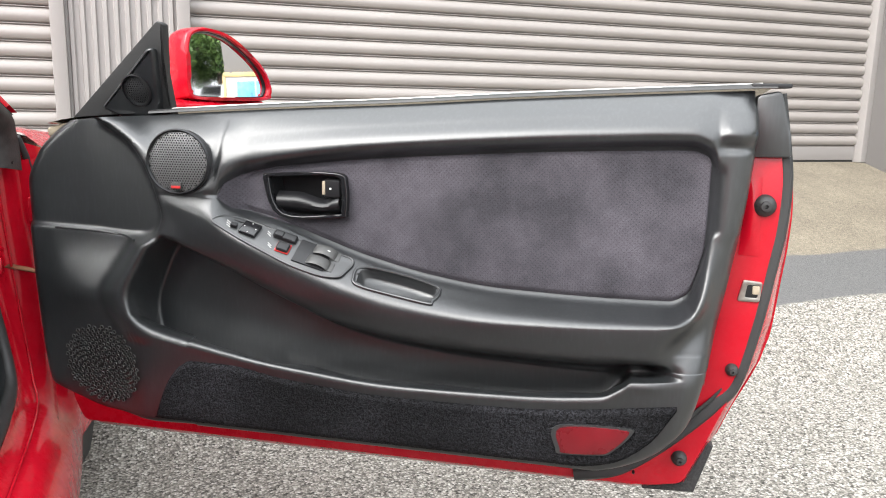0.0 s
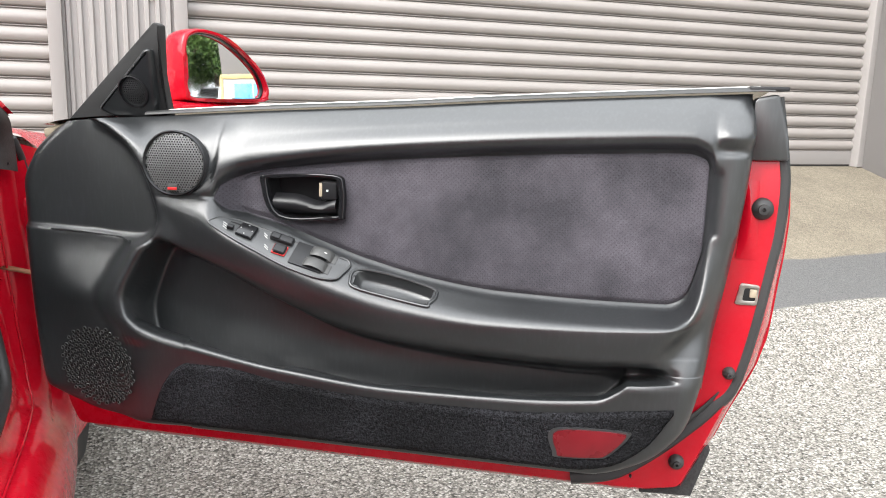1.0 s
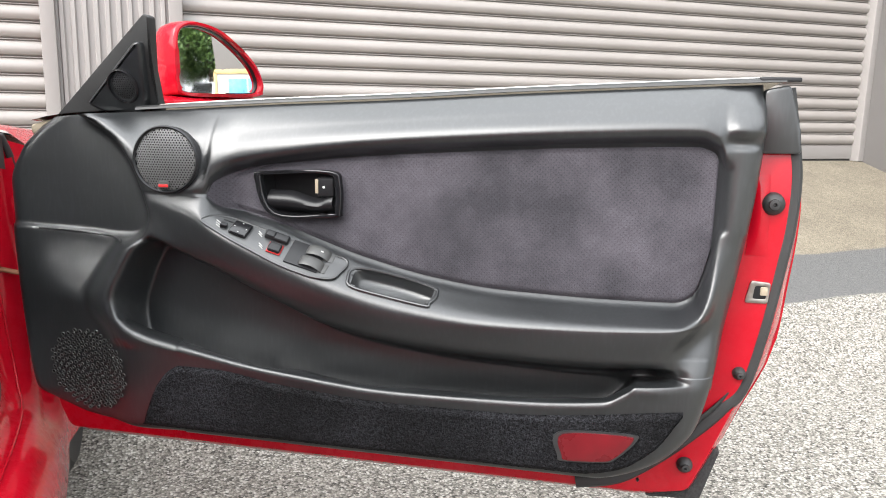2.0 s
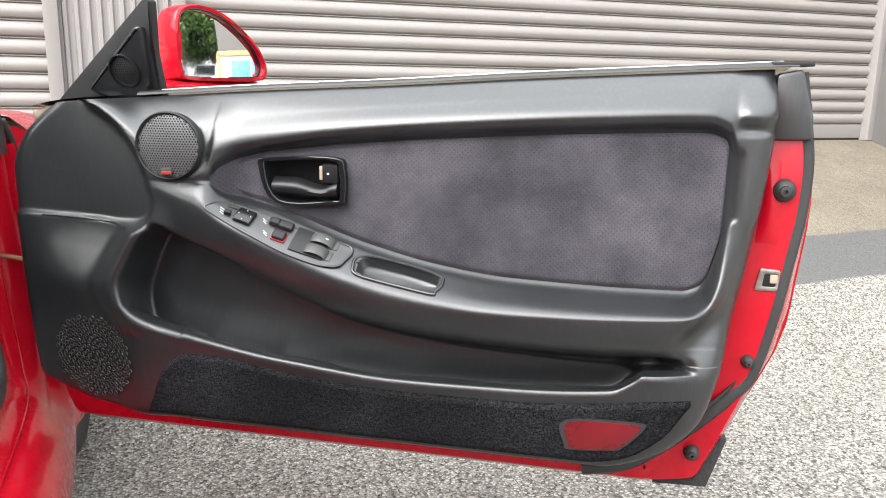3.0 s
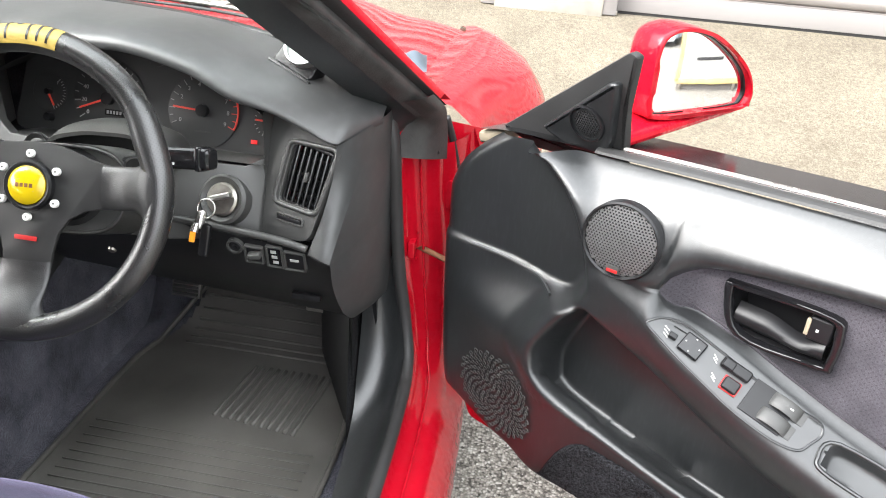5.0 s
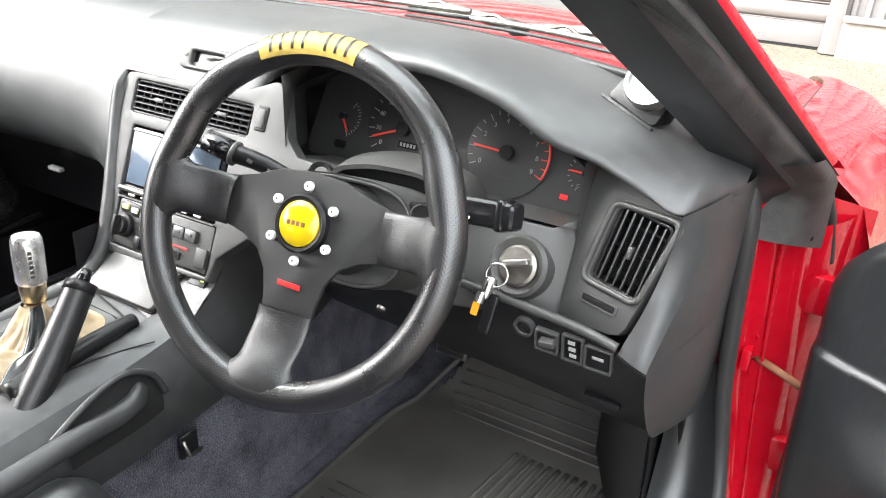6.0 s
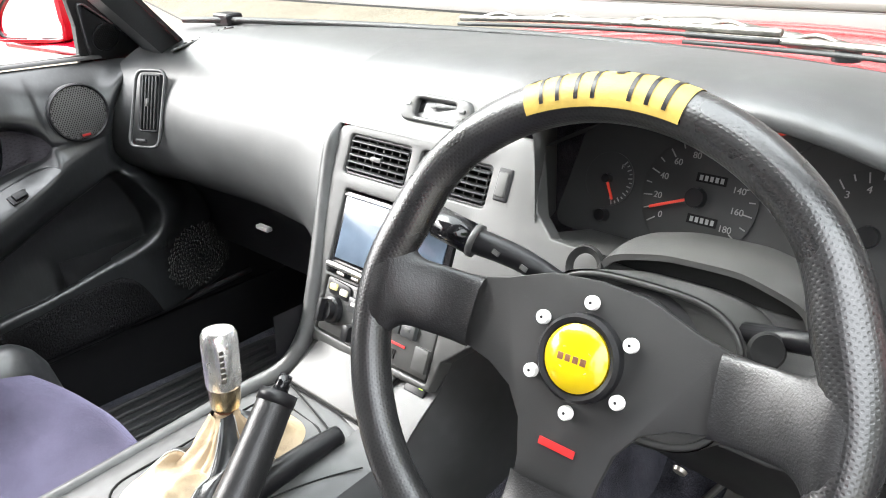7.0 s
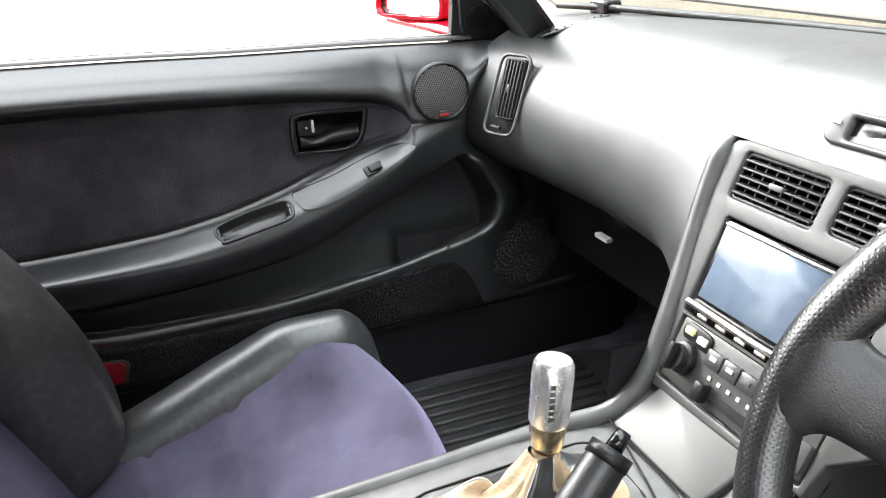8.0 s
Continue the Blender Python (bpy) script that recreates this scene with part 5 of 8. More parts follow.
def pillar_pieces(turn):
    out = Vector((0.35, -0.55, 0.35))
    front = [p + Vector((-0.006, 0.050, 0.008)) for p in foot("inner", (-0.180, 1.530, 0.80))]
    part("screen_pillar", turn(between(front, foot("inner", (-0.180, 1.530, 0.80)), 0.0)), VINYL, body)
    part("screen_pillar", turn(between(foot("inner", (-0.180, 1.530, 0.80)), foot("groove", (-0.146, 1.536, 0.83)), 0.010, 24, 16, out)), VINYL, body, "black trimmed windscreen pillar", angle=60)
    part("pillar_seal", turn(between(rake("groove", (0, 0.002, -0.004)), rake("lip", (-0.004, 0.002, 0.0)), 0.016, 24, 14, out)), PILLARGREY, body, "worn grey weatherstrip on the pillar", angle=60)
    part("pillar_lip", turn(between(rake("lip", (-0.006, 0.006, -0.004)), rake("outer", (0.002, 0.004, 0.002)), 0.006, 24, 8, out)), RUBBER, body, angle=60)
    part("pillar_paint", turn(between(rake("outer", (0.001, 0.005, 0.002), 0.02), rake("outer", (0.0045, 0.020, 0.006), 0.02), 0.002, 24, 6, out)), RED, body)
    part("pillar_back", turn(between(rake("outer", (0.0045, 0.020, 0.006)), [p + Vector((-0.01, 0.040, 0.006)) for p in rake("inner")], 0.0)), RED, body)


def flip_x(bm):
    bm.transform(Matrix(((-1, 0, 0, 2 * CX), (0, 1, 0, 0), (0, 0, 1, 0), (0, 0, 0, 1))))
    bmesh.ops.reverse_faces(bm, faces=bm.faces)
    return bm


pillar_pieces(lambda bm: bm)
pillar_pieces(flip_x)
part("post_cap", between([(-0.1445, 1.483, 0.884), (-0.132, 1.508, 0.862), (-0.1413, 1.526, 0.842), (-0.1547, 1.526, 0.816), (-0.1554, 1.522, 0.7855)], [(-0.104, 1.506, 0.893), (-0.0895, 1.532, 0.868), (-0.0885, 1.552, 0.842), (-0.0875, 1.562, 0.815), (-0.0868, 1.566, 0.775)], 0.013, 24, 12, Vector((0.5, -0.8, 0.2))), PILLARGREY, body, "worn black vinyl patch on the post", angle=60)
part("cap_tack", moved(turned([(0.004, 0), (0.003, 0.002), (0, 0.0025)], 12), frame_of((-0.100, 1.550, 0.790), (0.85, 0.53, 0), (0, 0.1, 1))), BLACK, body)
part("hinge_well", sheet(lambda s, t: (lerp(-0.112, -0.040, s), lerp(1.590, 1.655, s), lerp(0.70, lerp(0.83, 0.80, s), t)), 6, 6, 0.003), RED, body)
part("well_seal", tube(spine([(-0.096, 1.596, 0.832), (-0.084, 1.606, 0.79), (-0.076, 1.616, 0.74)]), 0.006, 8), RUBBER, body)
# bonnet and wings
HOOD_F = hermite([(1.70, 0.868), (1.80, 0.863), (2.1, 0.842), (2.4, 0.815), (2.6, 0.783), (2.75, 0.72), (2.85, 0.62)])


def bonnet_skin(s, t):
    y = lerp(1.73, 2.85, t)
    half = lerp(0.722, 0.735, t) - 0.10 * step(0.7, 1.0, t)
    x = CX + half * (2 * s - 1)
    k = (2 * s - 1) ** 2
    return (x, y - 0.10 * k * (t ** 2) - 0.04 * k * (1 - t), HOOD_F(y) + 0.050 - 0.080 * k - 0.012 * math.exp(-((abs(2 * s - 1) - 0.72) / 0.12) ** 2))


part("bonnet", sheet(bonnet_skin, 48, 30, 0.004), RED, body)


def wing_skin(right):
    top = [(-0.172, 0.836), (-0.135, 0.840), (-0.098, 0.830), (-0.062, 0.798), (-0.040, 0.735), (-0.034, 0.66), (-0.034, 0.52), (-0.040, 0.36), (-0.055, 0.22)]

    def at(s, t):
        y = lerp(1.640, 2.72, s)
        k = t * (len(top) - 1)
        i = min(int(k), len(top) - 2)
        a, b = [lerp(p, q, k - i) for p, q in zip(top[i], top[i + 1])]
        drop = (HOOD_F(y) - 0.862) * step(0.30, 0.85, b)
        tuck = -0.16 * step(2.2, 2.75, y) ** 2 * (0.4 + 0.6 * t)
        x = a + tuck + 0.085 * math.exp(-((y - 2.10) / 0.30) ** 2) * step(0.10, 0.5, t)
        return (x if right else 2 * CX - x, y, b + drop)
    bm = sheet(at, 40, 40)
    if not right:
        bmesh.ops.reverse_faces(bm, faces=bm.faces)
    return bm


part("front_wing", wing_skin(True), RED, body)
part("front_wing", wing_skin(False), RED, body)
part("wing_gap", tube([(-0.175, lerp(1.81, 2.70, i / 12), HOOD_F(lerp(1.81, 2.70, i / 12)) - 0.033) for i in range(13)], 0.003, 6), DEEP, body)
part("inner_wing", sheet(lambda s, t: (lerp(-0.26, -0.050, s), 1.655 + 0.006 * math.sin(9 * s), lerp(0.24, 0.835 - 0.06 * s * s, t)), 8, 12), RED, body)
part("nose", sheet(lambda s, t: (CX + 0.58 * (2 * s - 1), 2.85 - 0.12 * (2 * s - 1) ** 2 + 0.06 * math.sin(t * math.pi), lerp(0.62, 0.22, t)), 20, 10), RED, body)
tyre = part("front_tyre", turned([(0.20, -0.09), (0.27, -0.095), (0.295, -0.08), (0.30, 0), (0.295, 0.08), (0.27, 0.095), (0.20, 0.09)], 40, Matrix.Translation((-0.16, 2.08, 0.305)) @ pose(0, 0, 0, 0, 90)), RUBBER, body)
part("front_tyre", turned([(0.20, -0.09), (0.27, -0.095), (0.295, -0.08), (0.30, 0), (0.295, 0.08), (0.27, 0.095), (0.20, 0.09)], 40, Matrix.Translation((2 * CX + 0.16, 2.08, 0.305)) @ pose(0, 0, 0, 0, 90)), RUBBER, body)
# hinge bracket and check strap on the post
hinge = part("door_hinge", block((0.012, 0.045, 0.030), 0.003, at=(-0.134, 1.578, 0.611)), RED, body)
part("check_strap", tube([(-0.130, 1.580, 0.609), (-0.100, 1.572, 0.603), (-0.060, 1.556, 0.596)], 0.005, 8, flat=0.45), RUST, hinge, "rusty check strap")
part("hinge_pin", turned([(0.006, -0.022), (0.006, 0.022), (0, 0.023)], 12, Matrix.Translation((-0.124, 1.585, 0.612))), RED, hinge)
for z in (0.70, 0.46):
    part("hinge_leaf", block((0.05, 0.018, 0.05), 0.004, at=(-0.083, 1.607, z)), RED, hinge)
for y, z in ((1.578, 0.638), (1.580, 0.586), (1.575, 0.44), (1.572, 0.47)):
    part("post_bolt", turned([(0.006, 0), (0.006, 0.004), (0, 0.005)], 6, Matrix.Translation((-0.130, y, z)) @ pose(0, 0, 0, 90, 0, -30)), RED, body)
part("grommet", turned([(0.012, 0.0), (0.011, 0.004), (0.004, 0.006), (0, 0.006)], 16, Matrix.Translation((-0.112, 1.597, 0.50)) @ pose(0, 0, 0, 90, 0, -45)), RUBBER, body)
# cowl, wipers, windscreen
Y_SCREEN = hermite([(-1.66, 1.545), (-1.53, 1.60), (-1.15, 1.680), (-0.90, 1.705), (-0.58, 1.665), (-0.34, 1.575), (-0.17, 1.475)])
part("cowl_panel", sheet(lambda s, t: (lerp(-1.56, -0.26, s), Y_SCREEN(lerp(-1.56, -0.26, s)) + 0.012 + 0.13 * t, 0.916 - 0.05 * t + 0.012 * math.sin(t * math.pi)), 40, 8), BLACK, body, "black slatted cowl below the windscreen")
for k in range(36):
    x = lerp(-0.62, -0.22, k / 35)
    part("cowl_slat", block((0.004, 0.07, 0.006), 0.001, at=(x, Y_SCREEN(x) + 0.075, 0.902)), BLACK, body)


def screen_skin(s, t):
    x = lerp(-1.64, -0.16, s)
    k = (x - CX) / 0.74
    return (CX + (x - CX) * (1 - 0.22 * t), lerp(Y_SCREEN(x) + 0.006, 1.06 - 0.06 * k * k, t), lerp(0.925, 1.20 - 0.02 * k * k, t) + 0.02 * math.sin(t * math.pi))


screen = part("windscreen", sheet(screen_skin, 30, 12, 0.004), GLASS, body, "clear windscreen glass")
screen.visible_shadow = False
part("screen_rim", tube([(lerp(-1.64, -0.16, i / 40), Y_SCREEN(lerp(-1.64, -0.16, i / 40)) + 0.004, 0.930) for i in range(41)], 0.006, 8), RUBBER, body)


def wiper(x0, x1, lift):
    w = thing("wiper", "grey windscreen wiper resting along the cowl", "wiper", (x0, Y_SCREEN(x0) + 0.05, 0.935), "wipers of the car")
    line = [(lerp(x0, x1, i / 14), Y_SCREEN(lerp(x0, x1, i / 14)) + 0.030, 0.944 + lift * 0.012 * i / 14) for i in range(15)]
    part("blade", tube(line, 0.0045, 8), STEEL, w)
    part("rubber", tube([(p[0], p[1] - 0.006, p[2] - 0.008) for p in line], 0.003, 6), RUBBER, w)
    for k in (2, 5, 9, 12):
        a, b = line[k - 1], line[k + 1]
        part("bridge", tube(smooth_path([a, ((a[0] + b[0]) / 2, a[1] + 0.003, a[2] + 0.008), b], 4), 0.0030, 6), STEEL, w)
    part("arm", tube([line[7], (lerp(line[7][0], x1, 0.5), line[7][1] + 0.045, 0.950), (x1 + 0.04, line[14][1] + 0.075, 0.930)], lambda t: 0.006 + 0.006 * t, 8, flat=0.6), STEEL, w)
    part("pivot_cap", turned([(0.016, 0), (0.015, 0.014), (0.008, 0.018), (0, 0.018)], 16, Matrix.Translation((x1 + 0.045, line[14][1] + 0.078, 0.918))), BLACK, w)


wiper(-1.10, -0.62, 1)
wiper(-0.74, -0.30, 1)
cap = part("cowl_end", sheet(lambda s, t: (-0.17 + 0.045 * (t - 0.5) - 0.02 * s, 1.69 + 0.11 * s, 0.872 + 0.018 * math.sin(t * math.pi) * math.sin(s * math.pi)), 10, 8), plain("blue_grey_glass", (0.07, 0.09, 0.11), 0.45, var=0.2, grain_depth=0), body)
# roof (never in view, added to keep the cabin dim), rear bulkhead, far side
part("roof", sheet(lambda s, t: (CX + 0.57 * (2 * s - 1), lerp(0.10, 1.06, t), 1.225 - 0.03 * (2 * s - 1) ** 4 - 0.02 * (1 - t)), 16, 10, 0.012), RED, body)
part("headlining", sheet(lambda s, t: (CX + 0.55 * (2 * s - 1), lerp(0.12, 1.05, t), 1.195 - 0.03 * (2 * s - 1) ** 4 - 0.02 * (1 - t)), 16, 10), HEADLINER, body)


def rear_skin(s, t):
    """Rear quarters and tail: s from the doors back, t over the car from one side to the other."""
    y = lerp(0.27, -1.42, s)
    prof = [(0.86, 0.22), (0.885, 0.45), (0.88, 0.70), (0.835, 0.84), (0.72, 0.885), (0.40, 0.90), (0.0, 0.905)]
    k = abs(2 * t - 1)
    q = (1 - k) * (len(prof) - 1)
    i = min(int(q), len(prof) - 2)
    a, b = [lerp(p, r, q - i) for p, r in zip(prof[i], prof[i + 1])]
    tail = step(-0.9, -1.42, y)
    return (CX + math.copysign(a * (1 - 0.14 * tail ** 2), 2 * t - 1), y - 0.05 * (1 - (2 * t - 1) ** 2) * tail, b - 0.07 * tail * (b > 0.5))


part("rear_quarter", sheet(rear_skin, 30, 60), RED, body)
part("tail_panel", sheet(lambda s, t: (CX + 0.74 * (2 * s - 1), -1.42 - 0.05 * (1 - (2 * s - 1) ** 2) + 0.02 * math.sin(t * math.pi), lerp(0.22, 0.82 - 0.05 * (2 * s - 1) ** 4, t)), 20, 8), RED, body)
part("rear_window", sheet(lambda s, t: (CX + lerp(0.62, 0.50, t) * (2 * s - 1), lerp(-0.48, 0.10, t), lerp(0.905, 1.20, t) - 0.03 * (2 * s - 1) ** 2), 16, 8, 0.004), GLOSS, body, "dark rear window")
for side in (-1, 1):
    part("tail_light", block((0.42, 0.04, 0.12), 0.015, 3, at=(CX + side * 0.48, -1.45, 0.68)), REFLECTOR, body, "red tail light")
    part("rear_tyre", turned([(0.20, -0.09), (0.27, -0.095), (0.295, -0.08), (0.30, 0), (0.295, 0.08), (0.27, 0.095), (0.20, 0.09)], 40, Matrix.Translation((CX + side * 0.77, -0.42, 0.305)) @ pose(0, 0, 0, 0, 90)), RUBBER, body)
part("rear_bulkhead", block((1.5, 0.05, 0.62), 0.01, at=(CX, 0.13, 0.56)), FLOORCARPET, body)
part("rear_pillar", block((0.12, 0.30, 0.95), 0.03, at=(CX - 0.72, 0.18, 0.75)), RED, body)
part("rear_pillar", block((0.12, 0.30, 0.95), 0.03, at=(CX + 0.72, 0.12, 0.75)), RED, body)
part("far_sill", block((0.10, 1.6, 0.16), 0.02, at=(-1.70, 0.95, 0.30)), BLACK, body)
part("far_sill_trim", tube(spine([(-1.655, 1.62, 0.400), (-1.655, 1.3, 0.380), (-1.655, 0.9, 0.365), (-1.655, 0.4, 0.360)]), 0.006, 8), VINYL, body)
part("far_outer_sill", block((0.06, 1.5, 0.20), 0.02, at=(-1.79, 0.95, 0.26)), RED, body)
# floor
cabin_floor = thing("cabin_floor", "dark navy carpeted car floor", "floor", (CX, 1.2, 0.25), kind="structure")


def floor_z(y):
    return 0.245 + 0.30 * step(1.70, 2.05, y)


part("floor_carpet", sheet(lambda s, t: (lerp(-1.70, -0.17, s), lerp(0.15, 2.02, t), floor_z(lerp(0.15, 2.02, t)) + 0.003 * noise.noise((9 * s, 9 * t, 0))), 60, 60), FLOORCARPET, cabin_floor)
part("toe_board", sheet(lambda s, t: (lerp(-1.70, -0.17, s), 2.02 - 0.05 * t, lerp(0.53, 0.79, t)), 10, 6), FLOORCARPET, cabin_floor)
# driver's side takes the darker door pile: shade put into its colour
part("side_carpet", sheet(lambda s, t: (-0.200 - 0.02 * t, lerp(1.40 + 0.10 * t, 2.0, s), lerp(0.25, 0.60, t)), 10, 6), CARPET, cabin_floor)
part("side_carpet", sheet(lambda s, t: (-1.665 + 0.01 * t, lerp(1.25, 2.0, s), lerp(0.25, 0.55, t)), 10, 6), BLACK, cabin_floor)


def floor_mat(outline, ribs, label, rubber):
    """A moulded rubber mat with a raised rim and ribs."""
    m = thing("floor_mat", label, "floor mat", (sum(p[0] for p in outline) / len(outline), sum(p[1] for p in outline) / len(outline), 0.25), "rubber floor mats")
    loop = rounded(outline, 0.05, 5)
    xs, ys = [p[0] for p in loop], [p[1] for p in loop]
    plate_bm = sheet(lambda s, t: (lerp(min(xs), max(xs), s), lerp(min(ys), max(ys), t), floor_z(lerp(min(ys), max(ys), t)) + 0.011), 70, 110)
    bmesh.ops.delete(plate_bm, geom=[f for f in plate_bm.faces if not inside(f.calc_center_median().xy, [(p[0], p[1]) for p in loop])], context="FACES")
    part("mat_base", plate_bm, rubber, m)
    rim = [(p[0], p[1], floor_z(p[1]) + 0.013) for p in loop]
    part("mat_rim", tube(rim, 0.0055, 8, closed=True), rubber, m)
    for a, b, r in ribs:
        n = 6
        part("mat_rib", tube([(lerp(a[0], b[0], i / n), lerp(a[1], b[1], i / n), floor_z(lerp(a[1], b[1], i / n)) + 0.012) for i in range(n + 1)], r, 6), rubber, m)
    return m


heel = [((-0.315 - 0.0155 * k, 1.46 + 0.002 * k, 0), (-0.295 - 0.0155 * k, 1.635, 0), 0.0040) for k in range(11)]
front = [((-0.62, 1.68 + 0.022 * k, 0), (-0.28 - 0.012 * k, 1.68 + 0.022 * k, 0), 0.0028) for k in range(8)]
floor_mat([(-0.70, 1.02), (-0.69, 1.62), (-0.60, 1.86), (-0.38, 1.86), (-0.245, 1.66), (-0.225, 1.45), (-0.235, 1.02)], heel + front + [((-0.665, 1.06 + 0.020 * k, 0), (-0.262, 1.06 + 0.020 * k, 0), 0.0016) for k in range(19)], "dusty black rubber mat in the driver footwell", MATRUB)
floor_mat([(-1.60, 1.05), (-1.60, 1.60), (-1.52, 1.80), (-1.16, 1.80), (-1.10, 1.60), (-1.10, 1.05)], [((-1.57 + 0.028 * k, 1.22, 0), (-1.57 + 0.028 * k, 1.58, 0), 0.006) for k in range(17)], "ribbed black rubber mat in the passenger footwell", DARKRUB)


def pedal(x, y, z, w, h, tilt):
    p = thing("pedal", "worn metal-faced foot pedal on a black arm", "pedal", (x, y, z), "foot pedals")
    fm = Matrix.Translation((x, y, z)) @ pose(0, 0, 0, tilt)
    part("pad", moved(block((w, h, 0.012), 0.003), fm), STEEL, p)
    for k in range(5):
        part("grip_rib", moved(block((w * 0.85, 0.005, 0.004), 0.001, at=(0, h * (k - 2) / 6, 0.008)), fm), RUBBER, p)
    part("arm", tube([(x, y + 0.01, z), (x, y + 0.06, z + 0.14), (x, y + 0.03, z + 0.30)], 0.008, 8), BLACK, p)


pedal(-0.349, 1.718, 0.388, 0.038, 0.060, 68)
pedal(-0.470, 1.722, 0.402, 0.058, 0.045, 68)
pedal(-0.622, 1.712, 0.372, 0.062, 0.045, 68)
# ---------------------------------------------------------------- dashboard
dash = thing("dashboard", "charcoal moulded dashboard with hooded instrument cluster", "dashboard", (CX, 1.55, 0.66))
STATIONS = [
    (-1.05, ((1.412, 0.862), (1.430, 0.878), (1.446, 0.896), (1.462, 0.912), (1.495, 0.926), (1.56, 0.934), (1.74, 0.926))),
    (-0.80, ((1.415, 0.862), (1.425, 0.880), (1.435, 0.900), (1.447, 0.920), (1.485, 0.938), (1.56, 0.944), (1.74, 0.928))),
    (-0.735, ((1.440, 0.900), (1.425, 0.902), (1.415, 0.910), (1.422, 0.926), (1.465, 0.944), (1.56, 0.949), (1.74, 0.928))),
    (-0.62, ((1.46, 0.930), (1.42, 0.930), (1.397, 0.934), (1.402, 0.950), (1.45, 0.960), (1.55, 0.955), (1.72, 0.928))),
    (-0.52, ((1.46, 0.934), (1.42, 0.934), (1.393, 0.938), (1.398, 0.954), (1.45, 0.962), (1.54, 0.955), (1.69, 0.928))),
    (-0.42, ((1.46, 0.917), (1.42, 0.919), (1.390, 0.920), (1.395, 0.937), (1.45, 0.946), (1.53, 0.945), (1.65, 0.927))),
    (-0.35, ((1.44, 0.888), (1.41, 0.889), (1.385, 0.890), (1.390, 0.907), (1.44, 0.926), (1.50, 0.931), (1.60, 0.924))),
    (-0.30, ((1.43, 0.874), (1.412, 0.875), (1.391, 0.877), (1.394, 0.889), (1.428, 0.909), (1.476, 0.918), (1.56, 0.915))),
    (-0.255, ((1.42, 0.857), (1.405, 0.858), (1.390, 0.860), (1.392, 0.870), (1.419, 0.890), (1.461, 0.902), (1.54, 0.904))),
    (-0.212, ((1.415, 0.840), (1.402, 0.842), (1.388, 0.845), (1.389, 0.851), (1.412, 0.869), (1.448, 0.883), (1.52, 0.892))),
    (-0.188, ((1.452, 0.838), (1.442, 0.842), (1.432, 0.849), (1.433, 0.857), (1.447, 0.868), (1.470, 0.877), (1.51, 0.883))),
    (-0.168, ((1.490, 0.845), (1.482, 0.849), (1.474, 0.855), (1.474, 0.861), (1.480, 0.866), (1.492, 0.870), (1.51, 0.873))),
]


def lofted(stations, nu, nv):
    funcs = [(hermite([(s[0], s[1][k][0]) for s in stations]), hermite([(s[0], s[1][k][1]) for s in stations])) for k in range(len(stations[0][1]))]
    x0, x1 = stations[0][0], stations[-1][0]

    def rows(x):
        return smooth_path([(f(x), g(x), 0) for f, g in funcs], 6)
    cache = [rows(lerp(x0, x1, i / nu)) for i in range(nu + 1)]

    def at(s, t):
        r = cache[int(round(s * nu))]
        p = r[int(round(t * (len(r) - 1)))]
        return (lerp(x0, x1, s), p[0], p[1])
    return sheet(at, nu, len(cache[0]) - 1)


part("dash_top", lofted(STATIONS, 110, 36), SMOOTH, dash, "matt black dash top and instrument hood")
FAR = [
    (-1.665, ((1.455, 0.655), (1.410, 0.690), (1.388, 0.74), (1.392, 0.80), (1.424, 0.858), (1.485, 0.895), (1.56, 0.912), (1.66, 0.915))),
    (-1.58, ((1.478, 0.655), (1.431, 0.690), (1.410, 0.74), (1.416, 0.80), (1.450, 0.862), (1.507, 0.902), (1.57, 0.918), (1.68, 0.920))),
    (-1.30, ((1.485, 0.660), (1.435, 0.695), (1.410, 0.74), (1.414, 0.80), (1.444, 0.862), (1.50, 0.908), (1.57, 0.926), (1.73, 0.925))),
    (-1.14, ((1.475, 0.660), (1.422, 0.694), (1.397, 0.741), (1.402, 0.80), (1.431, 0.864), (1.492, 0.912), (1.57, 0.931), (1.742, 0.926))),
    (-1.025, ((1.420, 0.645), (1.368, 0.678), (1.366, 0.737), (1.388, 0.80), (1.424, 0.866), (1.490, 0.915), (1.57, 0.934), (1.745, 0.926))),
]
part("passenger_panel", lofted(FAR, 60, 36), SMOOTH, dash, "smooth charcoal passenger dash panel")
part("under_dash", sheet(lambda s, t: (lerp(-1.665, -1.03, s), lerp(1.485, 1.60, t), lerp(0.664, 0.60, t)), 10, 5), BLACK, dash)
part("glove_box", sheet(lambda s, t: (lerp(-1.655, -1.04, s), lerp(1.505, 1.56, t) + 0.01 * math.sin(t * math.pi), lerp(0.655, 0.50, t)), 14, 8), BLACK, dash, "black glove box lid below the dash")
part("glove_handle", block((0.036, 0.012, 0.008), 0.003, at=(-1.39, 1.508, 0.600)), BOLT, dash, "bright glove box catch")
part("glove_seam", tube([(lerp(-1.60, -1.16, i / 10), 1.497 - 0.003 * math.sin(i), 0.653) for i in range(11)], 0.002, 6), DEEP, dash)
part("sensor_puck", block((0.05, 0.035, 0.024), 0.008, 3, at=(-1.565, 1.605, 0.930)), BLACK, dash, "small black sensor on the dash")
# instrument surround and centre panel, leaning back
P_LEAN = Matrix(((1, 0, 0, 0), (0, 0.41, -0.912, 1.40), (0, 0.912, 0.41, 0.83), (0, 0, 0, 1)))


def on_plate(x, z):
    return (x, (z - 0.83) / 0.912)


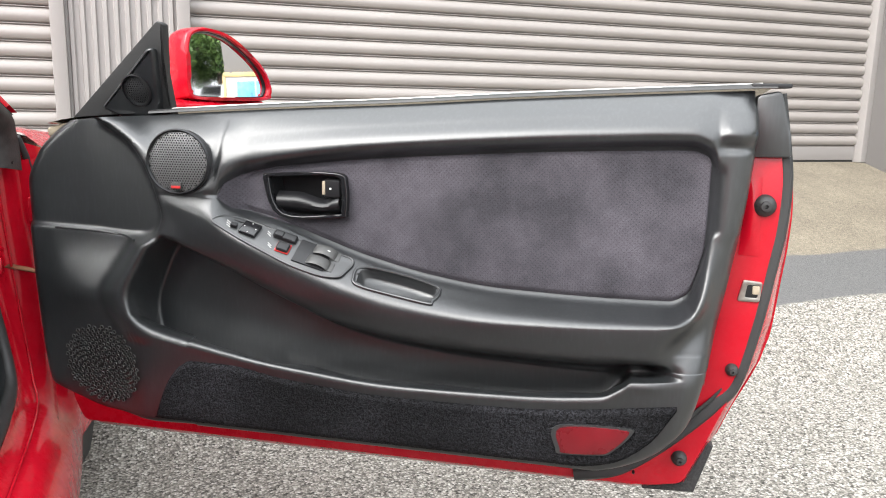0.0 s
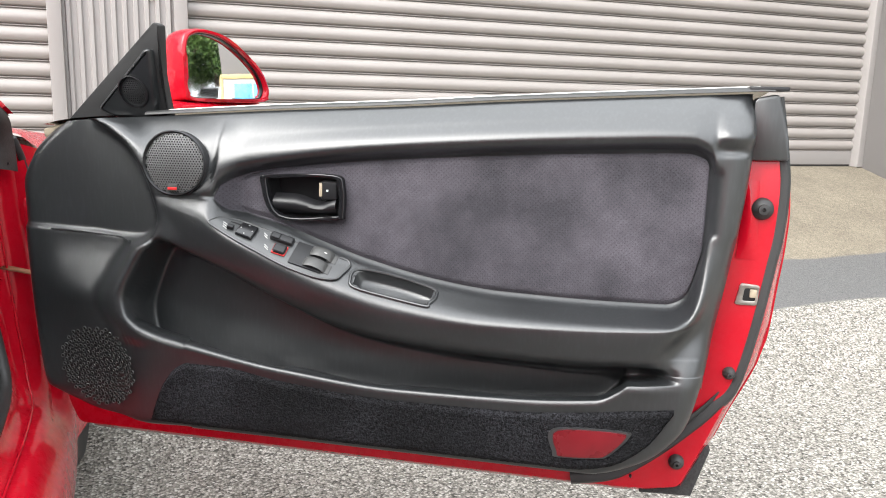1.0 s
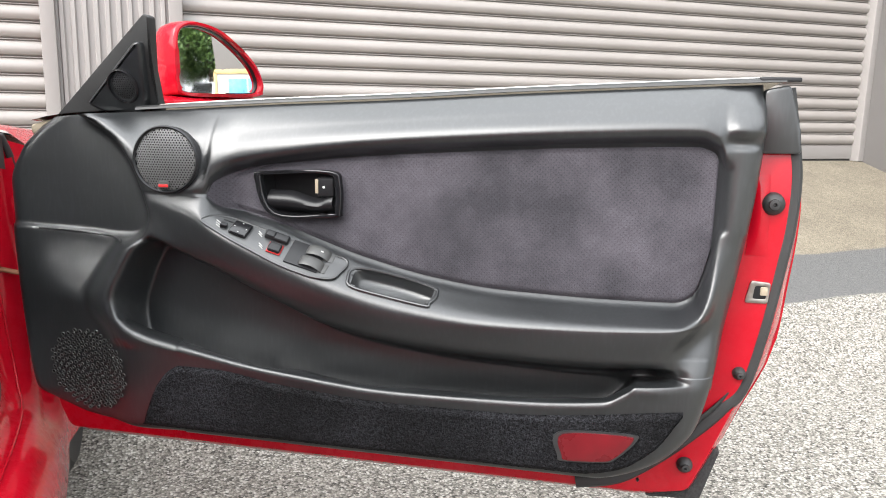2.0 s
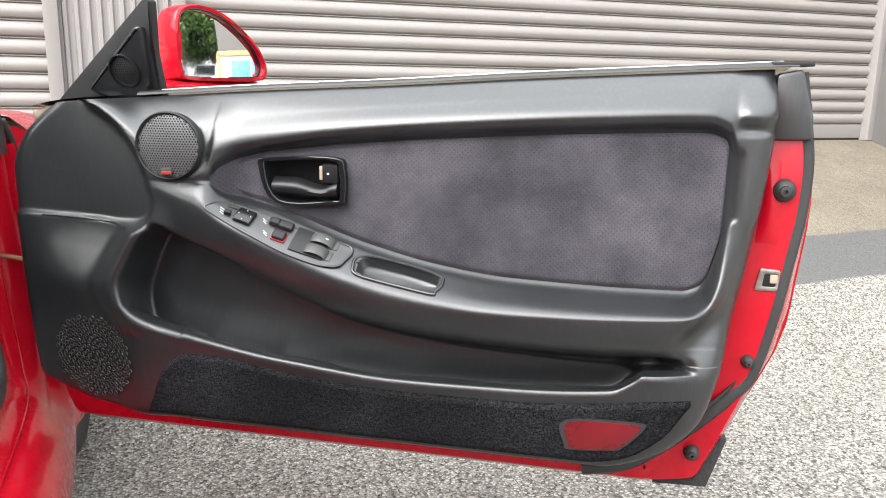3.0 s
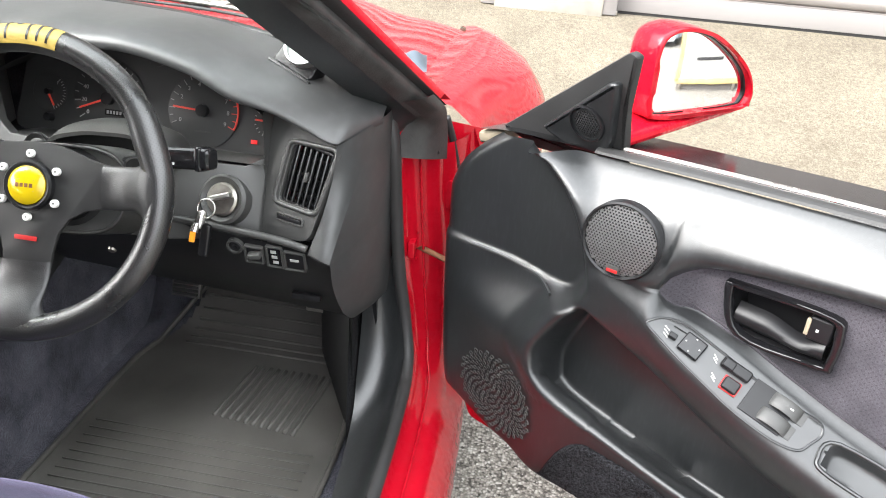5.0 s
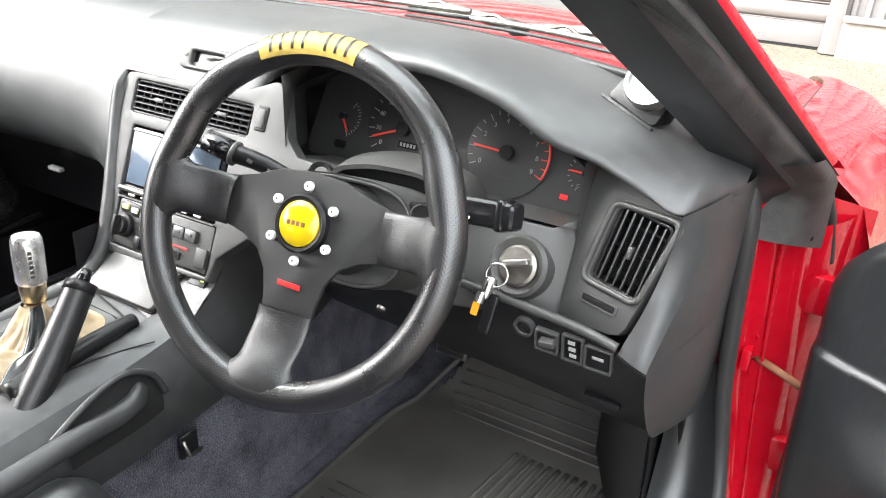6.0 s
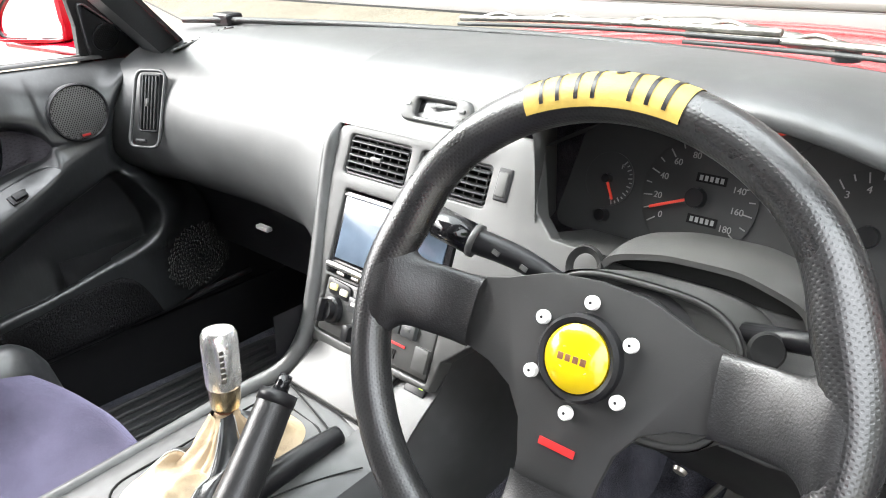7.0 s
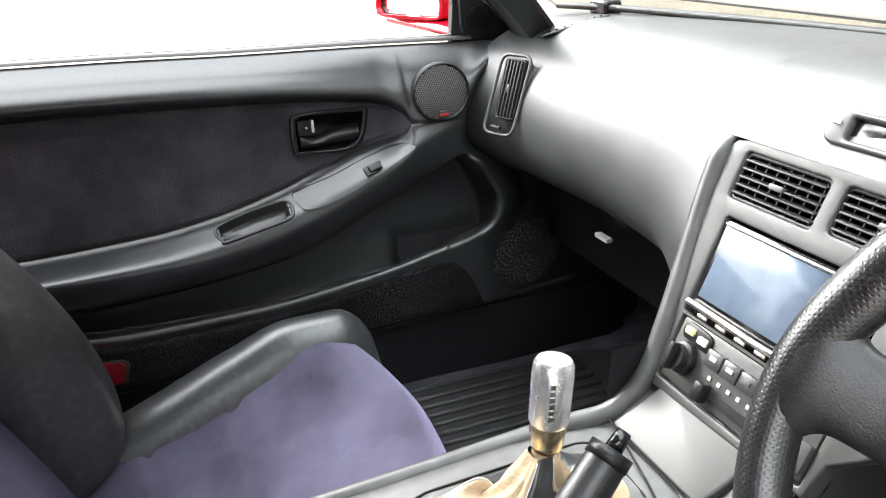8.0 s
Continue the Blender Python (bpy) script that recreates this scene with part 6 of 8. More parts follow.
def ring(x0, z0, x1, z1, r=0.006, seg=4):
    return [Vector(p) for p in rounded([on_plate(x0, z0), on_plate(x1, z0), on_plate(x1, z1), on_plate(x0, z1)], r, seg)]


VENT_L, VENT_R, RADIO, CLIMATE = (-1.000, 0.809, -0.896, 0.852), (-0.880, 0.812, -0.778, 0.852), (-0.988, 0.699, -0.800, 0.793), (-0.985, 0.634, -0.795, 0.697)
outline = [on_plate(*p) for p in ((-1.033, 0.832), (-1.029, 0.848), (-1.018, 0.859), (-1.000, 0.863), (-0.80, 0.866), (-0.752, 0.884), (-0.738, 0.884), (-0.712, 0.822), (-0.690, 0.804), (-0.60, 0.799), (-0.34, 0.799), (-0.318, 0.806), (-0.318, 0.700), (-0.45, 0.694), (-0.74, 0.694), (-0.782, 0.66), (-0.788, 0.628), (-0.985, 0.622), (-0.992, 0.64), (-1.012, 0.72), (-1.028, 0.80))]
plate_bm = moved(slab([Vector(p) for p in outline], [ring(*VENT_L), ring(*VENT_R), ring(*RADIO, 0.004), ring(*CLIMATE, 0.004)], 0.02, 0.0025, 3), P_LEAN)
for v in plate_bm.verts:                       # the end by the ignition lock turns away to meet the side vent
    v.co.y += 0.026 * step(-0.345, -0.318, v.co.x)
main_plate = part("instrument_surround", plate_bm, PLATE, dash, "grey plastic instrument and centre surround")


def vent(fm, w, h, fins, upright, name="air_vent"):
    """A louvred outlet: frame, slats one way and vanes behind them the other way, and a tab."""
    v = part(name, moved(slab(rounded([(-w / 2 - 0.004, -h / 2 - 0.004), (w / 2 + 0.004, -h / 2 - 0.004), (w / 2 + 0.004, h / 2 + 0.004), (-w / 2 - 0.004, h / 2 + 0.004)], 0.007), [rounded([(-w / 2, -h / 2), (w / 2, -h / 2), (w / 2, h / 2), (-w / 2, h / 2)], 0.004)], 0.02, 0.0015), fm @ Matrix.Translation((0, 0, -0.0035))), BLACK, dash, "louvred air vent")
    # near-black plate paints the shade inside the outlet
    part("vent_throat_shade", moved(block((w, h, 0.003), 0, at=(0, 0, -0.034)), fm), DEEP, v)
    for k in range(fins):
        f = (k + 0.5) / fins - 0.5
        if upright:
            part("louvre", moved(block((0.0022, h, 0.012), 0.0007), fm @ pose(f * w, 0, -0.005, 0, 22)), POD, v)
        else:
            part("louvre", moved(block((w, 0.0020, 0.010), 0.0007), fm @ pose(0, f * h, -0.005, 14)), POD, v)
    cross = 3 if upright else 7
    for k in range(cross):
        f = (k + 0.5) / cross - 0.5
        size = (w, 0.0015, 0.010) if upright else (0.0015, h, 0.010)
        part("vane", moved(block(size, 0.0004), fm @ Matrix.Translation((0 if upright else f * w, f * h if upright else 0, -0.014))), BLACK, v)
    part("vent_tab", moved(block((0.005, 0.014, 0.008) if upright else (0.018, 0.006, 0.008), 0.002), fm @ Matrix.Translation((0, 0, -0.002))), PLATE, v)
    return v


def plate_frame(x, z, dx=0.0, tilt=0.0):
    px, py = on_plate(x, z)
    return P_LEAN @ Matrix.Translation((px, py, 0)) @ pose(0, 0, 0, tilt, dx)


vent(plate_frame(-0.948, 0.8305), 0.098, 0.041, 5, False)
vent(plate_frame(-0.829, 0.832), 0.096, 0.038, 5, False)
part("hazard_switch", moved(block((0.019, 0.034, 0.010), 0.003, 3, at=(0, 0, -0.003)), plate_frame(-0.760, 0.838)), BLACK, main_plate)
part("switch_cap", moved(block((0.013, 0.026, 0.010), 0.003, 3, at=(0, 0, -0.001)), plate_frame(-0.760, 0.838)), PLATE, main_plate)
# head unit
unit = thing("head_unit", "double height car stereo with reflective screen", "car stereo", (-0.894, 1.36, 0.70))
rf = plate_frame(-0.894, 0.746)
part("fascia", moved(block((0.182, 0.098, 0.02), 0.004, at=(0, 0, -0.010)), rf), GLOSS, unit)
# the blotchy blue-grey base colour stands in for a reflected sky
part("screen", moved(block((0.166, 0.074, 0.002), 0.0008, at=(0, 0.006, 0.0012)), rf), plain("screen_painted_reflection", (0.07, 0.09, 0.12), 0.08, var=0.6, grain_depth=0, stain=11, spec=0.3), unit, "glossy blank display")
part("trim_bar", moved(tube([(-0.090, -0.040, 0.004), (0.0, -0.041, 0.005), (0.090, -0.040, 0.004)], 0.0035, 8), rf), CHROME, unit)
part("trim_bar", moved(tube([(-0.088, 0.045, 0.002), (0.088, 0.045, 0.002)], 0.0018, 6), rf), CHROME, unit)
for k in range(6):
    part("key", moved(block((0.014, 0.004, 0.003), 0.001, at=(-0.066 + 0.026 * k, -0.0475, 0.001)), rf), STEEL, unit)
# climate panel
cf = plate_frame(-0.890, 0.666)
clim = thing("climate_panel", "black heater control panel with knobs and keys", "control panel", (-0.89, 1.33, 0.63))
part("panel_face", moved(block((0.186, 0.066, 0.012), 0.004, at=(0, 0, -0.007)), cf), PLATE, clim)
part("lamp_bezel", moved(slab(rounded([(-0.086, 0.014), (-0.045, 0.011), (-0.045, 0.029), (-0.086, 0.032)], 0.008), depth=0.003, bevel=0.001), cf @ Matrix.Translation((0, 0, 0.0015))), BLACK, clim)
knob = part("fan_knob", moved(turned([(0.017, 0), (0.016, 0.006), (0.013, 0.008), (0.0125, 0.016), (0, 0.017)], 28), cf @ Matrix.Translation((-0.070, -0.004, 0))), BLACK, clim)
part("knob_grip", moved(block((0.006, 0.028, 0.012), 0.002, at=(-0.070, -0.004, 0.018)), cf @ pose(0, 0, 0)), BLACK, knob)
part("slider", moved(block((0.013, 0.020, 0.014), 0.004, at=(-0.030, -0.020, 0.006)), cf), BLACK, clim)
part("slide_slot", moved(block((0.075, 0.010, 0.002), 0.0006, at=(0.005, -0.020, 0.0)), cf), DEEP, clim)
for k in range(5):
    part("heater_key", moved(block((0.021, 0.017, 0.008), 0.002, at=(-0.033 + 0.0225 * k, 0.012, 0.001)), cf), POD, clim)
    part("key_mark", moved(block((0.008, 0.004, 0.001), 0.0003, at=(-0.033 + 0.0225 * k, 0.013, 0.0055)), cf), WHITE if k < 2 else PLATE, clim)
part("indicator_key", moved(block((0.013, 0.008, 0.005), 0.003, at=(-0.075, 0.023, 0.002)), cf), plain("warm_lamp", (0.55, 0.50, 0.22), 0.35, var=0.1, grain_depth=0), clim)
part("indicator_key", moved(block((0.013, 0.008, 0.005), 0.003, at=(-0.056, 0.0205, 0.002)), cf), plain("cream_lamp", (0.60, 0.57, 0.45), 0.35, var=0.1, grain_depth=0), clim)
for k in range(5):
    part("scale_mark", moved(block((0.004, 0.004, 0.001), 0.0003, at=(-0.032 + 0.013 * k, -0.006, 0.0)), cf), WHITE, clim)
part("red_mark", moved(block((0.030, 0.003, 0.001), 0.0003, at=(0.040, -0.008, 0.0)), cf), REDPRINT, clim)
part("side_key", moved(block((0.020, 0.026, 0.006), 0.002, at=(0.083, -0.012, 0.002)), cf), PLATE, clim)
# clock in the dash crest
ck = frame_of((-0.876, 1.4275, 0.8935), (1, 0, 0), (0, 0.42, 0.90))
clock = part("clock_bezel", moved(slab(rounded([(-0.054, -0.016), (0.054, -0.016), (0.050, 0.016), (-0.050, 0.016)], 0.014, 6), [rounded([(-0.030, -0.010), (0.030, -0.010), (0.029, 0.010), (-0.029, 0.010)], 0.004)], 0.03, 0.003, 3), ck), PLATE, dash, "oval digital clock")
part("clock_window", moved(block((0.060, 0.020, 0.002), 0.0005, at=(0, 0, -0.008)), ck), GLOSS, clock)
for x in (-0.042, 0.041):
    part("clock_key", moved(block((0.008, 0.004, 0.003), 0.001, at=(x, 0.003, 0.001)), ck), WHITE if x < 0 else PLATE, clock)
part("clock_key", moved(block((0.008, 0.004, 0.003), 0.001, at=(0.041, -0.006, 0.001)), ck), PLATE, clock)
# right-hand vent panel, turned to the driver
R_PANEL = frame_of((-0.2545, 1.391, 0.792), (1, -0.343, 0), (0, 0.36, 1))


def on_right(x, z):
    return ((x + 0.2545) * 1.057, (z - 0.792) / 0.94)


rp = [on_right(*p) for p in ((-0.322, 0.884), (-0.300, 0.874), (-0.268, 0.858), (-0.222, 0.845), (-0.212, 0.840), (-0.209, 0.830), (-0.231, 0.722), (-0.236, 0.713), (-0.246, 0.709), (-0.322, 0.700))]
vent_loop = [on_right(*p) for p in ((-0.283, 0.830), (-0.217, 0.833), (-0.232, 0.752), (-0.291, 0.754))]
vhole = [Vector(p) for p in rounded(vent_loop, 0.008)]
side_plate = part("vent_surround", moved(slab([Vector(p) for p in rp], [vhole], 0.02, 0.001, 2), R_PANEL), PLATE, dash)
part("vent_border", moved(tube([(p[0] * 1.0, p[1], 0.0005) for p in rounded([(q[0] * 1.14 - 0.002 * (q[0] < 0), q[1] * 1.10) for q in vent_loop], 0.012, 5)], 0.0035, 8, closed=True), R_PANEL), PLATE, side_plate)
vent(R_PANEL @ pose(0, 0, 0, 0, 0, -5), 0.058, 0.079, 6, True)
slot_at = on_right(-0.268, 0.733)
part("coin_slot", moved(block((0.040, 0.006, 0.004), 0.002, at=(slot_at[0], slot_at[1], 0.0005)), R_PANEL), BLACK, side_plate)
part("slot_rim", moved(slab(rounded([(-0.024, -0.006), (0.024, -0.006), (0.024, 0.006), (-0.024, 0.006)], 0.004), [rounded([(-0.021, -0.0035), (0.021, -0.0035), (0.021, 0.0035), (-0.021, 0.0035)], 0.002)], 0.004, 0.0008), R_PANEL @ Matrix.Translation((slot_at[0], slot_at[1], 0.002))), PLATE, side_plate)
# dash end cheek and lower panels
edge_line = [(-0.208, 1.386, 0.846), (-0.213, 1.379, 0.80), (-0.223, 1.363, 0.75), (-0.234, 1.350, 0.714), (-0.238, 1.344, 0.700)]
ridge_line = [(-0.173, 1.470, 0.859), (-0.183, 1.425, 0.810), (-0.194, 1.378, 0.752), (-0.203, 1.345, 0.705), (-0.205, 1.338, 0.691)]
back_line = [(-0.164, 1.520, 0.868), (-0.162, 1.535, 0.81), (-0.162, 1.545, 0.75), (-0.163, 1.548, 0.705), (-0.164, 1.548, 0.691)]
part("end_face", between(edge_line, ridge_line, 0.006), SMOOTH, dash, "rounded charcoal end of the dash", angle=60)
part("end_cheek", between(ridge_line, back_line, 0.005, out=Vector((1, 0, 0))), SMOOTH, dash, angle=60)
knee_line = [(-0.205, 1.339, 0.694), (-0.203, 1.346, 0.650), (-0.202, 1.385, 0.590), (-0.203, 1.430, 0.548), (-0.204, 1.468, 0.524)]
knee_back = [(-0.164, 1.548, 0.696), (-0.164, 1.552, 0.650), (-0.166, 1.56, 0.60), (-0.168, 1.57, 0.55), (-0.170, 1.58, 0.528)]
part("knee_corner", between(knee_line, knee_back, 0.006, out=Vector((1, 0, 0))), SMOOTH, dash, "lower end of the dash", angle=60)
part("end_seam", tube(smooth_path([(-0.238, 1.343, 0.699), (-0.222, 1.339, 0.694), (-0.205, 1.3375, 0.6895)], 6), 0.0010, 6), DEEP, dash)
low = sheet(lambda s, t: (lerp(-0.70, -0.205, s), lerp(1.358 - 0.012 * s, 1.470, t ** 1.3), lerp(0.724 - 0.026 * s ** 2, lerp(0.555, 0.524, s), t) - 0.006 * math.sin(t * math.pi)), 30, 10)
part("knee_panel", low, BLACK, dash, "black lower knee panel")
part("panel_edge", tube(spine([(-0.48, 1.352, 0.724), (-0.40, 1.351, 0.722), (-0.34, 1.350, 0.718), (-0.28, 1.348, 0.713), (-0.240, 1.3455, 0.706)]), 0.0055, 8, flat=1.0), PLATE, dash)
for x, z, w, h, marks in ((-0.318, 0.684, 0.022, 0.024, 0), (-0.288, 0.685, 0.019, 0.032, 3), (-0.259, 0.682, 0.026, 0.028, 0)):
    fm = frame_of((x, 1.353, z), (1, 0, 0), (0, -0.20, 0.98))
    surround = rounded([(-w / 2 - 0.003, -h / 2 - 0.003), (w / 2 + 0.003, -h / 2 - 0.003), (w / 2 + 0.003, h / 2 + 0.003), (-w / 2 - 0.003, h / 2 + 0.003)], 0.003)
    opening = rounded([(-w / 2, -h / 2), (w / 2, -h / 2), (w / 2, h / 2), (-w / 2, h / 2)], 0.002)
    part("switch_bezel", moved(slab(surround, [opening], 0.012, 0.0008), fm @ Matrix.Translation((0, 0, 0.005))), PLATE, dash)
    sw = part("dash_switch", moved(block((w, h, 0.012), 0.002, 3, at=(0, 0, -0.003)), fm), GLOSS if marks else BLACK, dash)
    for k in range(marks):
        part("switch_mark", moved(block((0.008, 0.005, 0.001), 0.0003, at=(0.001 * (k - 1), 0.009 - 0.009 * k, 0.0036)), fm), DIMPRINT, sw)
    if x > -0.27:
        part("switch_mark", moved(block((0.013, 0.004, 0.001), 0.0004, at=(0, 0.002, 0.0036)), fm), DIMPRINT, sw)
lever_at = frame_of((-0.315, 1.345, 0.686), (1, 0, 0.15), (0, -0.20, 0.98))
part("switch_lever", moved(block((0.018, 0.008, 0.012), 0.002), lever_at), PLATE, dash)
wheel_at = frame_of((-0.345, 1.350, 0.694), (1, 0, 0), (0, -0.20, 0.98))
part("dimmer_ring", moved(turned([(0.012, -0.006), (0.012, 0.004), (0.009, 0.004), (0.008, 0.0)], 24), wheel_at), PLATE, dash)
part("dimmer_wheel", moved(turned([(0.008, -0.004), (0.008, 0.002), (0.004, 0.003), (0, 0.001)], 16), wheel_at), BLACK, dash)
part("hood_release", block((0.045, 0.03, 0.010), 0.003, at=(-0.262, 1.415, 0.592)), BLACK, dash)
ign = frame_of((-0.365, 1.372, 0.752), (1, -0.1, 0), (0, 0.44, 0.898))
lock = part("ignition_ring", moved(turned([(0.036, -0.01), (0.035, 0.008), (0.031, 0.012), (0.026, 0.008), (0.0235, 0.006)], 36), ign), PLATE, dash, "ignition lock with a worn metal face")
part("lock_face", moved(turned([(0.0235, 0.0), (0.023, 0.010), (0.020, 0.013), (0, 0.013)], 32), ign), STEEL, lock)
keys = thing("car_key", "ignition key with ring, fob and orange tag", "key", ign @ Vector((0, 0, 0.02)))
part("key_blade", moved(block((0.030, 0.007, 0.012), 0.002, at=(0.004, 0.002, 0.019)), ign @ pose(0, 0, 0, 0, 0, 20)), CHROME, keys)
part("key_ring", moved(tube([(0.013 * math.cos(a * math.tau / 20) - 0.012, 0.013 * math.sin(a * math.tau / 20) - 0.016, 0.026) for a in range(20)], 0.0012, 6, closed=True), ign), CHROME, keys)
part("fob", moved(block((0.014, 0.046, 0.009), 0.004, 3, at=(-0.010, -0.058, 0.022)), ign @ pose(0, 0, 0, 10, 0, -4)), BLACK, keys)
part("fob_tag", moved(block((0.008, 0.016, 0.004), 0.002, at=(-0.021, -0.056, 0.034)), ign), ORANGE, keys)
part("charm", moved(turned([(0.006, -0.012), (0.007, 0.0), (0.004, 0.012), (0, 0.013)], 14), ign @ Matrix.Translation((-0.017, -0.032, 0.027)) @ pose(0, 0, 0, 80)), CHROME, keys)
part("charm", moved(turned([(0.006, -0.006), (0.006, 0.006), (0, 0.008)], 12), ign @ Matrix.Translation((-0.020, -0.044, 0.032)) @ pose(0, 0, 0, 80)), CHROME, keys)
# instrument cluster
CL = frame_of((-0.525, 1.507, 0.828), (1, 0, 0), (0, 0.36, 1))
cl_out = [Vector(p) for p in rounded([(-0.235, -0.060), (-0.215, 0.060), (-0.10, 0.105), (0.06, 0.105), (0.17, 0.065), (0.215, 0.02), (0.205, -0.060)], 0.02)]
cluster = part("instrument_panel", moved(slab(cl_out, depth=0.004), CL), GAUGEFACE, dash, "black instrument cluster with red needles")
shelf = sheet(lambda s, t: (lerp(-0.712, -0.318, s), lerp(1.392, 1.500, t), lerp(0.801, 0.772, t)), 20, 6)
part("cluster_shelf", shelf, PLATE, cluster)
part("cluster_cheek", sheet(lambda s, t: (lerp(-0.712, -0.765, t), lerp(1.392, 1.50, t), lerp(0.80 - 0.02 * t, 0.90 - 0.01 * t, s)) if s < 1 else (lerp(-0.738, -0.76, t), lerp(1.42, 1.52, t), 0.895), 8, 6), PLATE, cluster)
part("cluster_cheek", sheet(lambda s, t: (lerp(-0.318, -0.312, t), lerp(1.405, 1.52, t), lerp(0.785, 0.872, s)), 6, 6), PLATE, cluster)
part("cluster_roof", sheet(lambda s, t: (lerp(-0.75, -0.30, s), lerp(1.44, 1.55, t), 0.932 - 0.13 * (abs(s - 0.45) * 1.6) ** 2), 24, 4), MATT, cluster)


def dial(x, z, r, a0, a1, ticks, needle, nums=(), size=0.009, red_from=None):
    """A dial: ring of ticks, printed numbers, needle and hub. Angles are clockwise from straight up."""
    px, py = x + 0.525, (z - 0.828) / 0.94
    at = CL @ Matrix.Translation((px, py, 0.0015))
    d = part("dial_face", moved(turned([(r, -0.001), (r, 0.0005), (r * 0.985, 0.0008), (0, 0.0008)], 48), at), GAUGEFACE, cluster)
    for k in range(ticks + 1):
        a = radians(lerp(a0, a1, k / ticks))
        long = 0.16 if k % 2 == 0 else 0.10
        part("tick", moved(block((0.0012, r * long, 0.0006), 0, at=(0, r * (0.96 - long / 2), 0.0014)), at @ pose(0, 0, 0, 0, 0, -math.degrees(a))), NEEDLE if red_from is not None and k >= red_from else DIMPRINT, d, smooth=False)
    if red_from is not None:
        arc = [(r * 0.985 * math.sin(radians(lerp(a0, a1, q))), r * 0.985 * math.cos(radians(lerp(a0, a1, q))), 0.0015) for q in [red_from / ticks + (1 - red_from / ticks) * i / 12 for i in range(13)]]
        part("red_line", moved(tube(arc, 0.0014, 6), at), NEEDLE, d)
    for k, text in nums:
        a = radians(lerp(a0, a1, k))
        rr = r * 0.70
        lettering(text, size, at @ Matrix.Translation((rr * math.sin(a), rr * math.cos(a), 0.0012)), DIMPRINT, "numeral", d)
    part("needle", moved(block((0.0028, r * 0.80, 0.0015), 0.0005, at=(0, r * 0.42, 0.006)), at @ pose(0, 0, 0, 0, 0, -needle)), NEEDLE, d)
    part("needle_hub", moved(turned([(r * 0.17, 0.0), (r * 0.16, 0.009), (0, 0.0095)], 24), at), BLACK, d)
    return d


dial(-0.702, 0.828, 0.028, 40, 160, 12, 150, ((0.02, "F"), (1.0, "E")), 0.007)
speedo = dial(-0.604, 0.828, 0.058, -125, 125, 18, -112, ((0.0, "0"), (0.111, "20"), (0.222, "40"), (0.333, "60"), (0.444, "80"), (0.777, "140"), (0.888, "160"), (1.0, "180")), 0.0088)
tach = dial(-0.452, 0.827, 0.056, -115, 115, 18, -87, ((0.0, "0"), (0.222, "2"), (0.333, "3"), (0.444, "4"), (0.555, "5"), (0.667, "6"), (0.778, "7"), (0.889, "8"), (1.0, "9")), 0.0088, 14)
dial(-0.347, 0.823, 0.025, -25, -155, 8, -88, ((0.0, "H"), (1.0, "C")), 0.006)
dial(-0.530, 0.898, 0.018, -100, 20, 4, -110)
speedo_at = CL @ Matrix.Translation((-0.604 + 0.525, 0, 0.003))
for dy in (0.020, -0.020):
    part("odometer_window", moved(block((0.030, 0.009, 0.001), 0.0003, at=(0.010, dy, 0.0)), speedo_at), DEEP, speedo)
    for k in range(5):
        part("odometer_digit", moved(block((0.003, 0.005, 0.0008), 0, at=(0.0 + 0.0052 * k, dy, 0.0012)), speedo_at), DIMPRINT, speedo)
part("unit_print", moved(block((0.014, 0.003, 0.0006), 0, at=(0.008, -0.034, 0.0)), speedo_at), PLATE, speedo)
part("unit_print", moved(block((0.026, 0.0025, 0.0006), 0, at=(-0.452 + 0.525 + 0.002, -0.032, 0.004)), CL), PLATE, tach)
part("warning_lamp", moved(block((0.010, 0.006, 0.001), 0.0004, at=(-0.369 + 0.525, -0.038, 0.002)), CL), WARN, cluster, "lit red warning lamp")
part("trip_reset", moved(turned([(0.007, 0), (0.006, 0.010), (0, 0.011)], 16), CL @ Matrix.Translation((-0.700 + 0.525, -0.038, 0))), BLACK, cluster)
# gauge pod on the dash top
pod = thing("gauge_pod", "boost gauge with a white dial in a black bracket", "gauge", (-0.297, 1.468, 0.918))
pf = frame_of((-0.298, 1.466, 0.917), (0.057, -0.019, -0.020), (0.0, 0.55, 0.83))
part("bracket", moved(slab(rounded([(-0.033, 0.0), (0.033, 0.0), (0.030, 0.05), (-0.030, 0.05)], 0.008), depth=0.030, bevel=0.002), pf), BLACK, pod)
part("bracket_foot", moved(block((0.072, 0.004, 0.040), 0.0015, at=(0, -0.003, -0.014)), pf), BLACK, pod)
cup = part("gauge_cup", moved(turned([(0.026, -0.03), (0.0275, 0.010), (0.026, 0.014), (0.0235, 0.013), (0.023, 0.008)], 36), pf @ Matrix.Translation((0.002, 0.034, 0.002))), CHROME, pod)
part("gauge_dial", moved(turned([(0.0235, 0.0), (0.0235, 0.007), (0, 0.007)], 36), pf @ Matrix.Translation((0.002, 0.034, 0.002))), WHITEFACE, cup)
part("gauge_needle", moved(block((0.002, 0.018, 0.001), 0.0003, at=(0.002, 0.040, 0.0105)), pf), BLACK, cup)
part("gauge_hub", moved(turned([(0.005, 0), (0.004, 0.003), (0, 0.003)], 16), pf @ Matrix.Translation((0.002, 0.034, 0.010))), STEEL, cup)
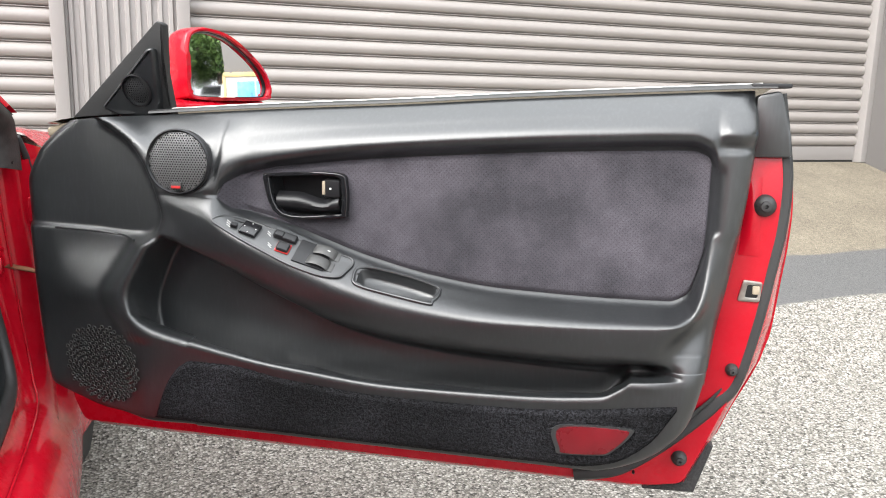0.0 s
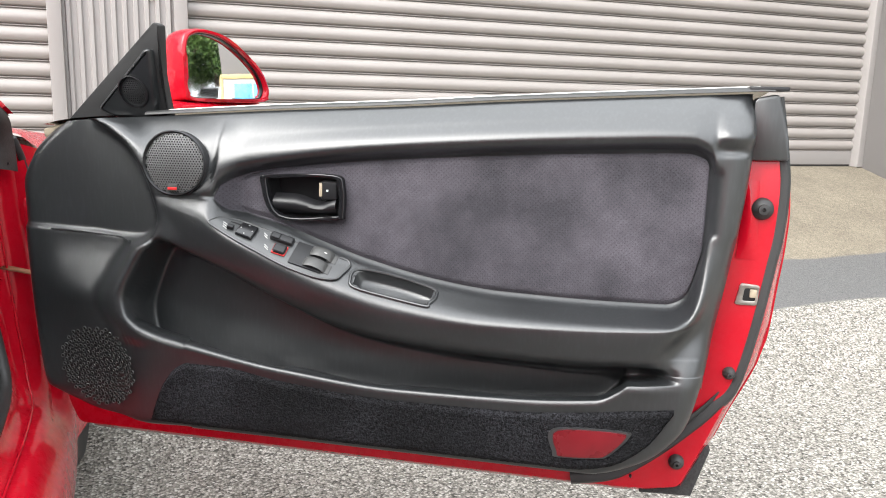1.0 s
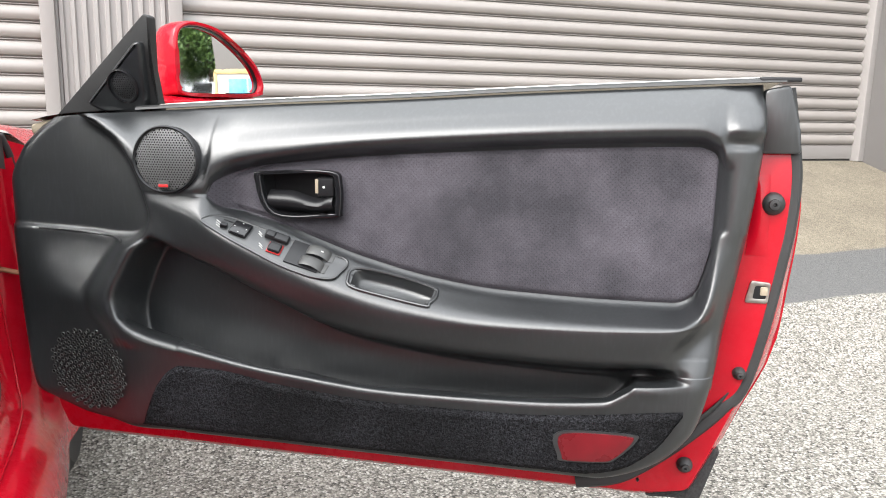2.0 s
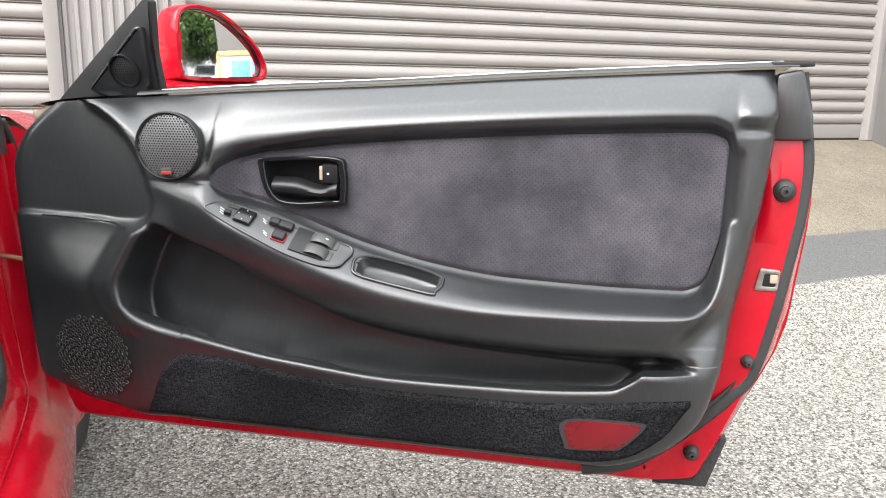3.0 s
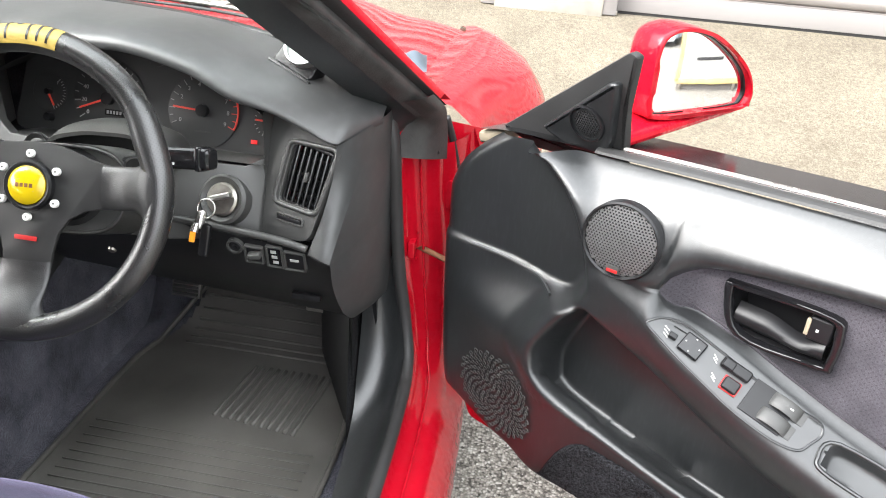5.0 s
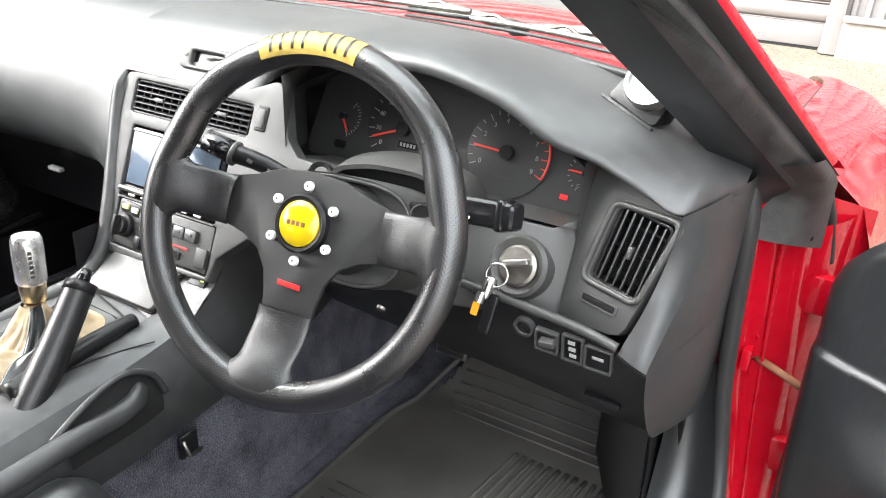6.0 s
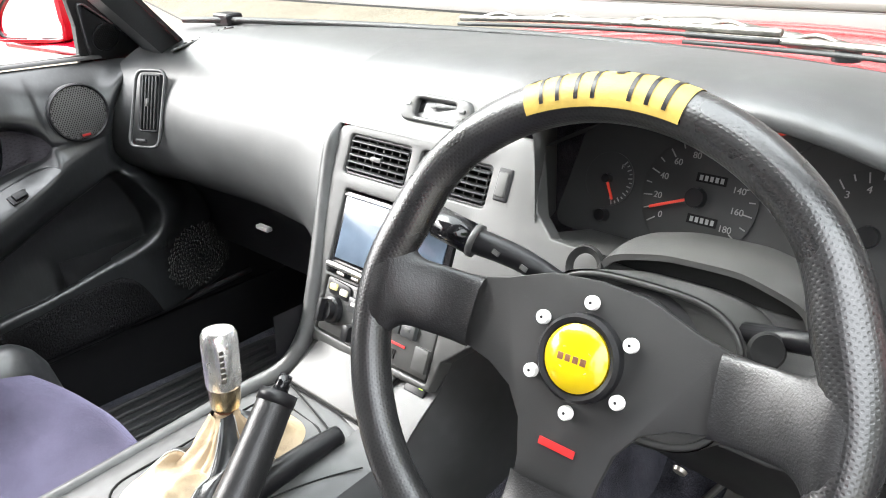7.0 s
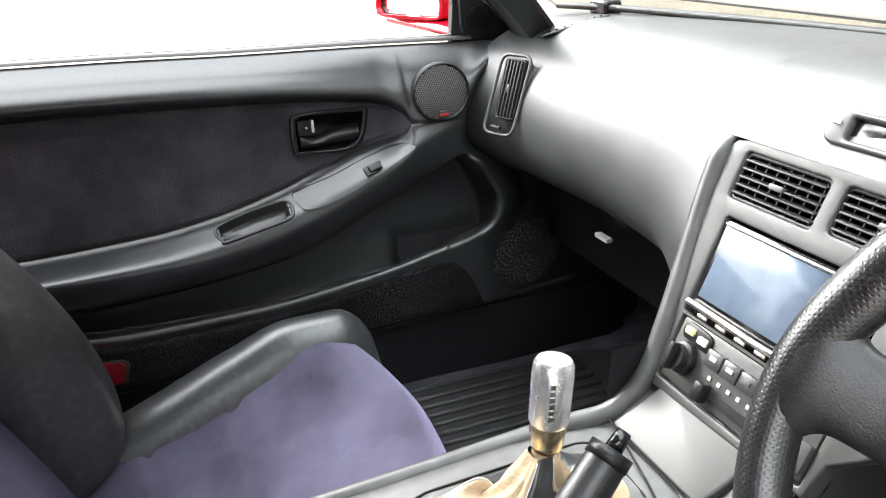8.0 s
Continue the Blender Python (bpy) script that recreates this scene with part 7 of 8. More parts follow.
# far-side vent
fv = frame_of((-1.527, 1.410, 0.818), (1, 0.42, 0), (0, 0.36, 0.93))
vs = part("far_vent_surround", moved(tube([(p[0], p[1], 0.0025) for p in rounded([(-0.034, -0.070), (0.027, -0.070), (0.034, 0.056), (-0.026, 0.056)], 0.016, 5)], 0.0030, 8, closed=True), fv), SMOOTH, dash)
vent(fv @ Matrix.Translation((0.002, 0.003, 0.006)), 0.034, 0.088, 5, True)
# plate added over the lit panel to paint the outlet's inner shade
part("vent_shade_plate", moved(block((0.040, 0.092, 0.002), 0, at=(0.002, 0.003, -0.002)), fv), DEEP, vs)
part("vent_wheel", moved(block((0.022, 0.006, 0.006), 0.002, at=(-0.006, -0.060, 0.007)), fv), BLACK, vs)
part("demister_slot", moved(block((0.05, 0.11, 0.004), 0.002), Matrix.Translation((-1.545, 1.535, 0.905)) @ pose(0, 0, 0, 14, -12, -18)), PLATE, dash)
for k in range(8):
    part("demister_fin", moved(block((0.038, 0.003, 0.003), 0.0006, at=(0, -0.042 + 0.012 * k, 0.003)), Matrix.Translation((-1.545, 1.535, 0.905)) @ pose(0, 0, 0, 14, -12, -18)), BLACK, dash)
# ---------------------------------------------------------------- steering wheel and column
yaw, tilt = radians(4), radians(24)
w_right = Vector((math.cos(yaw), math.sin(yaw), 0))
w_up = Vector((-math.sin(yaw) * math.sin(tilt), math.cos(yaw) * math.sin(tilt), math.cos(tilt)))
WM = frame_of((-0.538, 1.214, 0.816), w_right, w_up)     # z towards the driver
wheel = thing("steering_wheel", "black leather three-spoke sports steering wheel with yellow horn badge", "steering wheel", WM @ Vector((0, 0, -0.03)))
RIM_R, RIM_T, DISH = 0.1695, 0.0160, 0.018


def rim_body():
    """The leather rim, thicker at the thumb rests."""
    bm = bmesh.new()
    n, seg = 120, 16
    rings = []
    for i in range(n):
        a = i * math.tau / n
        deg = math.degrees(a) % 360
        fat = 1 + 0.16 * (math.exp(-((deg - 22) / 13) ** 2) + math.exp(-((deg - 158) / 13) ** 2))
        ringv = []
        for k in range(seg):
            q = k * math.tau / seg
            r = RIM_R + RIM_T * fat * math.cos(q) - 0.005 * (fat - 1) / 0.16
            ringv.append(bm.verts.new((r * math.cos(a), r * math.sin(a), DISH + RIM_T * 0.95 * math.sin(q))))
        rings.append(ringv)
    lay = bm.loops.layers.uv.new("rim_map")
    for i in range(n):
        x, y = rings[i], rings[(i + 1) % n]
        for k in range(seg):
            f = bm.faces.new((x[k], y[k], y[(k + 1) % seg], x[(k + 1) % seg]))
            for loop, (di, dk) in zip(f.loops, ((0, 0), (1, 0), (1, 1), (0, 1))):
                p, q = (i + di) * 240 / n, (k + dk) * 22 / seg
                loop[lay].uv = (p + q, p - q)
    return bm


rim = part("rim", moved(rim_body(), WM), WHEEL_LEATHER, wheel, "black perforated leather rim")


def wrap(a0, a1, grow, half=1.0):
    """A sleeve round the rim between two angles, over its upper and front side."""
    def at(s, t):
        a, q = radians(lerp(a0, a1, s)), lerp(-0.5, 2.1, t) * half
        r = RIM_R + (RIM_T + grow) * math.cos(q)
        return (r * math.cos(a), r * math.sin(a), DISH + (RIM_T * 0.95 + grow) * math.sin(q))
    return sheet(at, 16, 12)


part("top_marker", moved(wrap(75.5, 113, 0.0006), WM), TAPE, rim, "worn yellow marker at the top of the rim")
for a in (79.5, 83.5, 87.5, 96, 100, 104.5, 108.5):
    part("marker_bar", moved(wrap(a - 0.5, a + 0.5, 0.0010, 0.85), WM), BLACK, rim)
for a in (91.8, 111.3):
    part("marker_dot", moved(wrap(a - 0.9, a + 0.9, 0.0010, 0.30), WM), BLACK, rim)
spoke_out = [(-0.106, 0.0315), (-0.090, 0.033), (-0.070, 0.038), (-0.036, 0.050), (0.0, 0.053), (0.036, 0.050), (0.070, 0.038), (0.090, 0.033), (0.106, 0.0315), (0.106, -0.019), (0.090, -0.020), (0.070, -0.025), (0.050, -0.036), (0.037, -0.055), (0.031, -0.080), (0.029, -0.106), (-0.029, -0.106), (-0.031, -0.080), (-0.037, -0.055), (-0.050, -0.036), (-0.070, -0.025), (-0.090, -0.020), (-0.106, -0.019)]


def spoke_plate():
    bm = slab([Vector(p) for p in spoke_out], depth=0.005, bevel=0.0012)
    for v in bm.verts:
        v.co.z -= 0.004
    return bm


part("spoke_plate", moved(spoke_plate(), WM), SPOKE, wheel, "satin black three-spoke plate")


def spoke_cover(a, w0, w1):
    """Leather that flows from a spoke into the rim."""
    ca, sa = math.cos(radians(a)), math.sin(radians(a))

    def at(s, t):
        r = lerp(0.090, 0.166, s)
        half = lerp(w0, w1, step(0.35, 1.0, s)) + 0.034 * step(0.45, 1.0, s) ** 3
        q = t * math.tau
        x, y = r, half * math.cos(q)
        z = lerp(-0.003, DISH, step(0.05, 0.95, s)) + lerp(0.0062, RIM_T * 0.94, step(0.35, 1.0, s)) * math.sin(q)
        return (x * ca - y * sa, x * sa + y * ca, z)
    return sheet(at, 24, 36)


for a, w0, w1 in ((3.4, 0.0262, 0.026), (176.6, 0.0262, 0.026), (270, 0.0320, 0.029)):
    part("spoke_leather", moved(spoke_cover(a, w0, w1), WM), GRIP_LEATHER, wheel)
for k in range(6):
    a = radians(90 + 60 * k)
    bolt = part("wheel_bolt", moved(turned([(0.0050, -0.002), (0.0050, 0.0018), (0.0043, 0.0030), (0.0, 0.0031)], 24), WM @ Matrix.Translation((0.038 * math.cos(a), 0.038 * math.sin(a), 0.0))), BOLT, wheel)
for k in range(6):
    a = radians(90 + 60 * k)
    part("bolt_socket", moved(turned([(0.0011, 0.0), (0.0011, 0.0034), (0.0, 0.0034)], 6), WM @ Matrix.Translation((0.038 * math.cos(a), 0.038 * math.sin(a), 0.0))), BLACK, wheel, smooth=False)
part("horn_ring", moved(turned([(0.0305, -0.006), (0.0300, 0.003), (0.0275, 0.006), (0.0245, 0.005), (0.0235, 0.002)], 40), WM), BLACK, wheel)
badge = part("horn_button", moved(turned([(0.0235, 0.0), (0.0232, 0.005), (0.019, 0.0085), (0.010, 0.0105), (0, 0.0110)], 40), WM), YELLOW, wheel, "yellow horn button with a plain dark mark")
for k in range(4):
    part("badge_mark", moved(block((0.0042, 0.0048, 0.0012), 0.0003, at=(-0.0084 + 0.0056 * k, 0.0, 0.0104)), WM), RUST, badge)
for dy in (0.0085, -0.0085):
    part("badge_line", moved(tube([(-0.008, dy * 0.75, 0.0103), (0.004, dy * 1.2, 0.0098), (0.012, dy * 0.7, 0.0096)], 0.0004, 5), WM), TAN, badge)
part("spoke_mark", moved(block((0.028, 0.0055, 0.0012), 0.0003, at=(0.0, -0.0635, -0.0030)), WM @ pose(0, 0, 0, 0, 0, -2)), REDPRINT, wheel, "red brand mark as a plain bar")
part("hub_boss", moved(turned([(0.038, -0.012), (0.040, -0.050), (0.046, -0.085), (0.047, -0.10)], 40), WM), BLACK, wheel)
column = thing("steering_column", "grey plastic column shroud with stalks", "steering column", (-0.538, 1.33, 0.75))


def shroud(s, t):
    a = t * math.tau
    z = lerp(-0.075, -0.24, s)
    rx, ry = lerp(0.084, 0.090, s), lerp(0.056, 0.060, s)
    c, sn = math.cos(a), math.sin(a)
    p = WM @ Vector((rx * math.copysign(abs(c) ** 0.6, c), (ry if sn > 0 else ry * 1.1) * math.copysign(abs(sn) ** 0.7, sn), z))
    return p


part("shroud", sheet(shroud, 10, 40), PLATE, column)
part("shroud_rim", moved(tube([(0.081 * math.copysign(abs(math.cos(a * math.tau / 40)) ** 0.6, math.cos(a * math.tau / 40)), (0.053 if a < 20 else 0.0585) * math.copysign(abs(math.sin(a * math.tau / 40)) ** 0.7, math.sin(a * math.tau / 40)), -0.078) for a in range(40)], 0.0028, 8, closed=True), WM), PLATE, column)
def shroud_face(s, t):
    a = t * math.tau
    c, sn = math.cos(a), math.sin(a)
    o = Vector((0.083 * math.copysign(abs(c) ** 0.6, c), (0.055 if sn > 0 else 0.0605) * math.copysign(abs(sn) ** 0.7, sn), -0.078))
    return WM @ o.lerp(Vector((0.052 * c, 0.050 * sn, -0.086)), s)


part("shroud_front", sheet(shroud_face, 6, 40), PLATE, column)
part("shroud_felt", moved(turned([(0.053, -0.086), (0.046, -0.080), (0.02, -0.079), (0, -0.079)], 36), WM), MATT, column)
part("shroud_screw", moved(turned([(0.006, 0), (0.005, 0.003), (0, 0.003)], 14), Matrix.Translation((-0.50, 1.30, 0.69)) @ pose(0, 0, 0, 120)), STEEL, column)


def stalk(a, b, tip):
    st = part("stalk", tube(smooth_path([a, Vector(a).lerp(Vector(b), 0.5) + Vector((0, 0, 0.004)), b], 6), lambda t: 0.0085 + 0.003 * t, 12), BLACK, column)
    d = (Vector(b) - Vector(a)).normalized()
    part("stalk_tip", tube([Vector(b) - d * 0.002, Vector(b) + d * tip], 0.0135, 14), GLOSS, st)
    part("stalk_band", tube([Vector(b) - d * 0.004, Vector(b) + d * 0.001], 0.0145, 14), PLATE, st)
    return st


stalk((-0.605, 1.294, 0.816), (-0.682, 1.272, 0.844), 0.034)
rs = part("light_stalk", tube([(-0.47, 1.315, 0.815), (-0.40, 1.300, 0.835)], 0.008, 12), BLACK, column)
tipf = frame_of((-0.372, 1.293, 0.842), (1, -0.1, 0.12), (0, 0.3, 1))
part("stalk_grip", moved(block((0.070, 0.027, 0.026), 0.007, 3), tipf), GLOSS, rs)
part("stalk_collar", moved(block((0.010, 0.031, 0.028), 0.006, 3, at=(0.020, 0, 0)), tipf), GLOSS, rs)
for sx in (0.0, 0.012):
    part("stalk_mark", moved(block((0.005, 0.003, 0.001), 0, at=(-0.026 + sx, -0.006, 0.0135)), tipf), WHITE, rs)
for k, (dx, dz) in enumerate(((-0.632, 0.826), (-0.655, 0.835), (-0.700, 0.853))):
    part("stalk_mark", moved(block((0.007, 0.004, 0.001), 0.0003), Matrix.Translation((dx, 1.274 - 0.006 * k, dz + 0.006)) @ pose(0, 0, 0, 60, 20)), PLATE, column)
part("shroud_hole", turned([(0.020, 0), (0.018, 0.004), (0.012, 0.0)], 24, Matrix.Translation((-0.640, 1.372, 0.795)) @ pose(0, 0, 0, 66, 0, 0)), DEEP, column)
HUMP = hermite([(-0.630, 0.790), (-0.627, 0.800), (-0.614, 0.813), (-0.595, 0.820), (-0.555, 0.828), (-0.507, 0.830), (-0.472, 0.823), (-0.450, 0.814), (-0.440, 0.795), (-0.438, 0.785)])
part("column_hood", sheet(lambda s, t: (lerp(-0.630, -0.438, s), 1.372 + 0.060 * t, HUMP(lerp(-0.630, -0.438, s)) + 0.004 * math.sin(t * math.pi)), 40, 8, 0.006), PLATE, column, "arched hood over the column")
# near-black sheet painting the shade of the cavity under the hood
part("column_gap_shade", sheet(lambda s, t: (lerp(-0.626, -0.441, s), 1.388, lerp(0.72, HUMP(lerp(-0.626, -0.441, s)) - 0.004, t)), 30, 4), DEEP, column)
part("shroud_hole", turned([(0.013, 0.004), (0.011, 0.006), (0.0, 0.002)], 24, Matrix.Translation((-0.449, 1.296, 0.818)) @ pose(0, 0, 0, 66, 0, 40)), DEEP, column)

# ---------------------------------------------------------------- centre console
console = thing("center_console", "charcoal centre console with padded side rail", "center console", (-0.915, 1.15, 0.25))
TOP_Z = hermite([(0.30, 0.545), (0.90, 0.558), (1.10, 0.566), (1.25, 0.577), (1.30, 0.590)])


def console_skin(s, t):
    y = lerp(0.35, 1.33, s)
    zt = TOP_Z(y)
    prof = [(-1.035, 0.25), (-1.040, zt - 0.06), (-1.036, zt - 0.018), (-1.018, zt), (-0.90, zt + 0.002), (-0.84, zt - 0.004), (-0.812, zt - 0.022), (-0.795, zt - 0.06), (-0.790, 0.25)]
    k = t * (len(prof) - 1)
    i = min(int(k), len(prof) - 2)
    return (lerp(prof[i][0], prof[i + 1][0], k - i), y, lerp(prof[i][1], prof[i + 1][1], k - i))


part("console_body", sheet(console_skin, 40, 48), CONSOLE_LIT, console)
part("tunnel_carpet", sheet(lambda s, t: (lerp(-0.785, -0.735, (1 - t)), lerp(0.5, 1.9, s), lerp(0.25, 0.50, t)), 20, 8), FLOORCARPET, console)
part("tunnel_carpet", sheet(lambda s, t: (lerp(-1.045, -1.08, (1 - t)), lerp(0.5, 1.9, s), lerp(0.25, 0.50, t)), 20, 8), FLOORCARPET, console)
rail_l = spine([(-1.024, 1.418, 0.862), (-1.031, 1.408, 0.845), (-1.029, 1.390, 0.80), (-1.018, 1.364, 0.74), (-1.004, 1.334, 0.68), (-0.996, 1.306, 0.625), (-1.002, 1.272, 0.589), (-1.018, 1.225, 0.574), (-1.026, 1.16, 0.564), (-1.026, 1.05, 0.557), (-1.024, 0.80, 0.548), (-1.024, 0.45, 0.540)])
part("side_rail", tube(rail_l, lambda t: 0.003 + 0.008 * step(0.0, 0.12, t), 12), CONSOLE_LIT, console, "padded edge from stack to console")
part("stack_return", sheet(lambda s, t: Vector(rail_l[int(round(s * 40))]) + Vector((-0.004 - 0.034 * t, 0.03 * t, -0.004)), 40, 4), SMOOTH, console)
deck_in = [(-0.850, 1.330, 0.622), (-0.850, 1.30, 0.596), (-0.850, 1.26, 0.580), (-0.850, 1.18, 0.5745), (-0.850, 1.05, 0.567), (-0.850, 0.80, 0.558), (-0.850, 0.45, 0.552)]
deck_out = [(-0.784, 1.345, 0.655), (-0.785, 1.310, 0.612), (-0.792, 1.26, 0.580), (-0.80, 1.18, 0.563), (-0.806, 1.05, 0.553), (-0.808, 0.80, 0.545), (-0.808, 0.45, 0.542)]
part("console_deck", between(deck_in, deck_out, 0.004, out=Vector((0, 0, 1))), CONSOLE_LIT, console, angle=60)
part("seam", tube(spine([(-0.8455, 1.08, 0.5700), (-0.838, 1.14, 0.5735), (-0.822, 1.19, 0.5735), (-0.802, 1.225, 0.5755)]), 0.0010, 6), DEEP, console)
part("stack_cheek", between([(-0.786, 1.380, 0.712), (-0.783, 1.345, 0.655), (-0.785, 1.310, 0.612), (-0.792, 1.26, 0.580), (-0.80, 1.18, 0.563), (-0.806, 1.05, 0.553), (-0.808, 0.80, 0.545), (-0.808, 0.45, 0.542)], [(-0.772, 1.66, 0.66), (-0.768, 1.64, 0.58), (-0.764, 1.56, 0.51), (-0.763, 1.42, 0.47), (-0.766, 1.24, 0.455), (-0.770, 1.05, 0.45), (-0.772, 0.8, 0.45), (-0.772, 0.45, 0.45)], 0.018, 24, 14, Vector((0.85, -0.25, 0.45))), SMOOTH, console, angle=60)
part("stack_cheek", sheet(lambda s, t: (-1.035 + 0.030 * t, lerp(1.27, 1.60, s), lerp(0.25, 0.66, t)), 10, 10), BLACK, console)
af = frame_of((-0.912, 1.292, 0.6125), (1, 0, 0), (0, 0.80, 0.60))
ash = slab(rounded([(-0.072, -0.040), (0.062, -0.040), (0.074, 0.040), (-0.058, 0.040)], 0.006), depth=0.010, bevel=0.003, seg=3)
part("ashtray_lid", moved(ash, af), PLATE, console, "smooth grey ashtray lid")
part("lid_gap", moved(slab(rounded([(-0.0745, -0.0425), (0.0645, -0.0425), (0.0765, 0.0425), (-0.0605, 0.0425)], 0.007), depth=0.008), af @ Matrix.Translation((0, 0, -0.0045))), DEEP, console)
part("lid_grip", moved(block((0.045, 0.010, 0.004), 0.0018, at=(0.004, 0.028, 0.0005)), af), BLACK, console)
part("lower_fascia", sheet(lambda s, t: (lerp(lerp(-0.985, -1.005, t), -0.785, s), lerp(1.335, 1.255, t) + 0.003, lerp(0.630, 0.575, t) + 0.006 * math.sin(t * math.pi)), 16, 10), CONSOLE_LIT, console)
part("seam", tube(spine([(-1.000, 1.264, 0.5878), (-0.96, 1.257, 0.5855), (-0.90, 1.245, 0.5815), (-0.845, 1.232, 0.577)]), 0.0012, 6), DEEP, console)
chg = part("console_key", moved(block((0.030, 0.020, 0.006), 0.002), frame_of((-0.812, 1.318, 0.622), (1, 0, 0), (0, 0.7, 0.7))), BLACK, console)
part("key_lamp", moved(block((0.005, 0.005, 0.002), 0.0006, at=(0.008, 0, 0.0035)), frame_of((-0.812, 1.318, 0.622), (1, 0, 0), (0, 0.7, 0.7))), GREENLAMP, chg)
gaiter_rim = [(p[0], p[1], TOP_Z(p[1]) + 0.003) for p in rounded([(-0.990, 1.035), (-0.882, 1.020), (-0.868, 1.235), (-0.985, 1.240)], 0.03, 6)]
part("gaiter_seam", tube([(x, y, z - 0.0022) for x, y, z in gaiter_rim], 0.0014, 8, closed=True), DEEP, console)

gear = thing("gear_lever", "clear and silver gear knob over a cream leather gaiter", "gear lever", (-0.935, 1.14, 0.57))
kf = Matrix.Translation((-0.930, 1.150, 0.572)) @ pose(0, 0, 0, -6, -3, 0)
part("shaft", moved(turned([(0.006, 0.0), (0.006, 0.06), (0, 0.06)], 16), kf), STEEL, gear)
part("knob_base", moved(turned([(0.0140, 0.056), (0.0150, 0.058), (0.0165, 0.074), (0.0165, 0.080), (0.0, 0.080)], 32), kf), plain("brass", (0.70, 0.58, 0.38), 0.22, 1.0, var=0.1, grain_depth=0), gear, "pale brass knob collar")
part("knob", moved(turned([(0.0165, 0.080), (0.0185, 0.084), (0.0190, 0.128), (0.0180, 0.139), (0.0155, 0.143), (0.0, 0.1435)], 40), kf), plain("polished_knob", (0.85, 0.84, 0.82), 0.24, 0.85, var=0.12, grain_depth=0, stain=90), gear, "polished silver gear knob")
for k in range(6):
    part("knob_engraving", moved(block((0.0015, 0.006, 0.0045), 0.0004, at=(0.0188 * math.cos(radians(-25)), 0.0188 * math.sin(radians(-25)), 0.094 + 0.0062 * k)), kf @ pose(0, 0, 0, 0, 0, 0)), STEEL, gear)


def gaiter(s, t):
    """The boot as a surface: s from the frame to the shaft, t round it from the driver's side."""
    a = t * math.tau
    k = s ** 0.62
    c, sn = math.cos(a), math.sin(a)
    rx, ry = lerp(0.055, 0.0115, k), lerp(0.100, 0.0115, k)
    crease = 0.006 * math.sin(s * math.pi) * math.cos(4 * a + 3 * s) + 0.0025 * math.sin(s * math.pi) * math.sin(13 * a - 7 * s)
    x = lerp(-0.928, -0.930, k) + (rx + crease) * math.copysign(abs(c) ** 0.65, c)
    y = lerp(1.130, 1.150, k) + (ry + crease) * math.copysign(abs(sn) ** 0.65, sn)
    return Vector((x, y, TOP_Z(y) + 0.002 + 0.056 * s ** 2.2 + 0.020 * math.sin(min(s * 2.0, 1) * math.pi) * (0.8 + 0.3 * math.cos(5 * a))))


SECTORS = ((-40, 15, LEATHER, "black leather gaiter panel"), (15, 95, BOOT, "creased cream leather gaiter panel"), (95, 215, LEATHER, "black leather gaiter panel"), (215, 320, BOOT, "creased cream leather gaiter panel"))
for a0, a1, mat, lab in SECTORS:
    part("gaiter_panel", sheet(lambda s, t: gaiter(s, lerp(a0, a1, t) / 360), 30, 16), mat, gear, lab)
    part("stitching", tube([gaiter(lerp(0.02, 0.97, i / 24), (a0 + 2.5) / 360) + Vector((0.0, 0.0, 0.0008)) for i in range(25)], 0.0007, 5), WHITE, gear)
part("gaiter_sleeve", moved(turned([(0.0225, 0.004), (0.0170, 0.018), (0.0145, 0.034), (0.0138, 0.048), (0.0125, 0.052), (0.0, 0.052)], 24), kf), BOOT, gear, "cream leather sleeve round the shaft")
for k in range(3):
    part("stitching", moved(tube([(0.0150 * math.cos(k * 2.1 + 0.4), 0.0150 * math.sin(k * 2.1 + 0.4), 0.032), (0.0143 * math.cos(k * 2.1 + 0.4), 0.0143 * math.sin(k * 2.1 + 0.4), 0.048)], 0.0006, 5), kf), MATT, gear)
part("shaft_wrap", moved(turned([(0.0110, 0.050), (0.0100, 0.057), (0.0, 0.058)], 20), kf), RUST, gear)

brake = thing("handbrake", "black leather handbrake lever with push button", "handbrake", (-0.862, 1.02, 0.55))
part("lever", tube(spine([(-0.836, 1.048, 0.535), (-0.841, 1.079, 0.566), (-0.852, 1.121, 0.601), (-0.868, 1.180, 0.657)]), lambda t: 0.0205 - 0.005 * abs(t - 0.55), 18), GRIP_LEATHER, brake)
part("lever_collar", tube([(-0.8665, 1.174, 0.6515), (-0.869, 1.183, 0.660)], 0.0195, 18), BLACK, brake)
part("button", tube([(-0.868, 1.180, 0.657), (-0.8705, 1.190, 0.6665), (-0.872, 1.196, 0.672)], lambda t: 0.0085 - 0.002 * t, 14), GLOSS, brake)
part("brake_gaiter", sheet(lambda s, t: (lerp(-0.838, -0.836, s) + lerp(0.052, 0.022, s ** 0.7) * math.cos(t * math.tau), lerp(1.02, 1.058, s) + lerp(0.085, 0.026, s ** 0.7) * math.sin(t * math.tau), lerp(0.505, 0.558, s)), 10, 30), LEATHER, brake)
part("brake_surround", tube(spine([(-0.855, 1.238, 0.583), (-0.856, 1.20, 0.582), (-0.857, 1.14, 0.577), (-0.858, 1.06, 0.568)]), lambda t: 0.0105 + 0.006 * t, 12), BLACK, brake)
grab = thing("console_rail", "black padded rail along the console side", "rail", (-0.79, 1.0, 0.48))
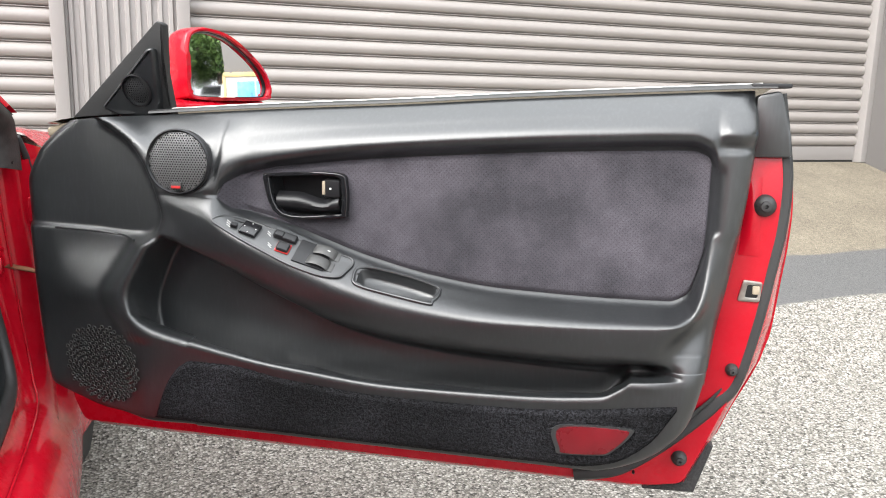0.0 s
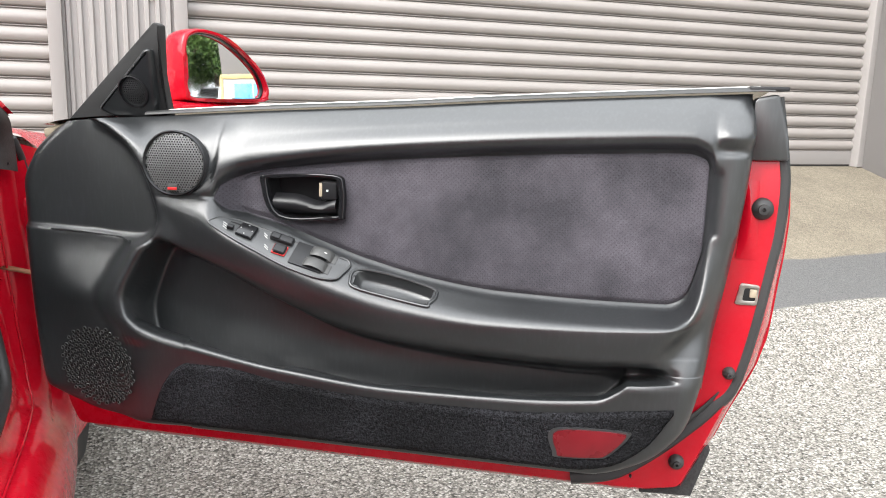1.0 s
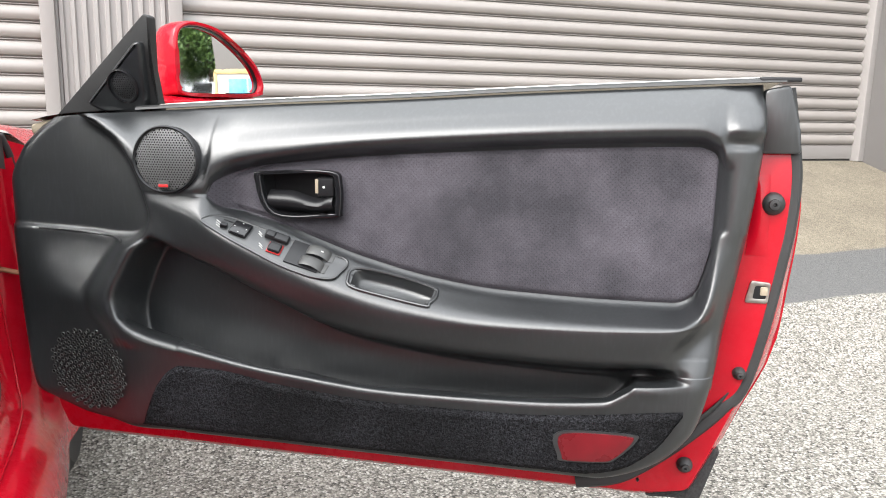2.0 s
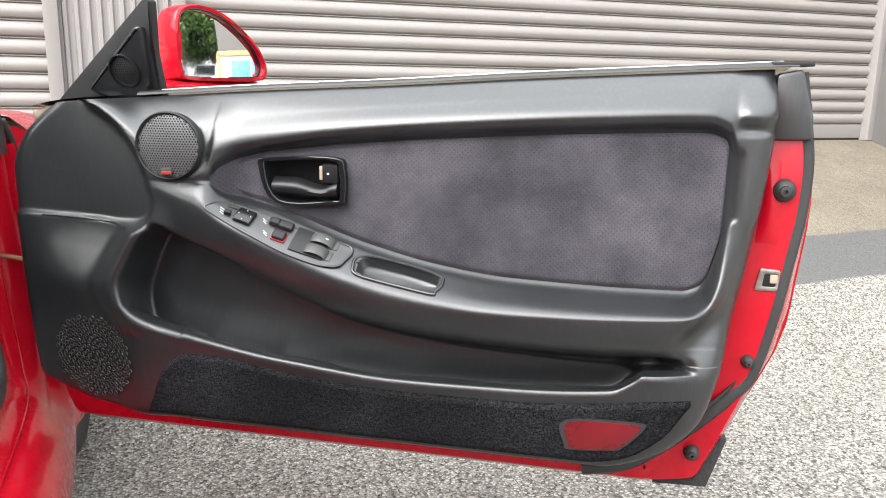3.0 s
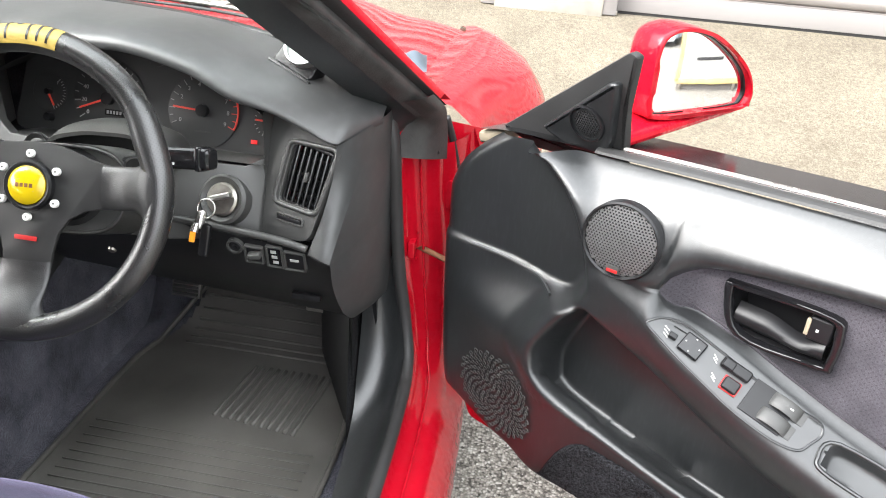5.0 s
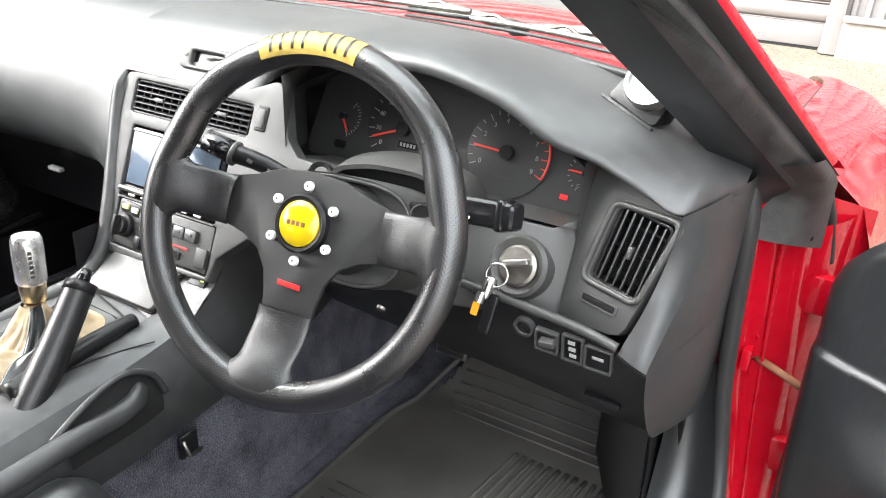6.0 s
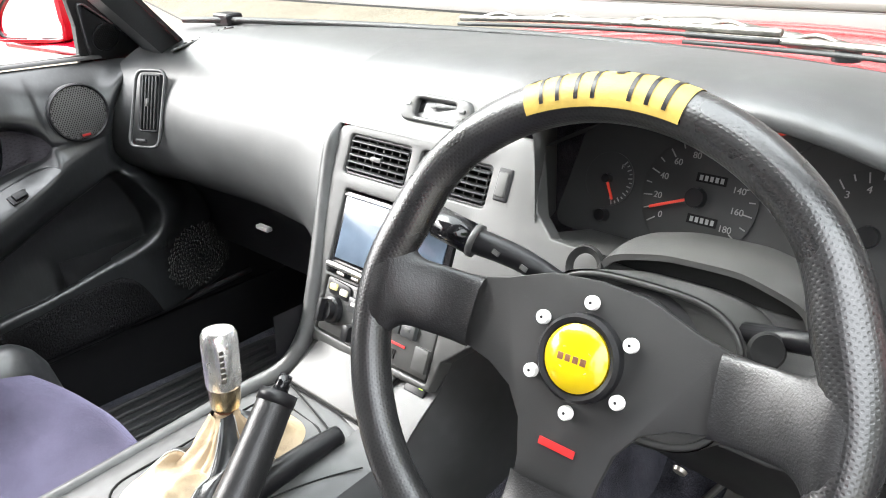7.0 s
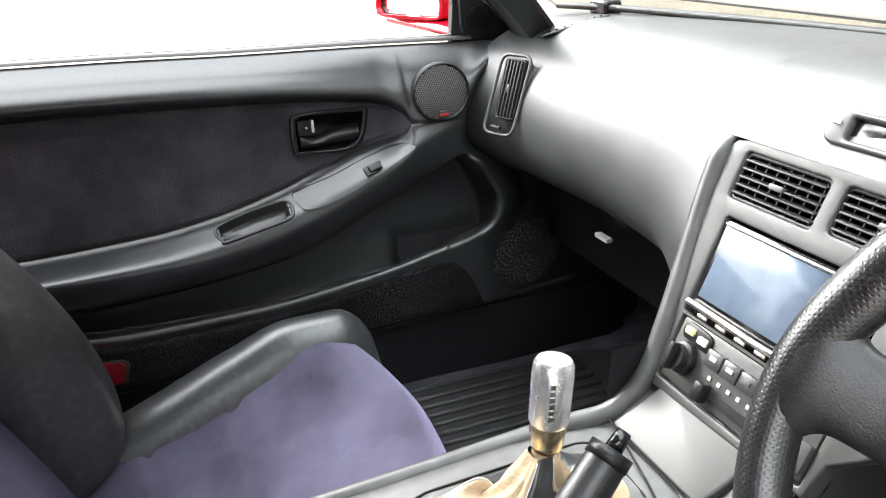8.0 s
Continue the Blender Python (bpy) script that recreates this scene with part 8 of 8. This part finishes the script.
part("rail_bar", tube(spine([(-0.772, 0.60, 0.520), (-0.766, 0.85, 0.536), (-0.762, 1.04, 0.541), (-0.760, 1.130, 0.539), (-0.766, 1.160, 0.543), (-0.782, 1.168, 0.548), (-0.796, 1.158, 0.546), (-0.804, 1.142, 0.540)]), lambda t: 0.0135 - 0.004 * step(0.72, 1.0, t), 14), SMOOTH, grab)
# not sunk in: the hollow's shade is put into the sheet's colour
part("grip_recess", between([(-0.776, 1.060, 0.545), (-0.778, 1.11, 0.566), (-0.777, 1.155, 0.572), (-0.770, 1.185, 0.556), (-0.766, 1.196, 0.528)], [(-0.760, 1.060, 0.505), (-0.758, 1.10, 0.505), (-0.757, 1.13, 0.505), (-0.757, 1.16, 0.505), (-0.758, 1.190, 0.508)], 0.003, out=Vector((1, 0, 0.3))), DEEP, grab, "near-black sheet for the shaded hollow behind the rail", angle=60)
part("recess_lip", tube(spine([(-0.774, 1.050, 0.545), (-0.777, 1.11, 0.568), (-0.776, 1.157, 0.575), (-0.768, 1.189, 0.558), (-0.763, 1.200, 0.528)]), 0.0045, 10), SMOOTH, grab)
clip = thing("wire_clip", "small metal clip on the tunnel carpet", "clip", (-0.745, 1.21, 0.44))
part("clip_bar", tube([(-0.742, 1.20, 0.455), (-0.738, 1.205, 0.43), (-0.738, 1.225, 0.43)], 0.003, 8), STEEL, clip)
part("clip_pad", block((0.006, 0.03, 0.035), 0.002, at=(-0.748, 1.212, 0.442)), BLACK, clip)

# ---------------------------------------------------------------- seats
CUSH = hermite([(0.55, 0.33), (0.70, 0.345), (0.85, 0.375), (1.00, 0.435), (1.09, 0.478), (1.13, 0.475), (1.16, 0.44), (1.175, 0.36)])


def seat(mx, dy, back, label):
    """A bucket seat: suede cushion and back, leather bolsters. mx is its middle line."""
    st = thing("bucket_seat", label, "car seat", (mx, 0.85 + dy, 0.25), "seats of the car")

    def cushion(s, t):
        y = lerp(0.55, 1.175, t)
        x = 0.172 * (2 * s - 1)
        return (mx + x, y + dy - 0.03 * (2 * s - 1) ** 2 * t, CUSH(y) + 0.030 * (2 * s - 1) ** 2 * step(1.2, 1.0, y) + 0.003 * noise.noise((x * 8, y * 8, mx)) - 0.010 * math.exp(-((y - 0.93) / 0.008) ** 2) - 0.008 * math.exp(-((y - 0.80) / 0.008) ** 2))
    part("cushion", sheet(cushion, 40, 60), SUEDE, st, "violet suede seat cushion")
    part("cushion_base", block((0.40, 0.56, 0.10), 0.03, 3, at=(mx, 0.86 + dy, 0.268)), LEATHER, st)

    def bolster(side):
        crest = hermite([(0.55, 0.36), (0.70, 0.385), (0.80, 0.425), (0.92, 0.478), (1.02, 0.512), (1.09, 0.512), (1.135, 0.480), (1.155, 0.40)])

        def at(s, t):
            y = lerp(0.55, 1.155, s)
            a = t * math.pi
            r = 0.066 * (1 - 0.45 * step(1.08, 1.16, y))
            c, sn = math.cos(a), math.sin(a)
            x = 0.215 - r * math.copysign(abs(c) ** 0.85, c)
            z = lerp(0.30, crest(y) + 0.008, abs(sn) ** 0.7)
            return (mx + side * x, y + dy, z)
        return sheet(at, 44, 20)
    part("bolster", bolster(-1), LEATHER, st, "black leather side bolster")
    part("bolster", bolster(1), LEATHER, st, "black leather side bolster")

    def back_y(z):
        return 0.64 + dy + back - 0.40 * (z - 0.36)

    def backrest(s, t):
        z = lerp(0.34, 1.02, t)
        x = lerp(0.19, 0.15, t) * (2 * s - 1)
        return (mx + x, back_y(z) - (0.05 if back else 0.0) + 0.03 * (2 * s - 1) ** 2 + 0.012 * math.sin(t * 9) * 0.4, z)
    part("backrest", sheet(backrest, 24, 30), SUEDE, st, "violet suede backrest")
    part("back_shell", sheet(lambda s, t: (mx + lerp(0.24, 0.19, t) * (2 * s - 1), back_y(lerp(0.3, 1.05, t)) - 0.10 + 0.05 * (2 * s - 1) ** 2, lerp(0.30, 1.05, t)), 12, 12, 0.02), BLACK, st)

    def back_bolster(side):
        def at(s, t):
            z = lerp(0.37 if side < 0 else 0.60, 0.83, s)
            a = t * math.pi
            k = math.sin(min(max(s, 0.0), 1.0) * math.pi) ** 0.55
            x = (0.205 - 0.070 * math.cos(a) if side > 0 else 0.195 - 0.085 * math.cos(a)) - 0.02 * s
            return (mx + side * x, back_y(z) - 0.06 + (0.06 + (0.085 if side > 0 else 0.088) * k) * math.sin(a) ** 0.75, z)
        return sheet(at, 36, 22)
    part("back_bolster", back_bolster(-1), LEATHER, st, "black leather back bolster")
    part("back_bolster", back_bolster(1), LEATHER, st, "black leather back bolster")
    part("headrest", block((0.24, 0.10, 0.17), 0.04, 4, at=(mx, 0.30 + dy, 1.05)), LEATHER, st)
    part("recliner", block((0.02, 0.06, 0.03), 0.006, at=(mx + 0.27, 0.66 + dy, 0.36)), BLACK, st)
    return st


seat(-1.265, 0.0, 0.10, "black leather and violet suede passenger bucket seat")
seat(-0.520, -0.06, 0.0, "black leather and violet suede driver bucket seat")
lamp = thing("seat_belt_buckle", "red seat belt release beside the seat", "buckle", (-1.575, 0.74, 0.39))
part("buckle_body", block((0.020, 0.028, 0.05), 0.005, at=(-1.578, 0.735, 0.392)), BLACK, lamp)
part("release", block((0.016, 0.022, 0.018), 0.003, at=(-1.574, 0.737, 0.418)), REDPRINT, lamp)
